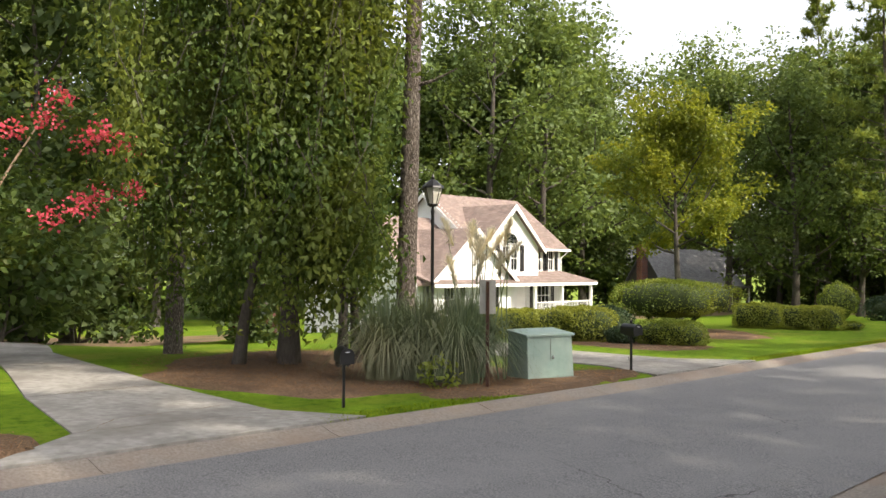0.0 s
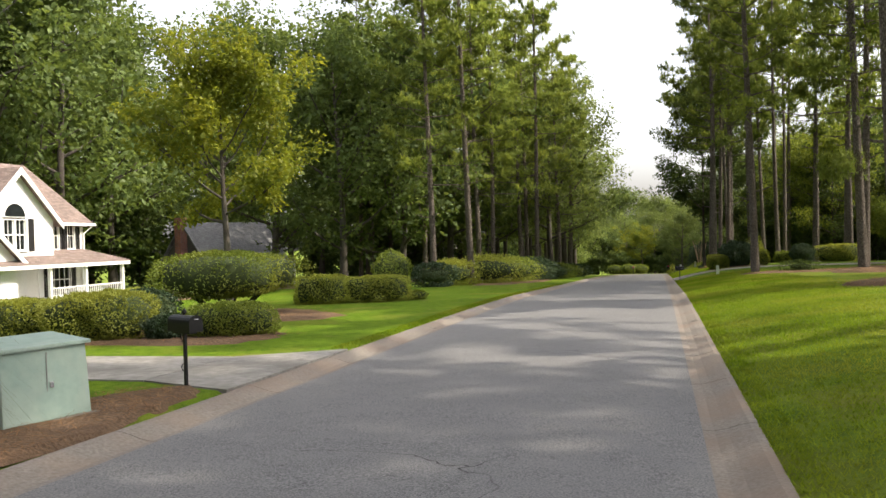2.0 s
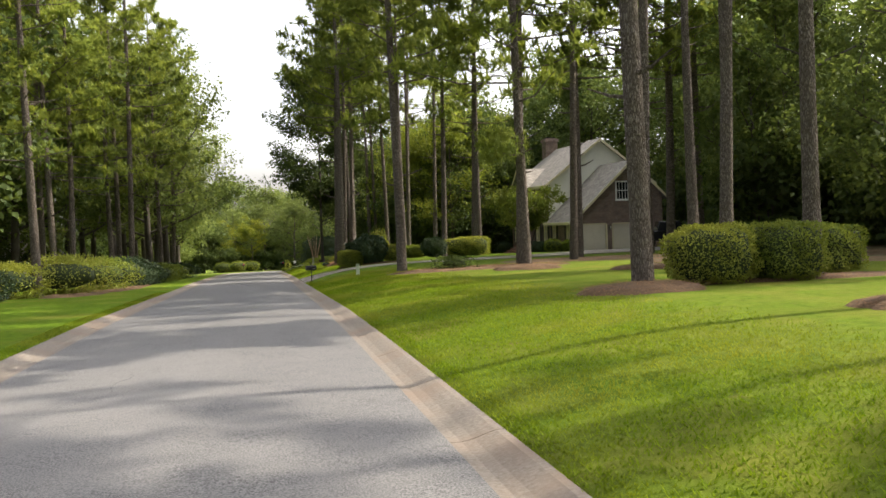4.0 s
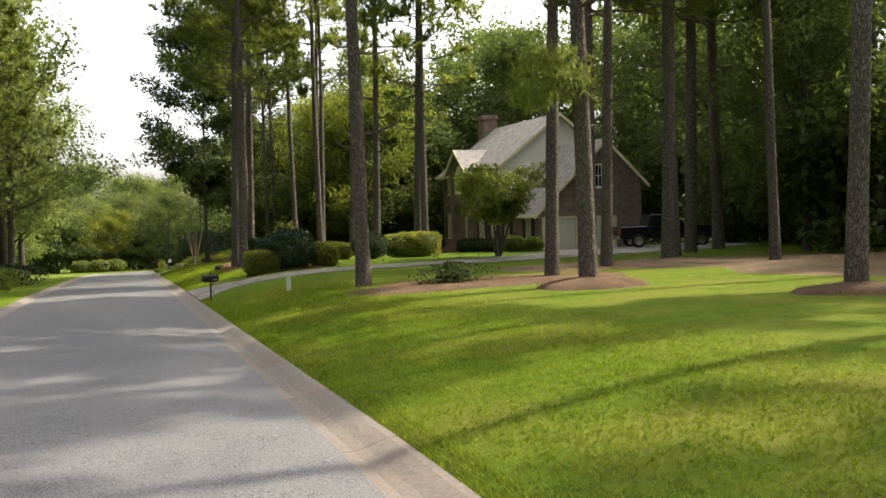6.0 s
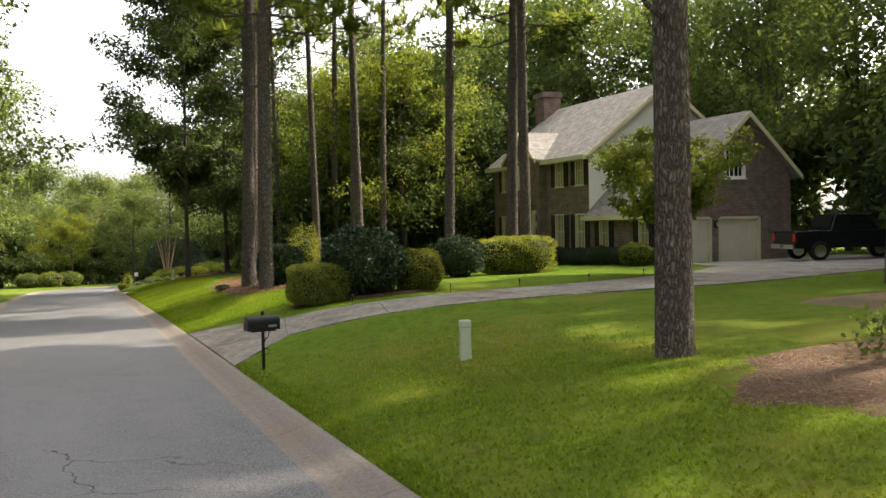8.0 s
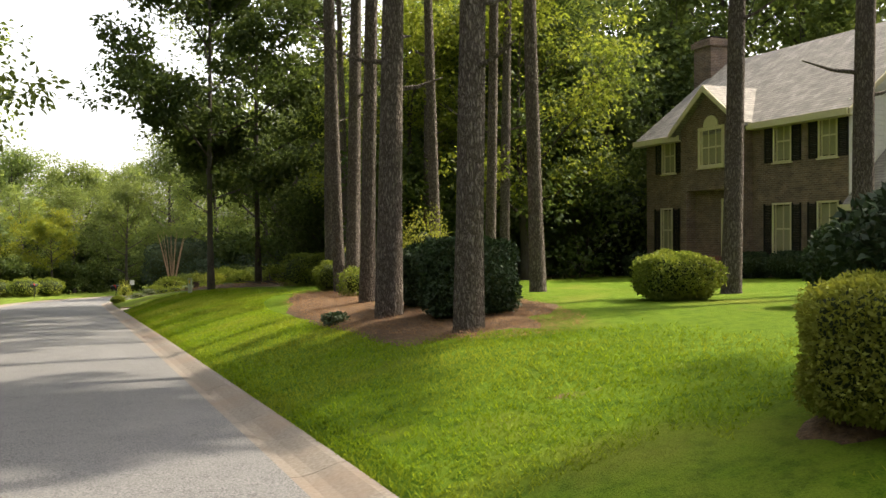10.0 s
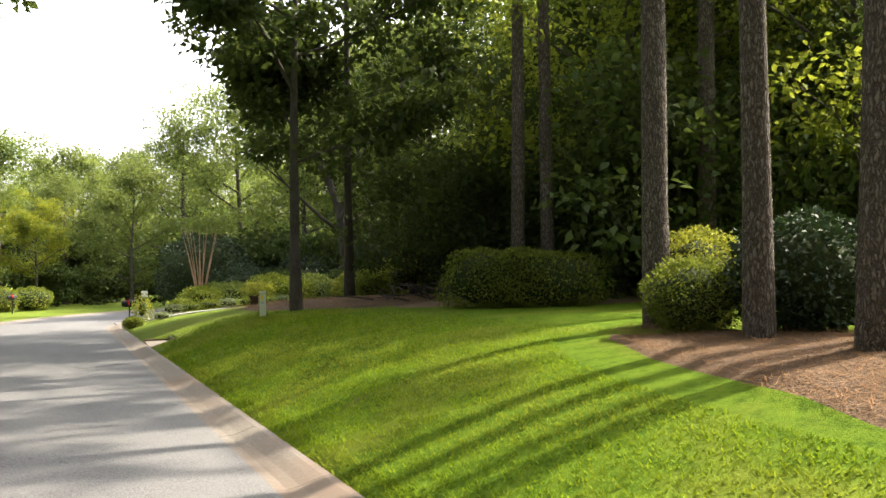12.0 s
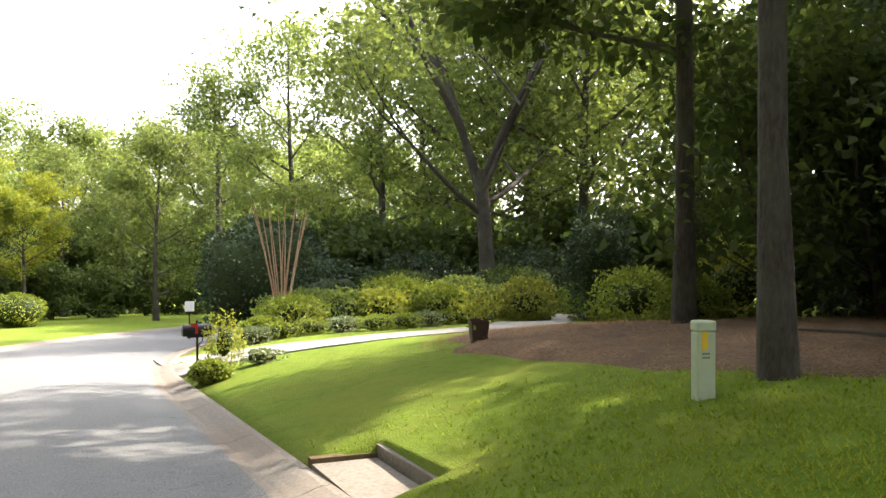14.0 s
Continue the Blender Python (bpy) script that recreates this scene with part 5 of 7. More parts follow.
def white_house():
    h = thing("white_house", pose(-0.29, 1.97, 0.554, 0, 0, -0.15) @ Matrix.Scale(0.93, 4) @ pose(-0.26, -0.73, 0.0), "two-storey white-sided house with red-brown roof and front porch", "house")
    base = -3.2
    # main block
    X0, X1, S, N = -46.5, -37.5, 43.9, 53.2
    ev, rd = 3.15, 6.65
    b = pierced(Build(), "x", X1, S, N, base, ev, [(50.35, 50.95, 1.4, 2.9), (51.75, 52.35, 1.4, 2.9), (50.1, 51.9, -1.3, 0.5), (48.2, 49.2, -1.55, 0.6)], 0.2, -1)
    front = part("front_wall", b, SIDING, h, weld=True)
    b = Build().box(X0, X1 - 0.2, S, S + 0.2, base, ev).box(X0, X1 - 0.2, N - 0.2, N, base, ev).box(X0, X0 + 0.2, S + 0.2, N - 0.2, base, ev)
    part("side_wall", b, SIDING, h, weld=True)
    b = Build()
    wedge(b, "y", S, X0, X1, ev, rd - 0.2, 0.2)
    wedge(b, "y", N - 0.2, X0, X1, ev, rd - 0.2, 0.2)
    part("gable_wall", b, SIDING, h)
    b = Build()
    laps(b, "y", S, X0, X1, 1.0, rd - 0.25, -1, 0.2, lambda z: (X0, X1) if z < ev else (X0 + (z - ev) * 4.5 / 3.5, X1 - (z - ev) * 4.5 / 3.5))
    part("gable_siding", b, SIDING, h)
    roof = part("roof", gable_roof(Build(), X0, X1, S - 0.35, N + 0.6, ev, rd), ROOF_RED, h)
    b = Build()
    barge(b, "y", S - 0.36, X0, X1, ev, rd, -1, 0.25)
    part("bargeboard", b, WHITE, roof)
    part("gutter", Build().box(X1 + 0.4, X1 + 0.52, 49.4, N + 0.6, ev - 0.42, ev - 0.26).box(X1, X1 + 0.4, 49.4, N + 0.5, ev - 0.42, ev - 0.38), WHITE, roof)
    part("downpipe", Build().tube([(X1 + 0.4, N + 0.35, ev - 0.45), (X1 + 0.1, N - 0.06, ev - 0.9), (X1 + 0.1, N - 0.06, 1.3)], [0.05] * 3, 8), WHITE, roof)
    for a, c in ((50.35, 50.95), (51.75, 52.35)):
        window(h, "x", X1, 1, a, c, 1.4, 2.9, WHITE, SHUTTER, (1, 1), 0.06)
    # front gable with the arched window
    gx = -36.4
    b = pierced(Build(), "x", gx, 43.4, 49.1, 0.6, ev, [(45.2, 46.9, 1.35, 3.1)], 0.25, -1)
    wedge(b, "x", gx - 0.25, 43.4, 49.1, ev, 5.6, 0.25)
    b.box(X1 + 0.003, gx - 0.25, 43.4, 43.6, 0.6, ev).box(X1 + 0.003, gx - 0.25, 48.9, 49.1, 0.6, ev)
    part("gable_front", b, SIDING, h, weld=True)
    r = part("gable_roof", gable_roof(Build(), -42, gx + 0.35, 43.4, 49.1, ev, 5.75, "x", 0.4), ROOF_RED, h)
    b = Build()
    barge(b, "x", gx + 0.36, 43.4, 49.1, ev, 5.75, 1, 0.3)
    part("gable_bargeboard", b, WHITE, r)
    window(h, "x", gx, 1, 45.25, 46.0, 1.4, 2.95, WHITE, None, (1, 1), 0.06)
    window(h, "x", gx, 1, 46.12, 46.87, 1.4, 2.95, WHITE, None, (1, 1), 0.06)
    b = Build()
    arch(b, gx, 1, 45.2, 46.9, 3.1, 0.75, 0.07, 0.0, 0.1)
    a_ = part("arch_frame", b, WHITE, h)
    b = Build()
    arch(b, gx, 1, 45.3, 46.8, 3.14, 0.68, 0.08, 0.02)
    part("arch_pane", b, GLASSY, a_, "dark half-round glass")
    for s0 in (44.55, 47.1):
        part("shutter", Build().box(gx + 0.003, gx + 0.05, s0, s0 + 0.4, 1.3, 3.05), SHUTTER, h)
    # lower front gable and left wing
    lx = -35.6
    b = pierced(Build(), "x", lx, 37.9, 45.2, base, 1.0, [(39.4, 40.2, -1.2, 0.5), (42.6, 43.4, -1.2, 0.5)], 0.25, -1)
    wedge(b, "x", lx - 0.25, 37.9, 45.2, 1.0, 3.85, 0.25)
    b.box(X1, lx - 0.25, 44.95, 45.2, base, 1.0)
    part("lower_front", b, SIDING, h, weld=True)
    for a, c in ((39.4, 40.2), (42.6, 43.4)):
        window(h, "x", lx, 1, a, c, -1.2, 0.5, WHITE, SHUTTER, (1, 1), 0.06)
    r = part("lower_roof", gable_roof(Build(), -42, lx + 0.35, 37.9, 45.2, 1.0, 4.0, "x", 0.45), ROOF_RED, h)
    b = Build()
    barge(b, "x", lx + 0.36, 37.9, 45.2, 1.0, 4.0, 1, 0.3, 0.45)
    part("lower_bargeboard", b, WHITE, r)
    wx0, wx1 = -47.0, -36.4
    b = pierced(Build(), "y", 37.4, wx0, wx1, base, 0.9, [(-45.6, -43.0, -2.9, -0.7), (-41.6, -39.0, -2.9, -0.7)], 0.25)
    b.box(wx0, wx0 + 0.2, 37.65, 44, base, 0.9).box(wx1 - 0.2, wx1, 37.65, 37.9, base, 0.9)
    wedge(b, "y", 37.4, wx0, wx1, 0.9, 4.7, 0.25)
    part("wing_wall", b, SIDING, h, weld=True)
    b = Build()
    laps(b, "y", 37.4, wx0, wx1, -0.6, 4.6, -1, 0.2, lambda z: (wx0, wx1) if z < 0.9 else (wx0 + (z - 0.9) * 5.3 / 3.8, wx1 - (z - 0.9) * 5.3 / 3.8))
    part("wing_siding", b, SIDING, h)
    for a in (-45.6, -41.6):
        d = part("garage_door", Build().box(a, a + 2.6, 37.5, 37.56, -2.9, -0.7), WHITE, h, "white garage door with small top windows")
        for q in range(4):
            part("door_pane", Build().box(a + 0.12 + q * 0.62, a + 0.6 + q * 0.62, 37.485, 37.5, -1.15, -0.85), GLASSY, d)
    r = part("wing_roof", gable_roof(Build(), wx0, wx1, 37.0, 43.85, 0.9, 4.9), ROOF_RED, h)
    b = Build()
    barge(b, "y", 37.0, wx0, wx1, 0.9, 4.9, -1, 0.25)
    part("wing_bargeboard", b, WHITE, r)
    # porch
    b = Build()
    for y0, y1 in ((37.4, 54.2),):
        e, w, z0, z1 = -34.95, X1 + 0.002, 0.62, 1.35
        vs = [(e, y0, z0), (w, y0, z1), (w, y1 - 1.0, z1), (e, y1, z0)]
        b.add(vs + [(x, y, z - 0.12) for x, y, z in vs], [(0, 3, 2, 1), (4, 5, 6, 7), (0, 4, 7, 3), (1, 2, 6, 5), (0, 1, 5, 4), (3, 7, 6, 2)])
        vs = [(e, y1, z0), (w, y1 - 1.0, z1), (X1 - 2.0, y1 - 1.0, z1), (X1 - 2.0, y1, z0)]
        b.add(vs + [(x, y, z - 0.12) for x, y, z in vs], [(0, 1, 2, 3), (7, 6, 5, 4), (0, 4, 5, 1), (2, 6, 7, 3), (0, 3, 7, 4)])
    porch = part("porch_roof", b, ROOF_RED, h)
    part("porch_beam", Build().box(-35.15, -34.93, 37.4, 54.15, 0.36, 0.56).box(X1 - 2.0, -35.15, 53.95, 54.15, 0.36, 0.56), WHITE, porch)
    part("porch_floor", Build().box(X1 + 0.002, -35.1, 45.25, 54.0, -2.4, -1.6), WHITE, h)
    for y in (47.2, 50.2, 53.7):
        p = part("porch_post", Build().box(-35.3, -35.12, y - 0.09, y + 0.09, -1.6, 0.36), WHITE, h)
        part("post_base", Build().box(-35.34, -35.08, y - 0.13, y + 0.13, -1.6, -1.42), WHITE, p)
    for y0, y1 in ((47.29, 50.11), (50.29, 53.61)):
        rl = part("railing", Build().box(-35.25, -35.17, y0, y1, -0.78, -0.71).box(-35.24, -35.18, y0, y1, -1.5, -1.44), WHITE, h)
        for q in range(18):
            y = y0 + (y1 - y0) * (q + 0.5) / 18
            part("baluster", Build().box(-35.225, -35.195, y - 0.018, y + 0.018, -1.44, -0.78), WHITE, rl)
    window(h, "x", X1, 1, 50.1, 51.9, -1.3, 0.5, WHITE, SHUTTER, (3, 1), 0.06)
    part("door", Build().box(X1 - 0.1, X1 - 0.05, 48.2, 49.2, -1.55, 0.6), WHITE, h)
    part("porch_lantern", Build().lathe([(0.03, -0.1), (0.1, 0.0), (0.12, 0.25), (0.02, 0.35)], 8, pose(X1 + 0.2, 49.6, 0.0)), BLACK, h)
    return h


def dark_house(x, y, turn, s, label, wall, roofm):
    """A plain house among the trees: walls, gable roof, windows, chimney and a porch."""
    h = thing("house", pose(x, y, ground(x, y), 0, 0, turn) @ Matrix.Scale(s, 4), label, "house")
    b = Build().box(-5, 5, -4, 4, -2.5, 3.2)
    wedge(b, "x", -5.0, -4, 4, 3.2, 6.9, 0.2)
    wedge(b, "x", 4.8, -4, 4, 3.2, 6.9, 0.2)
    part("wall", b, wall, h)
    part("roof", gable_roof(Build(), -5.4, 5.4, -4, 4, 3.2, 7.1, "x", 0.5), roofm, h)
    c = part("chimney", Build().box(-5.8, -5.01, -0.5, 0.6, -2, 7.6), RED_BRICK, h)
    b = Build()
    pb = Build().box(-2.5, 4.9, -6.2, -4.002, 2.7, 2.9)
    part("porch_roof", pb, roofm, h)
    for k in range(4):
        part("porch_post", Build().box(-2.4 + k * 2.35, -2.25 + k * 2.35, -6.1, -5.95, -1.5, 2.7), WHITE, h)
    part("porch_floor", Build().box(-2.5, 4.9, -6.2, -4.002, -1.9, -0.2), WHITE, h)
    for k in range(3):
        window(h, "y", -4.0, -1, -1.8 + k * 2.3, -0.8 + k * 2.3, 0.4, 2.1, WHITE, None, (1, 1), 0.09)
    return h


brick_house()
white_house()
dark_house(-39.8, 76.3, 62, 0.78, "dark-stained house with grey roof and white porch", DARK_SIDING, ROOF_GREY)
dark_house(-30, 118, 75, 0.8, "low tan-roofed house half hidden behind pines", CREAM_SIDING, ROOF_TAN)
dark_house(26, 116, -80, 0.85, "pale house hidden deep behind dark trees", SIDING, ROOF_GREY)


# ---- planting beds ----
BEDS = [(-10.2, 15.4, 1.3, 3.0), (-14.6, 13.7, 4.6, 3.6), (1.9, 86.5, 2.4, 9.8), (4.4, 56.0, 4.2, 2.2), (3.0, 35.6, 1.7, 1.2), (8.2, 46.5, 1.4, 1.2), (4.9, 29.3, 1.3, 1.0), (6.9, 36.4, 3.0, 1.1), (5.7, 52.7, 1.7, 1.6), (14.5, 60.6, 7.0, 3.2), (4.8, 115.5, 5.0, 5.8), (1.2, 71.3, 2.3, 1.1)]
bed("pine_straw_bed", -14.6, 13.7, 4.6, 3.6, 1, label="red-brown pine straw bed under the weeping tree", needles=160)
bed("pine_straw_bed", -10.5, 5.6, 0.7, 0.5, 9, label="small worn straw patch at the driveway corner", needles=90)
bed("pine_straw_bed", 1.9, 86.5, 2.2, 9.6, 2, STRAW, turn=-0.12, label="pine straw bed under the roadside pines", needles=260, lift=0.04)
bed("pine_straw_bed", 4.4, 56.0, 4.2, 2.0, 3, label="pine straw bed under three pines", needles=90)
bed("pine_straw_mound", 5.7, 52.6, 1.5, 1.4, 4, label="raised straw mound at a pine's foot", mound=0.16, needles=140)
bed("pine_straw_mound", 3.0, 35.4, 1.6, 1.1, 5, label="raised straw mound at a pine's foot", mound=0.14, needles=140)
bed("pine_straw_mound", 4.9, 29.3, 1.2, 0.9, 6, label="raised straw mound at a pine's foot", mound=0.12)
bed("pine_straw_mound", 8.2, 46.5, 1.3, 1.1, 7, label="straw mound at a shaded pine's foot", mound=0.14)
bed("pine_straw_bed", 6.9, 36.4, 2.9, 1.0, 20, label="straw bed under clipped square bushes", needles=70)
bed("pine_straw_bed", 14.5, 60.6, 7.0, 3.2, 8, DUFF, label="brown leaf litter under the shaded pines", needles=40)
bed("pine_straw_bed", 4.8, 115.2, 4.6, 5.2, 10, label="grey-brown straw bed at the wood's edge", needles=110, mound=0.1)
bed("pine_straw_bed", 5.4, 109.3, 4.0, 2.7, 22, label="grey-brown straw before the dark wood", needles=90)
bed("leaf_litter", 14.0, 108.0, 10.0, 6.8, 11, DUFF, label="dark leaf litter under the dense wood", needles=12)
bed("leaf_litter", 26.0, 50.0, 13.0, 14.0, 12, DUFF, label="dark leaf litter under the dense wood", needles=0)
bed("leaf_litter", -34.0, 92.0, 15.0, 34.0, 13, DUFF, label="dark leaf litter under the dense wood", needles=0)
bed("leaf_litter", -44.0, 10.0, 13.0, 22.0, 14, DUFF, label="dark leaf litter under the dense wood", needles=0)
bed("pine_straw_bed", -14.4, 24.8, 3.2, 1.5, 15, label="straw bed under clipped hedges", needles=60)
bed("pine_straw_bed", -15.6, 31.0, 3.2, 2.4, 16, label="straw bed under the rounded bush", needles=60)
bed("pine_straw_bed", -13.6, 69.0, 2.2, 9.0, 17, label="straw strip under the roadside bushes", needles=40)
bed("pine_straw_bed", 1.5, 71.35, 1.85, 0.6, 18, label="dark straw under the clipped bushes", needles=80)


def bush(name, x, y, rx, ry, h, leaf, count, material, label, e=3.0, turn=0.0, seed=1, raise_z=0.0, stems=0, rough=0.06, category="bush", wild=0.0):
    """A clipped or loose bush: a dark shell for its shaded inside, leaves standing off its skin."""
    nr, rng = np.random.default_rng(seed), random.Random(seed)
    root = thing(name, at(x, y, 1.0, turn), label, category)
    hz = (h - raise_z) / 2
    if wild < 0.2 and leaf < 0.075:                     # clipped: a close coat of small leaves
        count, leaf = int(count * 1.7), leaf * 1.12

    def skin(d, f):
        r = (np.abs(d[:, 0] / rx) ** e + np.abs(d[:, 1] / ry) ** e + np.abs(d[:, 2] / hz) ** e) ** (-1 / e)
        lump = 1 + rough * np.sin(d[:, 0] * 5.3 + seed) * np.sin(d[:, 1] * 4.7 + 2 * seed) + rough * np.sin(d[:, 2] * 7.1 + d[:, 0] * 6 + seed)
        p = d * (r * lump * f)[:, None]
        p[:, 2] += raise_z + hz
        return p
    seg, rings = 16, 10
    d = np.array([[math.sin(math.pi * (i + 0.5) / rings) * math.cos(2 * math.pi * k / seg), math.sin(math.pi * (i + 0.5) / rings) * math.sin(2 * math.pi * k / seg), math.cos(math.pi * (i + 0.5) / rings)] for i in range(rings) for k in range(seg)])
    # closed shell, coloured dark to stand for shade between the leaves
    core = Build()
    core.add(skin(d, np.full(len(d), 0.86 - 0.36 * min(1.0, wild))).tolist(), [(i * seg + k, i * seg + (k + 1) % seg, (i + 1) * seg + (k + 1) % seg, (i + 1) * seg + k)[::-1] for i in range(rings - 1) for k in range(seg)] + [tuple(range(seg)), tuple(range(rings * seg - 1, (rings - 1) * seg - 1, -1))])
    if stems:
        for k in range(stems):
            a = 6.28 * k / stems + rng.uniform(-0.3, 0.3)
            core.tube([(0.12 * rx * math.cos(a), 0.12 * ry * math.sin(a), -0.1), (0.3 * rx * math.cos(a), 0.3 * ry * math.sin(a), raise_z * 0.6), (0.62 * rx * math.cos(a), 0.62 * ry * math.sin(a), raise_z + hz * 0.6)], [0.05, 0.04, 0.03], 6)
    part("twig_core", core, SHADED_TWIG, root, "dark shell painted as the shaded inside", True)
    d = nr.normal(size=(count, 3))
    d /= np.linalg.norm(d, axis=1)[:, None]
    f = 1.0 - np.abs(nr.normal(size=count)) * 0.08 + wild * nr.uniform(-0.5, 1.0, count) * 0.35
    p = skin(d, f)
    p[:, 2] = np.maximum(p[:, 2], 0.03)
    ax = d * 0.5 + nr.normal(size=(count, 3)) * 0.8 + np.array([0, 0, 0.1])
    part("foliage", leaf_mesh("foliage", p, ax, nr.uniform(0.7, 1.25, count) * leaf, material, nr, 0.55), None, root)
    return root


SHADED_TWIG = surface("shaded_inside", (0.022, 0.034, 0.01), (0.04, 0.055, 0.016), 18.0, 2.0, None, 0.95, 0.8, 0.02)

# left of the road, round the middle driveway
bush("rounded_bush", -16.0, 30.8, 2.45, 2.0, 1.85, 0.09, 11000, LEAF_HEDGE, "large cloud-shaped clipped bush on bare stems", 2.6, 65, 3, 0.6, 9)
bush("hedge_bush", -12.9, 25.0, 1.05, 0.65, 0.72, 0.06, 5000, LEAF_HEDGE, "low flat-topped clipped hedge", 3.4, 25, 4)
bush("ball_bush", -14.05, 24.2, 0.4, 0.4, 0.5, 0.055, 2200, LEAF_HOLLY, "small dark clipped ball bush", 2.3, 0, 5)
bush("hedge_bush", -15.6, 24.1, 1.25, 0.75, 1.02, 0.06, 6500, LEAF_GOLD, "golden-green clipped hedge with a flat top", 3.6, 25, 6)
bush("hedge_bush", -17.6, 24.2, 0.9, 0.7, 0.9, 0.06, 4500, LEAF_GOLD, "golden-green clipped hedge beside the drive", 3.4, 40, 7)
bush("hedge_bush", -22.0, 27.6, 1.4, 0.8, 1.0, 0.07, 3500, LEAF_GOLD, "golden-green clipped hedge beside the drive", 3.4, 40, 8)
bush("hedge_bush", -15.9, 26.4, 0.8, 0.7, 1.0, 0.065, 2600, LEAF_HOLLY, "dark round shrub behind the hedges", 2.4, 0, 9)
bush("hedge_bush", -15.4, 36.7, 0.95, 0.75, 0.98, 0.06, 5200, LEAF_GOLD, "clipped square hedge at the lawn's edge", 6.0, 20, 10)
bush("hedge_bush", -13.8, 37.9, 1.35, 0.75, 0.9, 0.06, 7500, LEAF_GOLD, "long low clipped hedge at the lawn's edge", 6.0, 30, 11)
bush("shrub", -16.9, 50.0, 1.1, 1.1, 2.1, 0.09, 3600, LEAF_HEDGE, "bright green cone-shaped evergreen shrub", 1.5, 0, 12)
bush("shrub", -12.6, 39.2, 0.45, 0.4, 0.3, 0.07, 700, LEAF_HEDGE, "small low green shrub", 2.2, 0, 13)
for i, (x, y, r, h, m) in enumerate(((-16.6, 57.5, 1.3, 1.3, LEAF_HOLLY), (-16.2, 60.8, 1.6, 1.5, LEAF_GOLD), (-14.5, 64.0, 1.9, 1.8, LEAF_GOLD), (-13.6, 68.0, 1.7, 1.6, LEAF_HEDGE), (-12.9, 72.5, 1.6, 1.6, LEAF_HOLLY), (-12.4, 76.0, 1.4, 1.2, LEAF_HOLLY), (-12.3, 81, 1.6, 1.2, LEAF_HEDGE), (-12.4, 87, 1.5, 1.1, LEAF_HEDGE), (-12.0, 94, 1.6, 1.2, LEAF_HOLLY))):
    bush("shrub", x, y, r, r * 1.2, h, 0.12, 3600, m, "loose roadside shrub before the pines", 2.2, i * 40, 20 + i, wild=0.6)
# right lawn
for i, (x, y, rx, ry, h) in enumerate(((4.95, 36.1, 0.95, 0.85, 1.3), (6.75, 36.0, 0.85, 0.8, 1.3), (9.1, 37.8, 0.8, 0.8, 1.2))):
    bush("hedge_bush", x, y, rx, ry, h, 0.06, 5000, LEAF_HEDGE if i else LEAF_GOLD, "clipped square evergreen bush on the lawn", 4.0, 8 * i, 30 + i)
bush("hedge_bush", 0.24, 71.15, 0.7, 0.62, 0.98, 0.042, 14000, LEAF_GOLD, "golden-green clipped square bush beside the driveway", 5.0, 15, 40, rough=0.035)
bush("dome_bush", 1.52, 71.5, 1.16, 1.1, 1.75, 0.1, 8500, LEAF_HOLLY, "large dark glossy domed holly bush", 2.1, 0, 41)
bush("hedge_bush", 3.0, 71.5, 0.62, 0.62, 1.05, 0.055, 6000, LEAF_GOLD, "golden-green clipped bush beside the dark dome", 3.2, 20, 42)
bush("hedge_bush", 9.2, 78.2, 1.65, 0.8, 1.3, 0.065, 7000, LEAF_GOLD, "golden clipped hedge block on the lawn", 4.2, 0, 43)
bush("ball_bush", 6.6, 77.2, 0.85, 0.85, 1.35, 0.07, 4200, LEAF_HOLLY, "dark rounded bush on the lawn", 2.2, 0, 44)
bush("hedge_bush", 1.35, 81.0, 1.0, 0.75, 1.35, 0.07, 9000, LEAF_HOLLY, "dark clipped holly block behind the pines", 3.8, 80, 45)
bush("hedge_bush", 2.0, 83.8, 0.85, 0.8, 1.25, 0.07, 7000, LEAF_HOLLY, "dark clipped holly block behind the pines", 3.6, 70, 46)
bush("loose_shrub", 5.9, 81.0, 0.85, 0.78, 0.9, 0.06, 7500, LEAF_HEDGE, "loose yellow-green azalea bush", 2.5, 0, 47, wild=0.15)
bush("loose_shrub", 2.15, 89.9, 0.5, 0.45, 0.75, 0.07, 2000, LEAF_HEDGE, "small yellow-green azalea under the pines", 2.2, 0, 48, wild=0.6)
bush("loose_shrub", 2.85, 94.6, 0.62, 0.6, 0.98, 0.055, 5500, LEAF_HEDGE, "yellow-green azalea bush under the pines", 2.5, 0, 49, wild=0.25)
bush("loose_shrub", 3.75, 95.6, 0.65, 0.6, 1.4, 0.06, 5500, LEAF_GOLD, "upright yellow-green shrub under the pines", 2.4, 0, 50, wild=0.3)
bush("dome_bush", 3.75, 93.5, 0.88, 0.85, 1.45, 0.10, 5200, LEAF_HOLLY, "dark glossy camellia bush", 2.3, 0, 51, wild=0.3)
bush("loose_shrub", 4.65, 91.2, 0.65, 0.6, 2.3, 0.075, 2800, LEAF_GOLD, "tall loose yellow-green shrub lit by sun", 2.2, 0, 52, wild=1.2)
bush("hedge_bush", 4.85, 103.0, 1.88, 0.9, 1.28, 0.085, 12500, LEAF_HEDGE, "long dark clipped hedge at the wood's edge", 5.5, -46, 53)
bush("loose_shrub", 3.4, 56.3, 1.2, 0.6, 0.5, 0.10, 1800, LEAF_DARK, "low dark green clump in the straw bed", 2.2, 0, 54, wild=0.9)
bush("loose_shrub", -0.35, 83.4, 0.25, 0.22, 0.2, 0.07, 700, LEAF_HOLLY, "tiny creeping juniper at the bed's edge", 2.2, 0, 55, wild=0.5)
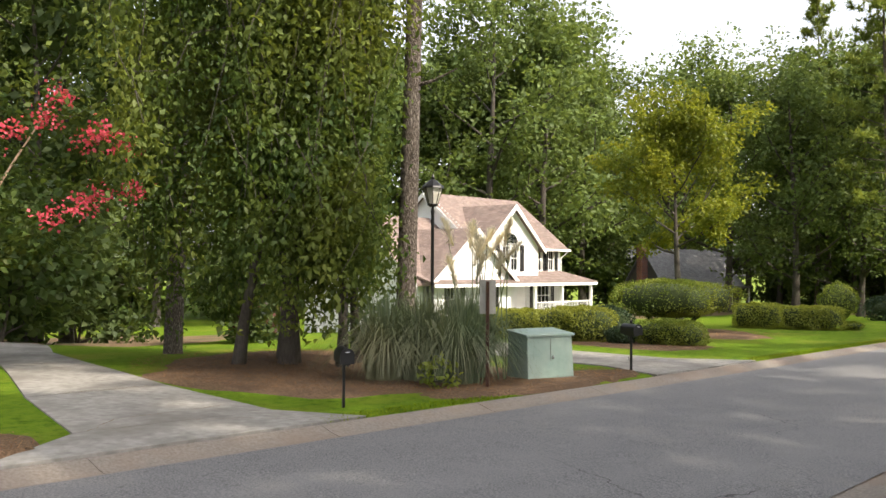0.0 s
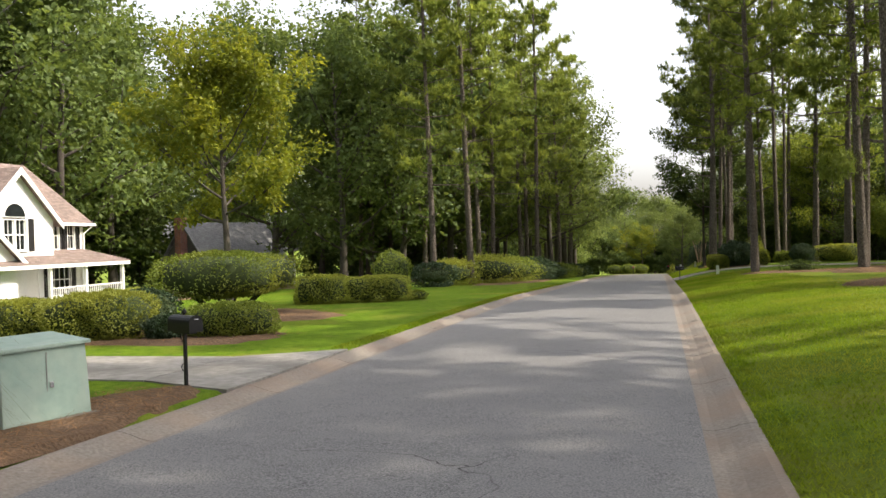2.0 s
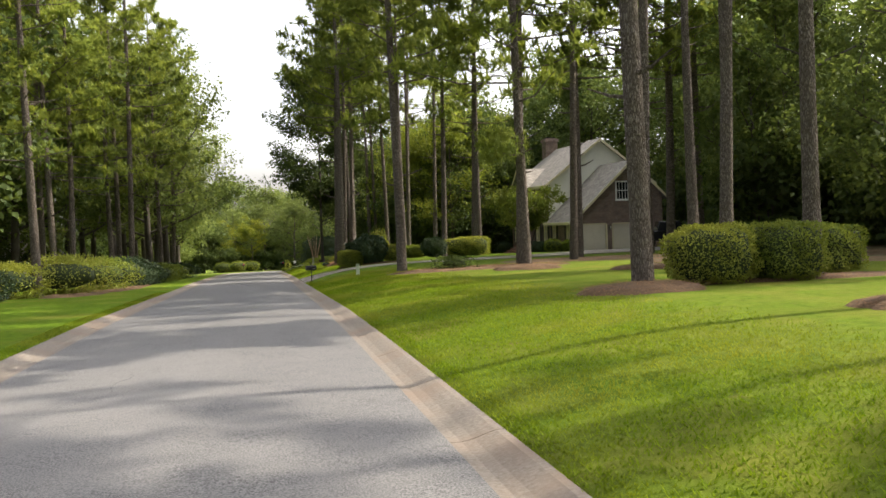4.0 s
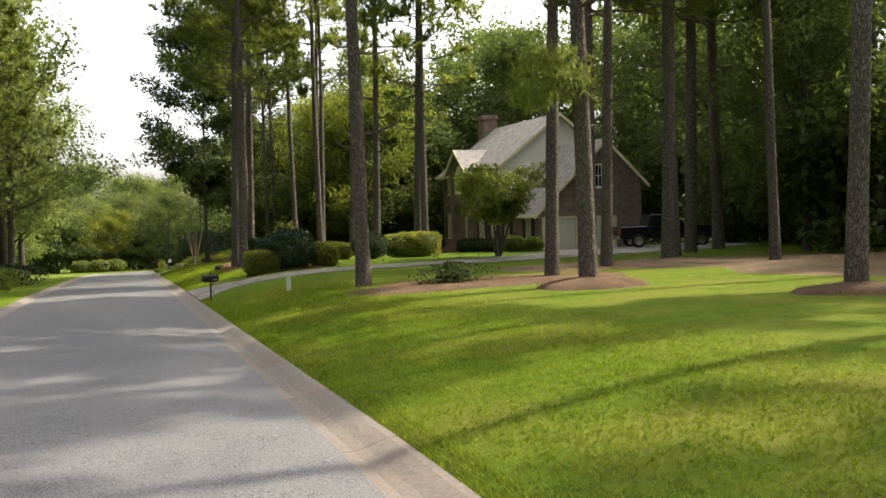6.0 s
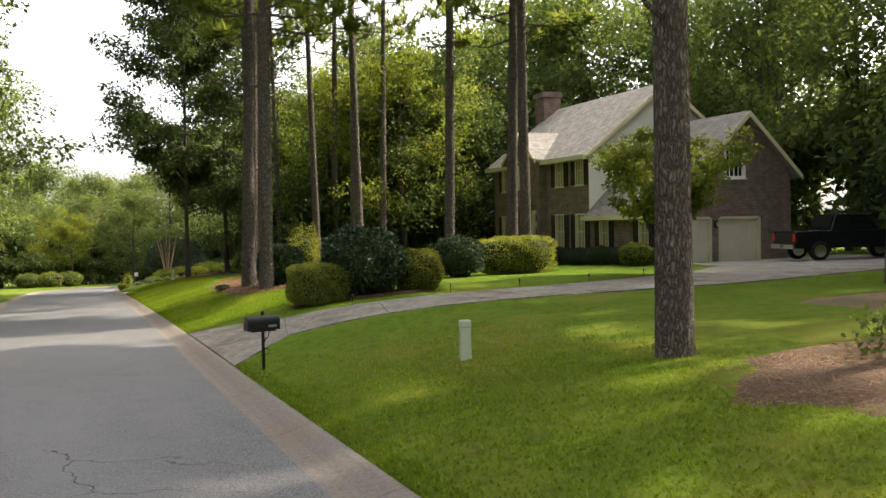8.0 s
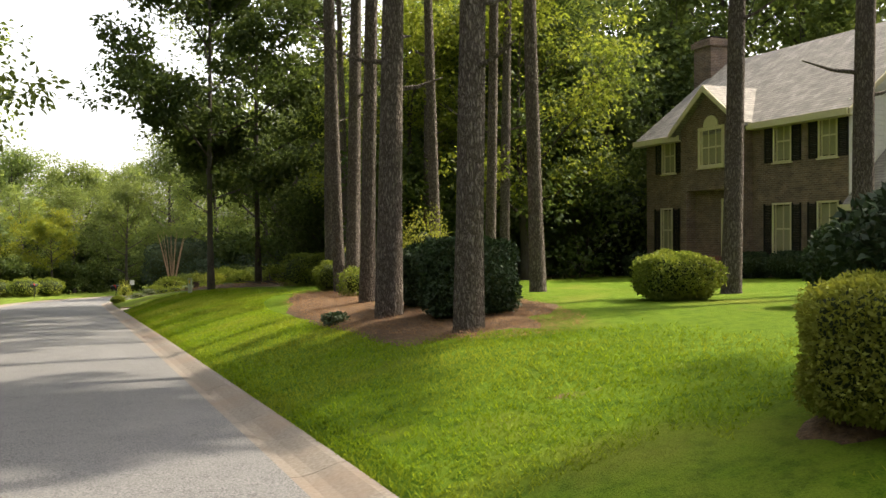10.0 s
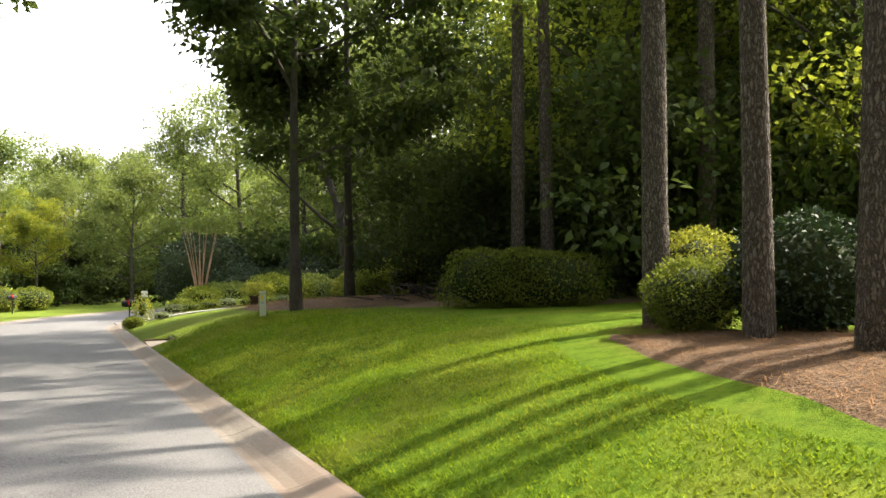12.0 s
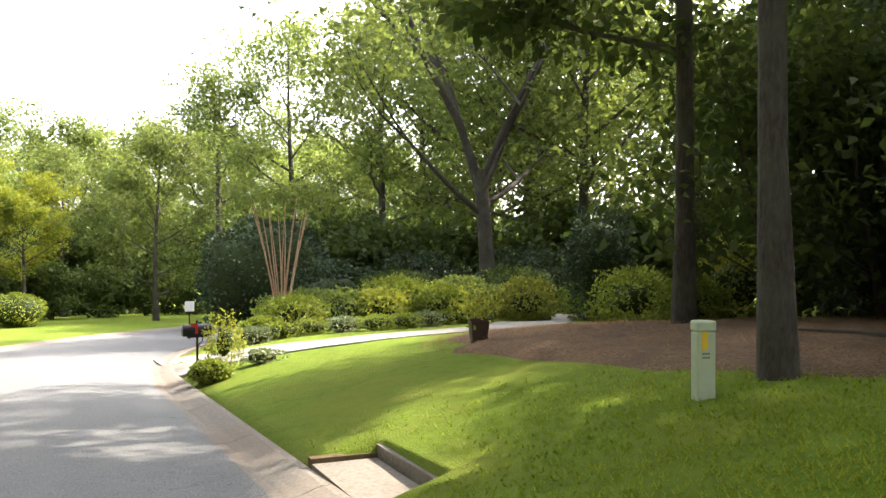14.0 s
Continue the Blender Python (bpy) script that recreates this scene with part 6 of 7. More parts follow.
for i, (x, y, r, h) in enumerate(((17.4, 98.0, 0.8, 1.0), (17.5, 91.6, 0.7, 0.9), (17.5, 89.8, 0.75, 0.9), (17.5, 87.5, 0.7, 0.8), (17.5, 85.6, 0.7, 0.85), (17.6, 83.6, 0.7, 0.8), (16.6, 81.3, 0.7, 0.95), (17.7, 80.9, 0.55, 0.85))):
    bush("foundation_bush", x, y, r, r, h, 0.07, 2200, LEAF_HOLLY if i < 6 else LEAF_HEDGE, "clipped evergreen bush against the brick wall", 2.6, 0, 60 + i)
bush("dome_bush", 20.0, 103.5, 2.0, 1.9, 4.6, 0.16, 5200, LEAF_HOLLY, "tall dark magnolia beside the brick house", 2.1, 0, 70, wild=0.3)
for i, (x, y, r, h) in enumerate(((31.5, 80.0, 2.0, 5.5), (33.0, 77.5, 2.3, 6.5), (35.5, 75.5, 2.2, 6.0), (38.5, 73.0, 2.4, 7.0), (41.5, 70.5, 2.3, 6.0), (44.0, 67.0, 2.4, 6.5), (46.0, 63.0, 2.4, 6.5), (30.5, 60.5, 2.0, 5.0))):
    bush("evergreen", x, y, r, r, h, 0.24, 3200, LEAF_HOLLY, "tall dark evergreen at the back of the garden", 2.1, 0, 140 + i, wild=0.35, category="tree")
# house 1 foundation hedges
for i, y in enumerate((37.8, 41.0, 47.2, 50.0)):
    bush("foundation_bush", -31.4, y, 0.8, 1.5, 1.0, 0.09, 2200, LEAF_GOLD, "golden clipped hedge before the white house", 3.2, 0, 75 + i)
# far garden
for i, (x, y, r, h, m) in enumerate(((0.2, 127.6, 0.55, 0.5, LEAF_HEDGE), (1.3, 128.6, 0.9, 0.95, LEAF_HEDGE), (3.0, 129.6, 1.1, 1.05, LEAF), (5.0, 130.0, 1.2, 1.35, LEAF_HEDGE), (7.0, 129.2, 1.1, 1.3, LEAF), (8.6, 127.8, 0.9, 1.2, LEAF_GOLD), (10.2, 126.0, 1.1, 1.2, LEAF_HEDGE), (2.4, 132.0, 1.3, 1.15, LEAF), (4.1, 129.0, 0.8, 1.0, LEAF_GOLD), (6.0, 128.6, 0.8, 1.1, LEAF_HEDGE), (6.4, 133.0, 1.5, 1.6, LEAF_DARK), (9.8, 131.0, 1.5, 1.6, LEAF_DARK), (4.6, 135.5, 1.8, 2.2, LEAF_HOLLY), (8.2, 136.0, 1.8, 2.4, LEAF_HOLLY), (12.0, 134.0, 1.9, 2.4, LEAF_HOLLY))):
    bush("garden_shrub", x, y, r, r, h, 0.14, 3000, m, "leafy garden shrub in a sunny border", 2.2, 0, 80 + i, wild=0.8)
for i in range(9):
    bush("border_plant", -0.3 + i * 0.85, 126.2 + 0.16 * i + 0.5 * math.sin(i), 0.55, 0.4, 0.38, 0.08, 700, LEAF_HEDGE if i % 3 else PAMPAS, "low grey-green border plant edging the lawn", 2.2, 0, 95 + i, wild=0.5)
bush("dome_bush", 3.4, 141.0, 3.0, 2.6, 4.6, 0.2, 5000, LEAF_HOLLY, "very dark large evergreen mass behind the border", 2.2, 0, 110)
bush("upright_shrub", 8.0, 122.9, 0.85, 0.85, 3.2, 0.11, 4200, LEAF_HOLLY, "dark upright evergreen shrub in the bed", 2.0, 0, 111, wild=0.4)
for i, (x, y, r, h) in enumerate(((6.4, 119.2, 0.8, 1.1), (7.3, 117.2, 0.9, 1.5), (5.8, 116.6, 0.6, 0.8), (8.6, 115.0, 1.3, 2.6), (9.6, 112.4, 1.4, 3.2))):
    bush("garden_shrub", x, y, r, r, h, 0.11, 2200, (LEAF_HEDGE, LEAF_GOLD, LEAF_HEDGE, LEAF_HOLLY, LEAF_HOLLY)[i], "loose green shrub in the straw bed", 2.2, 0, 115 + i, wild=0.9)
bush("border_plant", -2.5, 119.6, 0.36, 0.3, 0.36, 0.07, 1200, LEAF_HEDGE, "low round plant at the mailbox", 2.2, 0, 121)
bush("border_plant", -1.4, 120.4, 0.45, 0.3, 0.22, 0.07, 700, PAMPAS, "low grey-green plant at the mailbox", 2.2, 0, 122, wild=0.5)
bush("loose_shrub", -2.1, 120.5, 0.32, 0.3, 1.15, 0.07, 900, LEAF_GOLD, "loose rose bush climbing at the mailbox", 1.8, 0, 123, wild=1.0)
for i, (x, y, r) in enumerate(((-8.4, 147.0, 1.2), (-6.6, 148.5, 1.3), (-10.5, 150.5, 1.4))):
    bush("shrub", x, y, r, r, 1.5, 0.13, 2200, LEAF_HEDGE, "clipped green bush beyond the bend", 2.3, 0, 126 + i)
# ivy-like weed before the pampas grass
bush("loose_shrub", -10.7, 13.0, 0.3, 0.28, 0.5, 0.13, 130, LEAF_LIME, "bright green broad-leaved weed", 2.0, 0, 130, wild=1.0)


def weeping_tree(x, y):
    """Several trunks hung all over with long leafy strands."""
    rng, nr = random.Random(77), np.random.default_rng(77)
    root = thing("weeping_tree", at(x, y), "huge weeping tree hung with long leafy curtains", "tree")
    trunks = [((-0.2, 0.3), 0.2, 12.0), ((-1.5, 0.9), 0.17, 11.0), ((0.7, 0.8), 0.11, 10.0), ((-0.6, -0.5), 0.12, 10.0), ((0.2, 1.6), 0.1, 9.5)]
    for (tx, ty), r, h in trunks:
        n = 9
        line = [(tx + 0.25 * math.sin(i * 0.7 + tx * 3), ty + 0.2 * math.cos(i * 0.8 + ty * 5), h * i / n - 0.25) for i in range(n + 1)]
        part("trunk", Build().tube(line, [r * (1.4 if i == 0 else 1.0 - 0.06 * i) for i in range(n + 1)], 10, False, 0.06, rng), BARK, root, "", True)
    pos, ax = [], []
    br = Build()
    for k in range(230):
        a = nr.uniform(0, 2 * math.pi)
        west = math.cos(a - 3.9) > 0.45
        reach = nr.uniform(0.9, 2.65) + (nr.uniform(0.3, 1.6) if west else 0.0)
        if abs(a - 0.95) < 0.75:                        # cut short on the pine's side
            reach = min(reach, 1.75)
        z0 = nr.uniform(3.0, 11.0) + (1.5 if west else 0)
        low = 0.4 + 0.8 * abs(math.sin(2.1 * a + 0.7)) + nr.uniform(0, 1.6) + (2.0 if west and reach > 3 else 0.0)
        if abs(a - 5.43) < 0.5:                         # the open side, where the trunks show
            low = max(low, 1.0) + nr.uniform(0, 1.4)
            z0 = max(z0, low + 1.5)
        m = 34
        t = np.linspace(0, 1, m)
        r = reach * np.sin(np.minimum(t * 2.2, 1.0) * math.pi / 2)
        z = z0 + 0.7 * np.sin(np.minimum(t * 2.2, 1.0) * math.pi) - max(0.5, min(z0 - low, nr.uniform(2.0, 6.0))) * np.clip((t - 0.3) / 0.7, 0, 1) ** 1.2
        tw = a + 0.25 * np.sin(t * 4 + k)
        line = np.stack([r * np.cos(tw), r * np.sin(tw), np.maximum(z, 0.6)], 1)
        br.tube([tuple(q) for q in line[::6]], [0.016 - 0.002 * q for q in range(len(line[::6]))], 4, False)
        n = 290
        q = line[nr.integers(3, m, n)]
        pos.append(q + nr.normal(size=(n, 3)) * np.array([0.24, 0.24, 0.2]) - np.stack([np.zeros(n), np.zeros(n), nr.exponential(0.3, n)], 1))
        ax.append(nr.normal(size=(n, 3)) * 0.6 + np.array([0, 0, -0.7]))
    part("strand", br, BARK, root)["kind"] = "stuff"
    pos, ax = np.concatenate(pos), np.concatenate(ax)
    pos[:, 2] = np.maximum(pos[:, 2], 0.55 + 0.5 * nr.uniform(size=len(pos)))
    crown = nr.normal(size=(9000, 3)) * np.array([2.1, 2.0, 1.6]) + np.array([-0.3, 0, 10.0])
    pos, ax = np.concatenate([pos, crown]), np.concatenate([ax, nr.normal(size=(9000, 3)) + np.array([0, 0, -0.5])])
    part("foliage", leaf_mesh("foliage", pos, ax, nr.uniform(0.11, 0.2, len(pos)), LEAF_VINE, nr, 0.5), None, root)
    return root


LEAF_VINE = foliage("vine_leaves", (0.03, 0.058, 0.015), (0.078, 0.116, 0.026), (0.125, 0.15, 0.028), 0.42, 0.015)
weeping_tree(-15.1, 13.1)


# flower sprays on the arching side of the crape myrtle
SPRAYS = [(4.30, 2.40, 4.21), (4.16, 2.06, 4.42), (3.86, 1.92, 4.31), (4.39, 2.48, 3.39), (3.96, 2.06, 3.26),
          (3.48, 1.58, 5.09), (3.34, 1.37, 4.68), (3.13, 0.88, 4.46), (3.83, 1.79, 3.12), (3.45, 1.41, 2.90)]


def crape_myrtle(x, y, h, r, stems, seed, material, label, bloom=None, leaves=5200, leaf=0.13, bare=0.35, pale=True):
    """A vase of smooth stems with a leafy, flowering head."""
    rng, nr = random.Random(seed), np.random.default_rng(seed)
    root = thing("crape_myrtle", at(x, y), label, "tree")
    tips = []
    for k in range(stems):
        a = 6.28 * k / stems + rng.uniform(-0.3, 0.3)
        f = rng.uniform(0.45, 0.8)
        b = Build()
        line = [Vector((r * f * (t ** 1.25) * math.cos(a + 0.2 * t) + 0.08 * math.cos(a), r * f * (t ** 1.25) * math.sin(a + 0.2 * t) + 0.08 * math.sin(a), h * 0.85 * t - 0.1)) for t in (0, 0.2, 0.4, 0.6, 0.8, 1.0)]
        b.tube(line, [q * (0.55 if bare > 0.7 else 1.0) for q in (0.06, 0.05, 0.045, 0.035, 0.025, 0.012)], 7, False)
        part("stem", b, BARK_PALE if pale else BARK, root, "", True)
        for p in line[2:]:
            if p.z > h * bare:
                for _ in range(4):
                    tips.append((p + Vector((rng.uniform(-1, 1), rng.uniform(-1, 1), rng.uniform(-0.3, 0.6))) * r * 0.4, 0))
    pos, ax = leaf_cloud(tips, leaves, r * 0.17, nr)
    part("crown", leaf_mesh("crown", pos, ax, nr.uniform(0.7, 1.25, leaves) * leaf, material, nr, 0.6), None, root)
    if bloom:
        for k in range(6, 16):
            c = np.array(rng.choice(tips)[0]) + np.array([0, 0, 0.25]) if k < 6 else np.array(SPRAYS[k - 6])
            p = c + nr.normal(size=(70, 3)) * np.array([0.13, 0.13, 0.12])
            part("blossom", leaf_mesh("blossom", p, nr.normal(size=(70, 3)), 0.08, bloom, nr, 0.9), None, root, "red flower cluster")
    return root


crape_myrtle(12.0, 73.0, 4.4, 2.3, 5, 201, LEAF_HEDGE, "small crape myrtle with a rounded yellow-green head", None, 9000, 0.17, 0.4, False)
crape_myrtle(1.7, 131.6, 5.2, 1.45, 15, 202, LEAF, "crape myrtle with bare pale cinnamon stems", None, 1500, 0.15, 0.78)
crape_myrtle(-19.7, 7.24, 6.5, 4.2, 6, 203, LEAF_VINE, "crape myrtle with red blossom beside the driveway", BLOOM, 9000, 0.18, 0.3)


def pampas(x, y):
    rng, nr = random.Random(9), np.random.default_rng(9)
    root = thing("pampas_grass", at(x, y, 1.18), "big clump of arching pampas grass with feathery plumes", "grass clump")
    n = 5600
    k = nr.integers(0, 4, n)
    cx, cy = np.array([0.15, 1.2, 0.8, 0.6])[k], np.array([-0.45, 0.05, 0.75, -0.1])[k]
    a = nr.uniform(0, 6.28, n)
    r0 = nr.uniform(0, 0.3, n)
    base = np.stack([cx + r0 * np.cos(a), cy + r0 * np.sin(a), np.zeros(n)], 1)
    out = 0.05 + 1.1 * nr.uniform(0, 1, n) ** 1.4
    rise = nr.uniform(0.8, 1.6, n) - 0.75 * np.maximum(out - 0.35, 0) - 0.45 * nr.uniform(0, 1, n) ** 2
    tip = base + np.stack([np.cos(a) * out, np.sin(a) * out, np.maximum(rise - out * 0.35, 0.06)], 1)
    bend = np.stack([-np.cos(a) * out * 0.12, -np.sin(a) * out * 0.12, 0.28 + 0.32 * out], 1)
    part("blades", blade_mesh("blades", base, tip, bend, nr.uniform(0.014, 0.026, n), PAMPAS, 5), None, root)["kind"] = "stuff"
    for i in range(12):
        q = rng.choice(((1.52, 0.05), (1.38, 0.96), (1.52, 0.05)))
        dx, dy, h = rng.uniform(-0.55, 0.55), rng.uniform(-0.6, 0.6), rng.uniform(1.7, 2.4)
        top = Vector((q[0] + dx, q[1] + dy, h))
        foot = Vector((q[0] + dx * 0.2, q[1] + dy * 0.2, 0))
        st = part("stalk", Build().tube([foot, foot.lerp(top, 0.6), top], [0.012, 0.01, 0.006], 5), PAMPAS, root)
        m = 240
        t = nr.uniform(0, 1, m)
        lean = np.array([dx * 0.6 + 0.1, dy * 0.6, 0.42])
        c = np.array(top) + lean * (t[:, None] - 0.55)
        d = nr.normal(size=(m, 3)) * 0.6 + lean * 1.6
        d /= np.linalg.norm(d, axis=1)[:, None]
        w = 0.16 * np.sin(np.pi * np.clip(t, 0.05, 0.97))
        part("plume", blade_mesh("plume", c, c + d * (0.06 + w)[:, None], np.zeros((m, 3)), np.full(m, 0.016), PLUME, 1), None, st, "buff feathery plume")
    return root


pampas(-12.3, 13.6)



def crack(line, width=0.008, lift=0.020):
    """A dark jagged joint that has opened in the concrete."""
    rg = random.Random(int(line[0][0] * 100))
    p = []
    for (x0, y0), (x1, y1) in zip(line[:-1], line[1:]):
        n = max(2, int(math.hypot(x1 - x0, y1 - y0) / 0.12))
        p += [(x0 + (x1 - x0) * i / n + rg.uniform(-0.03, 0.03), y0 + (y1 - y0) * i / n + rg.uniform(-0.03, 0.03)) for i in range(n)]
    b, vs = Build(), []
    for i, (x, y) in enumerate(p):
        w = width * rg.uniform(0.4, 1.3)
        z = ground(x, y) + lift
        vs += [(x, y - w, z), (x, y + w, z)] if abs(line[-1][0] - line[0][0]) > abs(line[-1][1] - line[0][1]) else [(x - w, y, z), (x + w, y, z)]
    b.add(vs, [(2 * i, 2 * i + 1, 2 * i + 3, 2 * i + 2) for i in range(len(p) - 1)])
    return tagged(part("crack", b, DUFF), "dark open crack in the driveway concrete", "crack", kind="structure")


for line in (((-0.9, 69.4), (-0.6, 68.4), (-0.9, 67.6), (-1.3, 66.7)), ((-0.6, 68.3), (0.6, 68.0), (1.6, 68.4), (3.0, 68.1), (4.6, 68.3)), ((1.2, 69.2), (1.4, 68.3)), ((0.6, 68.0), (0.7, 67.2), (0.6, 66.5)), ((3.0, 68.1), (3.3, 67.3), (3.1, 66.6)),
             ((-9.5, 9.3), (-10.2, 8.8), (-10.6, 8.0)), ((-10.6, 6.8), (-11.2, 7.4), (-11.4, 9.3)), ((-14.0, 7.5), (-14.1, 9.7)), ((-2.3, 71.6), (-1.6, 70.6), (-0.95, 69.7))):
    crack(line)

# ---- street furniture ----
def mailbox(x, y, turn, h, label, metal=BLACK, flag=True, scroll=True, ground_z=None):
    root = thing("mailbox", at(x, y, 1.0, turn), label, "mailbox")
    part("post", Build().box(-0.02, 0.02, -0.02, 0.02, -0.25, h - 0.2), BLACK, root)
    w, d, z = 0.10, 0.26, h - 0.22
    prof = [(-w, 0), (w, 0)] + [(w * math.cos(t), 0.12 + w * math.sin(t)) for t in np.linspace(0, math.pi, 9)]
    body = part("box", Build().prism(prof, 2 * d, Matrix.Translation((0, -d, z))), metal, root)
    door = part("door", Build().prism([(k * 1.06, v * 1.04 - 0.003) for k, v in prof], 0.02, Matrix.Translation((0, -d - 0.021, z))), metal, body)
    part("handle", Build().tube([(-0.03, -d - 0.03, z + 0.17), (0, -d - 0.05, z + 0.17), (0.03, -d - 0.03, z + 0.17)], [0.008] * 3, 6), CHROME, door)
    part("bracket", Build().box(-0.06, 0.06, -0.2, 0.2, z - 0.03, z - 0.002), BLACK, root)
    if flag:
        part("flag", Build().box(w + 0.004, w + 0.012, -0.05, 0.0, z + 0.05, z + 0.25).box(w + 0.004, w + 0.012, -0.14, -0.05, z + 0.19, z + 0.25), RED, body, "small red flag")
    if scroll:
        part("scroll", Build().tube([(0, 0.03 + 0.1 * t, z - 0.2 + 0.17 * t + 0.03 * math.sin(9 * t)) for t in np.linspace(0, 1, 9)], [0.01] * 9, 6), BLACK, root)
        part("ornament", Build().tube([(0, 0.05 + 0.05 * math.cos(t), 0.28 + 0.05 * math.sin(t)) for t in np.linspace(0, 6.28, 12)], [0.008] * 12, 5, False), BLACK, root)
        part("finial", Build().lathe([(0.01, h), (0.03, h + 0.03), (0.03, h + 0.06), (0.005, h + 0.09)], 10), BLACK, body)
    part("number_bar", Build().box(w + 0.002, w + 0.004, 0.06, 0.2, z + 0.04, z + 0.08), GREYBAR, body)
    return root


mailbox(-10.24, 10.46, 60, 0.87, "old dark mailbox on a thin post", BLACK, False, False)
mailbox(-10.0, 18.05, 62, 1.0, "black mailbox with scrollwork on an iron post", BLACK, False)
mailbox(-2.5, 63.9, -80, 0.86, "black mailbox on an iron post beside the driveway", BLACK, False)
mailbox(-2.55, 120.9, -90, 1.0, "black mailbox with a red flag among flowers")
mailbox(-7.5, 143.0, -60, 1.1, "small dark mailbox far beyond the bend")


def sign_post(x, y):
    root = thing("sign_post", at(x, y, 1.0, 212), "rusty steel sign post with the grey back of a sign", "sign")
    part("post", Build().box(-0.028, 0.028, -0.02, -0.012, -0.3, 1.86).box(-0.028, -0.02, -0.012, 0.016, -0.3, 1.86).box(0.02, 0.028, -0.012, 0.016, -0.3, 1.86), RUST, root, weld=False)
    plate = part("plate", Build().box(-0.14, 0.14, -0.030, -0.0215, 1.3, 1.88), ALU, root, "dull grey sign back", bevel=0.003)
    for z in (1.35, 1.75):
        part("bolt", Build().lathe([(0.012, 0), (0.012, 0.012)], 6, pose(0, -0.012, z, 90, 0, 0)), CHROME, plate)
    return root


bed("pine_straw_bed", -10.05, 16.9, 0.68, 1.05, 21, label="pine straw at the mailbox's foot", needles=120)
bed("pine_straw_bed", -10.25, 15.0, 0.9, 2.9, 19, label="pine straw between the cabinet and the kerb", needles=120)
sign_post(-10.14, 13.6)


def utility_cabinet(x, y):
    root = thing("utility_cabinet", at(x, y, 1.0, -15) @ Matrix.Diagonal((0.66, 0.95, 0.9, 1)), "pale green steel utility cabinet beside the kerb", "utility box")
    part("pad", Build().box(-0.62, 0.58, -0.66, 0.66, -0.15, 0.06), CONCRETE, root, bevel=0.01)
    part("body", Build().add([(-0.5, -0.58, 0.06), (0.5, -0.58, 0.06), (0.5, 0.58, 0.06), (-0.5, 0.58, 0.06), (-0.5, -0.56, 1.0), (0.42, -0.56, 0.93), (0.42, 0.56, 0.93), (-0.5, 0.56, 1.0)],
                             [(3, 2, 1, 0), (4, 5, 6, 7), (0, 1, 5, 4), (1, 2, 6, 5), (2, 3, 7, 6), (3, 0, 4, 7)]), CABINET, root, bevel=0.015)
    lid = part("lid", Build().add([(-0.54, -0.61, 1.005), (0.48, -0.61, 0.925), (0.48, 0.61, 0.925), (-0.54, 0.61, 1.005), (-0.54, -0.61, 1.055), (0.48, -0.61, 0.975), (0.48, 0.61, 0.975), (-0.54, 0.61, 1.055)],
                                 [(3, 2, 1, 0), (4, 5, 6, 7), (0, 1, 5, 4), (1, 2, 6, 5), (2, 3, 7, 6), (3, 0, 4, 7)]), CABINET, root, "lighter weathered lid", bevel=0.012)
    part("door_seam", Build().box(0.462, 0.468, -0.006, 0.006, 0.12, 0.88), GREYBAR, root)
    part("padlock", Build().box(0.45, 0.49, 0.03, 0.08, 0.45, 0.52), CHROME, root, bevel=0.005)
    part("hinge", Build().box(0.0, 0.1, -0.6, -0.57, 0.8, 0.84), CABINET, root)
    return root


utility_cabinet(-10.5, 15.6)


def street_lamp(x, y):
    root = thing("lamp_post", at(x, y), "black lamp post with a frosted lantern head", "lamp")
    part("post", Build().lathe([(0.09, -0.2), (0.09, 0.35), (0.055, 0.5), (0.045, 0.6), (0.038, 3.35), (0.05, 3.4), (0.03, 3.5)], 12), BLACK, root, "", True)
    head = part("lantern_base", Build().lathe([(0.06, 3.5), (0.12, 3.54), (0.12, 3.57), (0.05, 3.58)], 8), BLACK, root)
    part("lantern_roof", Build().lathe([(0.27, 3.93), (0.25, 3.97), (0.1, 4.1), (0.04, 4.14), (0.045, 4.18), (0.01, 4.26)], 8), BLACK, head)
    part("lantern_glass", Build().lathe([(0.11, 3.57), (0.22, 3.93)], 8), LAMPGLASS, head, "frosted pale lantern glass")
    for k in range(8):
        a = 2 * math.pi * k / 8
        part("glazing_bar", Build().tube([(0.115 * math.cos(a), 0.115 * math.sin(a), 3.57), (0.225 * math.cos(a), 0.225 * math.sin(a), 3.93)], [0.009] * 2, 5), BLACK, head)
    return root


street_lamp(-14.2, 16.45)


def pedestal(x, y, h, w, label, tag=True):
    root = thing("utility_pedestal", at(x, y, 1.0, -14), label, "utility box")
    part("body", Build().box(-w, w, -w * 0.8, w * 0.8, -0.15, h - 0.1), PLASTIC, root, bevel=0.015)
    part("cap", Build().box(-w * 1.06, w * 1.06, -w * 0.9, w * 0.9, h - 0.1, h), PLASTIC, root, bevel=0.02)
    if tag:
        lab = part("label", Build().box(-w * 0.55, w * 0.1, -w * 0.8 - 0.004, -w * 0.8 - 0.001, h * 0.62, h * 0.86), YELLOW, root, "yellow warning label")
        part("print_bar", Build().box(-w * 0.5, w * 0.3, -w * 0.8 - 0.004, -w * 0.8 - 0.001, h * 0.56, h * 0.585).box(-w * 0.5, w * 0.3, -w * 0.8 - 0.004, -w * 0.8 - 0.001, h * 0.51, h * 0.535), GREYBAR, root)
    return root


pedestal(0.2, 109.75, 0.68, 0.088, "pale green plastic utility pedestal with yellow label")
pedestal(-0.45, 60.45, 0.52, 0.075, "short pale green utility pedestal on the lawn", False)


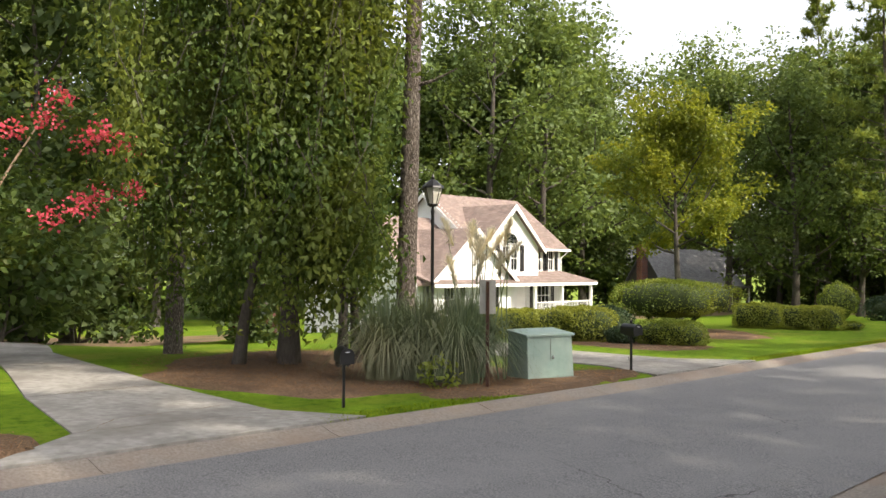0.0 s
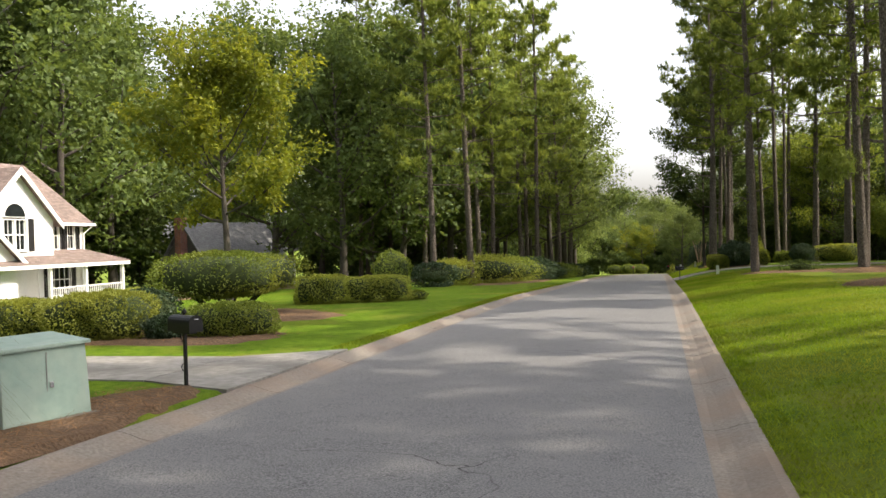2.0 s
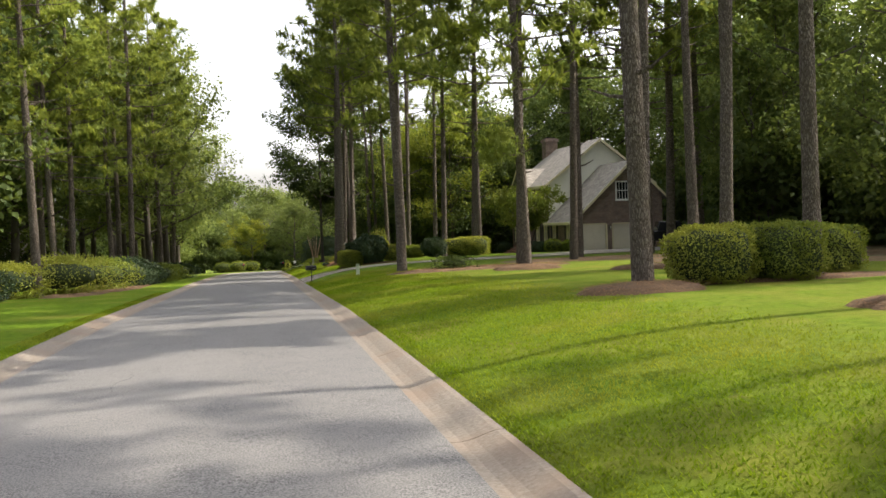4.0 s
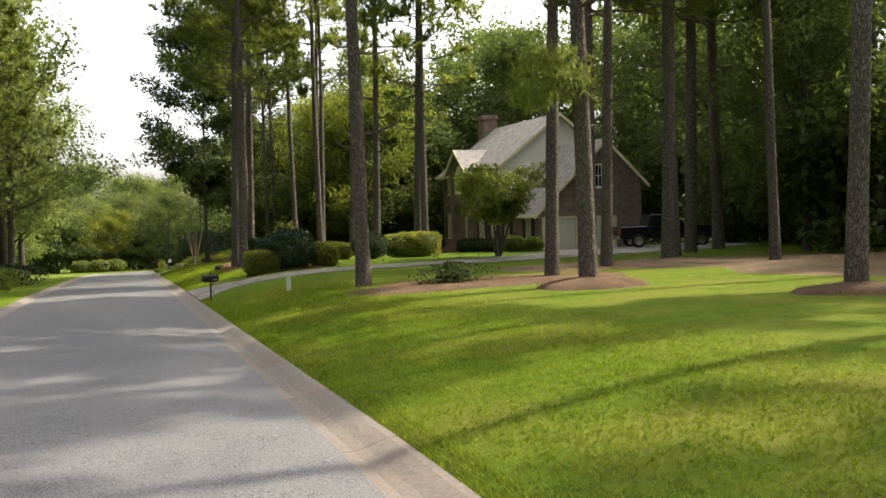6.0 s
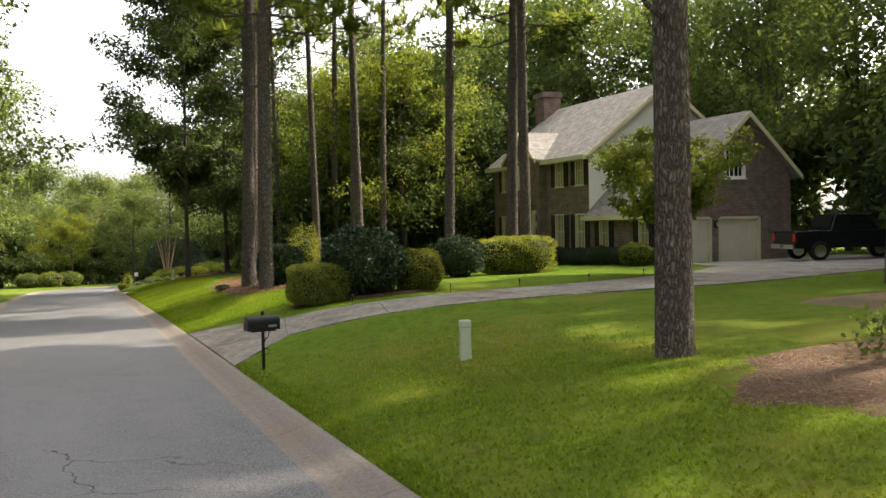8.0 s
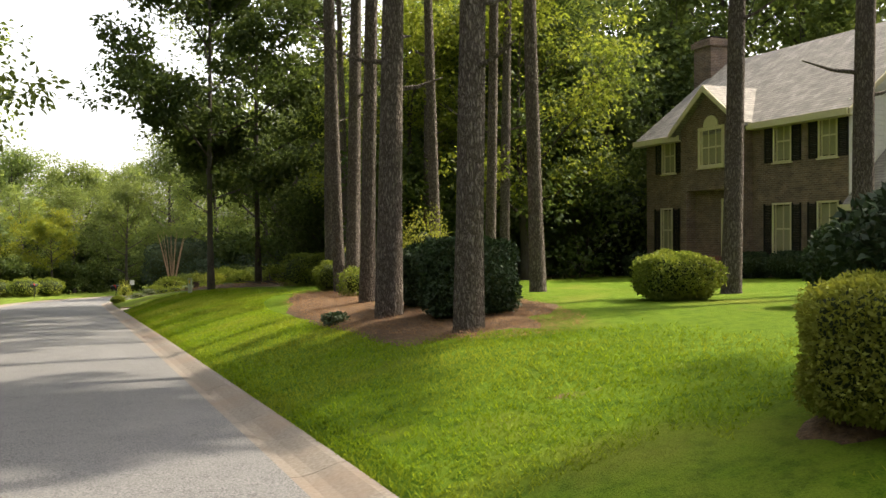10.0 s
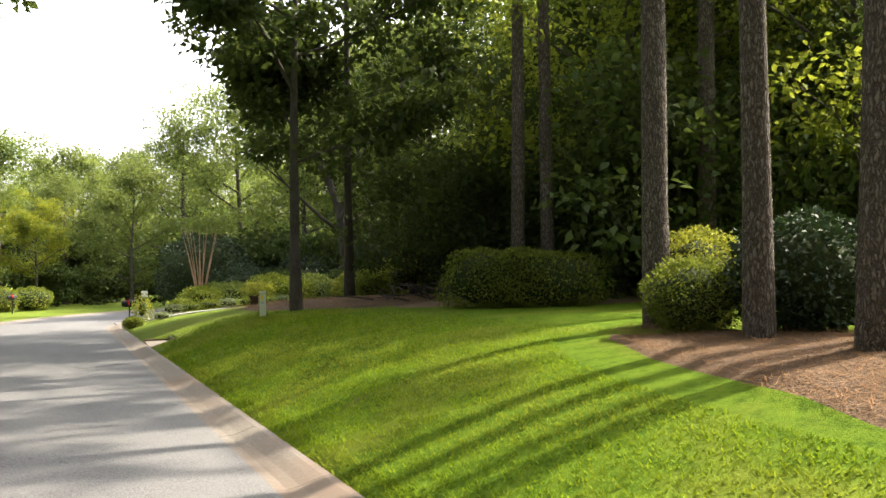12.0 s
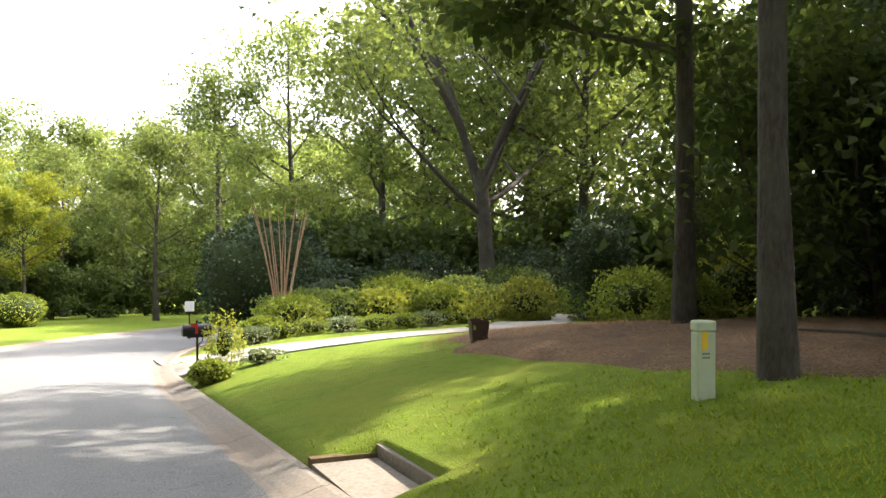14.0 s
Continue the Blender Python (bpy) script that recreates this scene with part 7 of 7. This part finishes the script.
def path_light(x, y):
    root = thing("path_light", at(x, y, 0.7), "small black path light beside the driveway", "garden light", "lights along the driveway")
    part("stake", Build().tube([(0, 0, -0.1), (0, 0, 0.2)], [0.012] * 2, 6), BLACK, root)
    part("head", Build().lathe([(0.02, 0.2), (0.03, 0.22), (0.025, 0.28), (0.045, 0.29), (0.01, 0.32)], 8), BLACK, root)


for x, y in ((0.7, 69.75), (3.3, 69.95), (5.4, 70.3), (8.0, 71.1), (10.6, 72.2)):
    path_light(x, y)

# storm drain
drain = thing("storm_drain", Matrix.Identity(4), "concrete storm drain inlet sunk in the lawn", "drain")
dz = level(111.0)
part("floor_slab", Build().box(-2.79, -2.12, 110.3, 111.9, dz - 0.2, dz + 0.075), CONCRETE, drain)
part("back_wall", Build().box(-2.1, -1.96, 110.2, 112.0, dz - 0.2, dz + 0.2), CONCRETE, drain, bevel=0.01)
part("end_wall", Build().box(-2.79, -2.1, 111.92, 112.04, dz - 0.2, dz + 0.12), DUFF, drain)

# flower pot
pot = thing("flower_pot", at(1.4, 116.7), "dark square flower pot with a small plant", "pot")
part("pot", Build().lathe([(0.17, -0.02), (0.22, 0.38), (0.25, 0.38), (0.25, 0.43), (0.2, 0.43), (0.18, 0.36)], 4, pose(0, 0, 0, 0, 0, 30)), TERRA, pot, bevel=0.01)
nr_ = np.random.default_rng(4)
plant_part = part("plant", leaf_mesh("plant", nr_.normal(size=(260, 3)) * [0.16, 0.16, 0.14] + [0, 0, 0.62], nr_.normal(size=(260, 3)) + [0, 0, 0.5], 0.1, LEAF_GOLD, nr_, 0.45), None, pot)
plant_part["kind"] = "stuff"

# brush heap at the dark wood's edge
heap = thing("brush_heap", at(5.2, 109.0), "heap of fallen grey branches at the wood's edge", "branches")
rg = random.Random(31)
for k in range(46):
    a, r = rg.uniform(0, 6.28), rg.uniform(0, 1.9)
    p = Vector((r * math.cos(a), r * math.sin(a), rg.uniform(0.0, 0.4)))
    q = p + Vector((rg.uniform(-1.2, 1.2), rg.uniform(-1.2, 1.2), rg.uniform(-0.1, 0.35)))
    part("branch", Build().tube([p, p.lerp(q, 0.5) + Vector((0, 0, rg.uniform(0, 0.15))), q], [0.035, 0.025, 0.01], 5), BARK, heap)


def far_sign(x, y):
    root = thing("road_sign", at(x, y, 0.62, 10), "small white road sign on a thin post", "sign")
    part("post", Build().box(-0.03, 0.03, -0.03, 0.03, -0.3, 2.1), BLACK, root)
    part("plate", Build().box(-0.26, 0.26, -0.05, -0.032, 1.55, 2.1), WHITE, root, "white plate")
    return root


far_sign(-0.8, 134.5)


# ---- vehicles ----
def vehicle(x, y, turn, paint, label, pickup=False, long=4.7, high=1.45):
    root = thing("pickup_truck" if pickup else "car", at(x, y, 1.0, turn), label, "truck" if pickup else "car")
    L, w = long / 2, 0.95
    lo, belt = (0.5, 1.12) if pickup else (0.32, 0.88)
    if pickup:
        prof = [(-L, lo), (L - 0.05, lo), (L, lo + 0.25), (L, belt - 0.05), (L - 0.2, belt + 0.05), (0.85, belt + 0.12), (-L, belt + 0.08)]
        cabp = [(1.0, belt + 0.1), (0.35, high), (-1.05, high), (-1.25, belt + 0.08)]
    else:
        prof = [(-L, lo), (L, lo), (L, belt - 0.22), (L - 0.25, belt - 0.1), (0.9, belt), (-L + 0.2, belt), (-L, belt - 0.12)]
        cabp = [(0.95, belt - 0.01), (0.25, high), (-1.0, high), (-1.75, belt - 0.01)]
    body = part("body", Build().prism(prof, 2 * w, Matrix.Translation((0, -w, 0))), paint, root, bevel=0.06)
    cab = part("cab", Build().prism(cabp, 2 * w - 0.24, Matrix.Translation((0, -w + 0.12, 0))), paint, root, bevel=0.05)
    for s in (-1, 1):
        c = [(k * 0.86 - 0.02, belt + 0.13 + (z - belt - 0.1) * 0.72) for k, z in cabp]
        part("side_window", Build().prism(c, 0.012, Matrix.Translation((0, s * (w - 0.118) - 0.006, 0))), GLASSY, cab)
    for k, (a, c) in enumerate(((cabp[0], cabp[1]), (cabp[3], cabp[2]))):
        a, c = Vector((a[0], 0, a[1])), Vector((c[0], 0, c[1]))
        nrm = Vector((1 if k == 0 else -1, 0, 0.35)) * 0.012
        p0, p1 = a.lerp(c, 0.18) + nrm, a.lerp(c, 0.88) + nrm
        part("screen", Build().add([p0 + Vector((0, -0.72, 0)), p0 + Vector((0, 0.72, 0)), p1 + Vector((0, 0.66, 0)), p1 + Vector((0, -0.66, 0))], [(0, 1, 2, 3)]), GLASSY, cab)
    r = 0.4 if pickup else 0.32
    for fx in (L - 0.95, -L + 1.05):
        for s in (-1, 1):
            m = pose(fx, s * (w - 0.1), r, 90, 0, 0)
            wheel = part("wheel", Build().lathe([(r * 0.7, -0.12), (r, -0.1), (r, 0.1), (r * 0.7, 0.12)], 20, m), RUBBER, root, "", True)
            part("rim", Build().lathe([(r * 0.66, -0.125), (r * 0.2, -0.1), (r * 0.2, 0.1), (r * 0.66, 0.125)], 12, m), CHROME, wheel)
    for s in (-1, 1):
        part("tail_light", Build().box(-L - 0.012, -L + 0.02, s * 0.82 - 0.09, s * 0.82 + 0.09, belt - 0.35, belt - 0.02), RED, root)
        part("headlight", Build().box(L - 0.02, L + 0.012, s * 0.75 - 0.14, s * 0.75 + 0.14, belt - 0.3, belt - 0.14), LAMPGLASS, root)
        part("mirror", Build().box(0.62, 0.72, s * (w + 0.02), s * (w + 0.17), belt + 0.12, belt + 0.28), paint, root, bevel=0.02)
    part("bumper", Build().box(-L - 0.1, -L - 0.015, -0.9, 0.9, lo - 0.02, lo + 0.18), CHROME if pickup else paint, root, bevel=0.02)
    part("plate_bar", Build().box(-L - 0.104, -L - 0.1, -0.15, 0.15, lo + 0.03, lo + 0.14), GREYBAR, root)
    return root


vehicle(24.4, 77.4, -15, TRUCKPAINT, "black pickup truck parked on the driveway", True, 5.7, 1.88)
vehicle(30.0, 68.5, 10, TRUCKPAINT, "dark pickup truck parked far back", True, 5.5, 1.85)
vehicle(-32.8, 25.2, 128, CARPAINT, "maroon car half hidden behind the weeping tree")


# ---- grass blades on the nearest lawns ----
def lawn(name, x0, x1, y0, y1, n, seed, label):
    nr = np.random.default_rng(seed)
    x, y = nr.uniform(x0, x1, n), nr.uniform(y0, y1, n)
    keep = np.ones(n, bool)
    for cx, cy, rx, ry in BEDS:
        keep &= ((x - cx) / rx) ** 2 + ((y - cy) / ry) ** 2 > 0.92
    keep &= ~((x > -2.9) & (y > 65.2) & (y < 72.3) & (x < -0.8)) & ~((x > -1.0) & (x < 10) & (y > 66.2) & (y < 70.0 + np.maximum(0, x - 4) * 0.2))
    keep &= ~((x < -1.9) & (y > 110.1) & (y < 112.1) & (x > -2.9)) & ~((x > -3) & (y > 119.3))
    keep &= ~((x < -9) & (((y > 4.6) & (y < 12.5) & (y > 4.6 + 0.25 * (-9.3 - x)) & (y < 9.4 + 0.2 * (-9.3 - x))) | ((y > 17) & (y < 22.8))))
    if x1 - x0 > 1.0:                                   # thin out towards the rim
        keep &= nr.uniform(size=n) < np.clip((x1 - x) / 2.4, 0, 1) * np.clip((y - y0) / 2.0, 0, 1) * np.clip((y1 - y) / 5.0, 0, 1)
    x, y = x[keep], y[keep]
    n = len(x)
    z = np.array([ground(i, j) for i, j in zip(x, y)])
    base = np.stack([x, y, z - 0.01], 1)
    a, h = nr.uniform(0, 6.28, n), nr.uniform(0.02, 0.05, n)
    tip = base + np.stack([np.cos(a) * h * 1.1, np.sin(a) * h * 1.1, h], 1)
    ob = new(name, blade_mesh(name, base, tip, np.zeros((n, 3)), nr.uniform(0.012, 0.024, n), BLADE, 1))
    return tagged(ob, label, "grass", kind="stuff")


lawn("lawn_edge_grass", -2.83, -2.5, 10.6, 108.0, 28000, 1, "ragged bright green grass edge along the kerb")
lawn("lawn_edge_grass", -9.75, -9.28, 2.0, 60.0, 22000, 2, "ragged green grass edge along the left kerb")

lawn("lawn_grass", -2.6, 2.6, 11.5, 64.5, 150000, 3, "mown summer grass on the roadside lawn")
lawn("lawn_grass", -2.6, 2.6, 70.2, 113.0, 130000, 4, "mown bright green grass on the sloping lawn")

# a low tuft of needles on one roadside pine
nr_ = np.random.default_rng(8)
tuft = thing("pine_sprig", Matrix.Translation((4.8, 52.7, 4.75)), "low drooping pine sprig hanging before a trunk", "branch")
part("twig", Build().tube([(0.9, 0.0, 0.3), (0.3, 0.1, 0.3), (-0.6, -0.2, -0.1)], [0.03, 0.025, 0.01], 6), BARK_PINE, tuft)
cs = np.clip(nr_.normal(size=(130, 3)), -1.6, 1.6) * np.array([0.62, 0.55, 0.36])
base_ = np.repeat(cs, 34, 0)
dir_ = nr_.normal(size=(len(base_), 3)) + np.array([0, 0, 0.1])
dir_ /= np.linalg.norm(dir_, axis=1)[:, None]
part("needle_tuft", blade_mesh("needle_tuft", base_, base_ + dir_ * nr_.uniform(0.2, 0.42, (len(base_), 1)), np.zeros_like(base_), np.full(len(base_), 0.032), NEEDLE, 1), None, tuft)["kind"] = "stuff"

# ---- the first plants of each kind were patterns: take them out ----
for proto in (*PINES, *OAKS, *FAR_OAKS, NEAR_OAK, SHRUB, SHRUB_NEAR):
    hide_proto(proto)
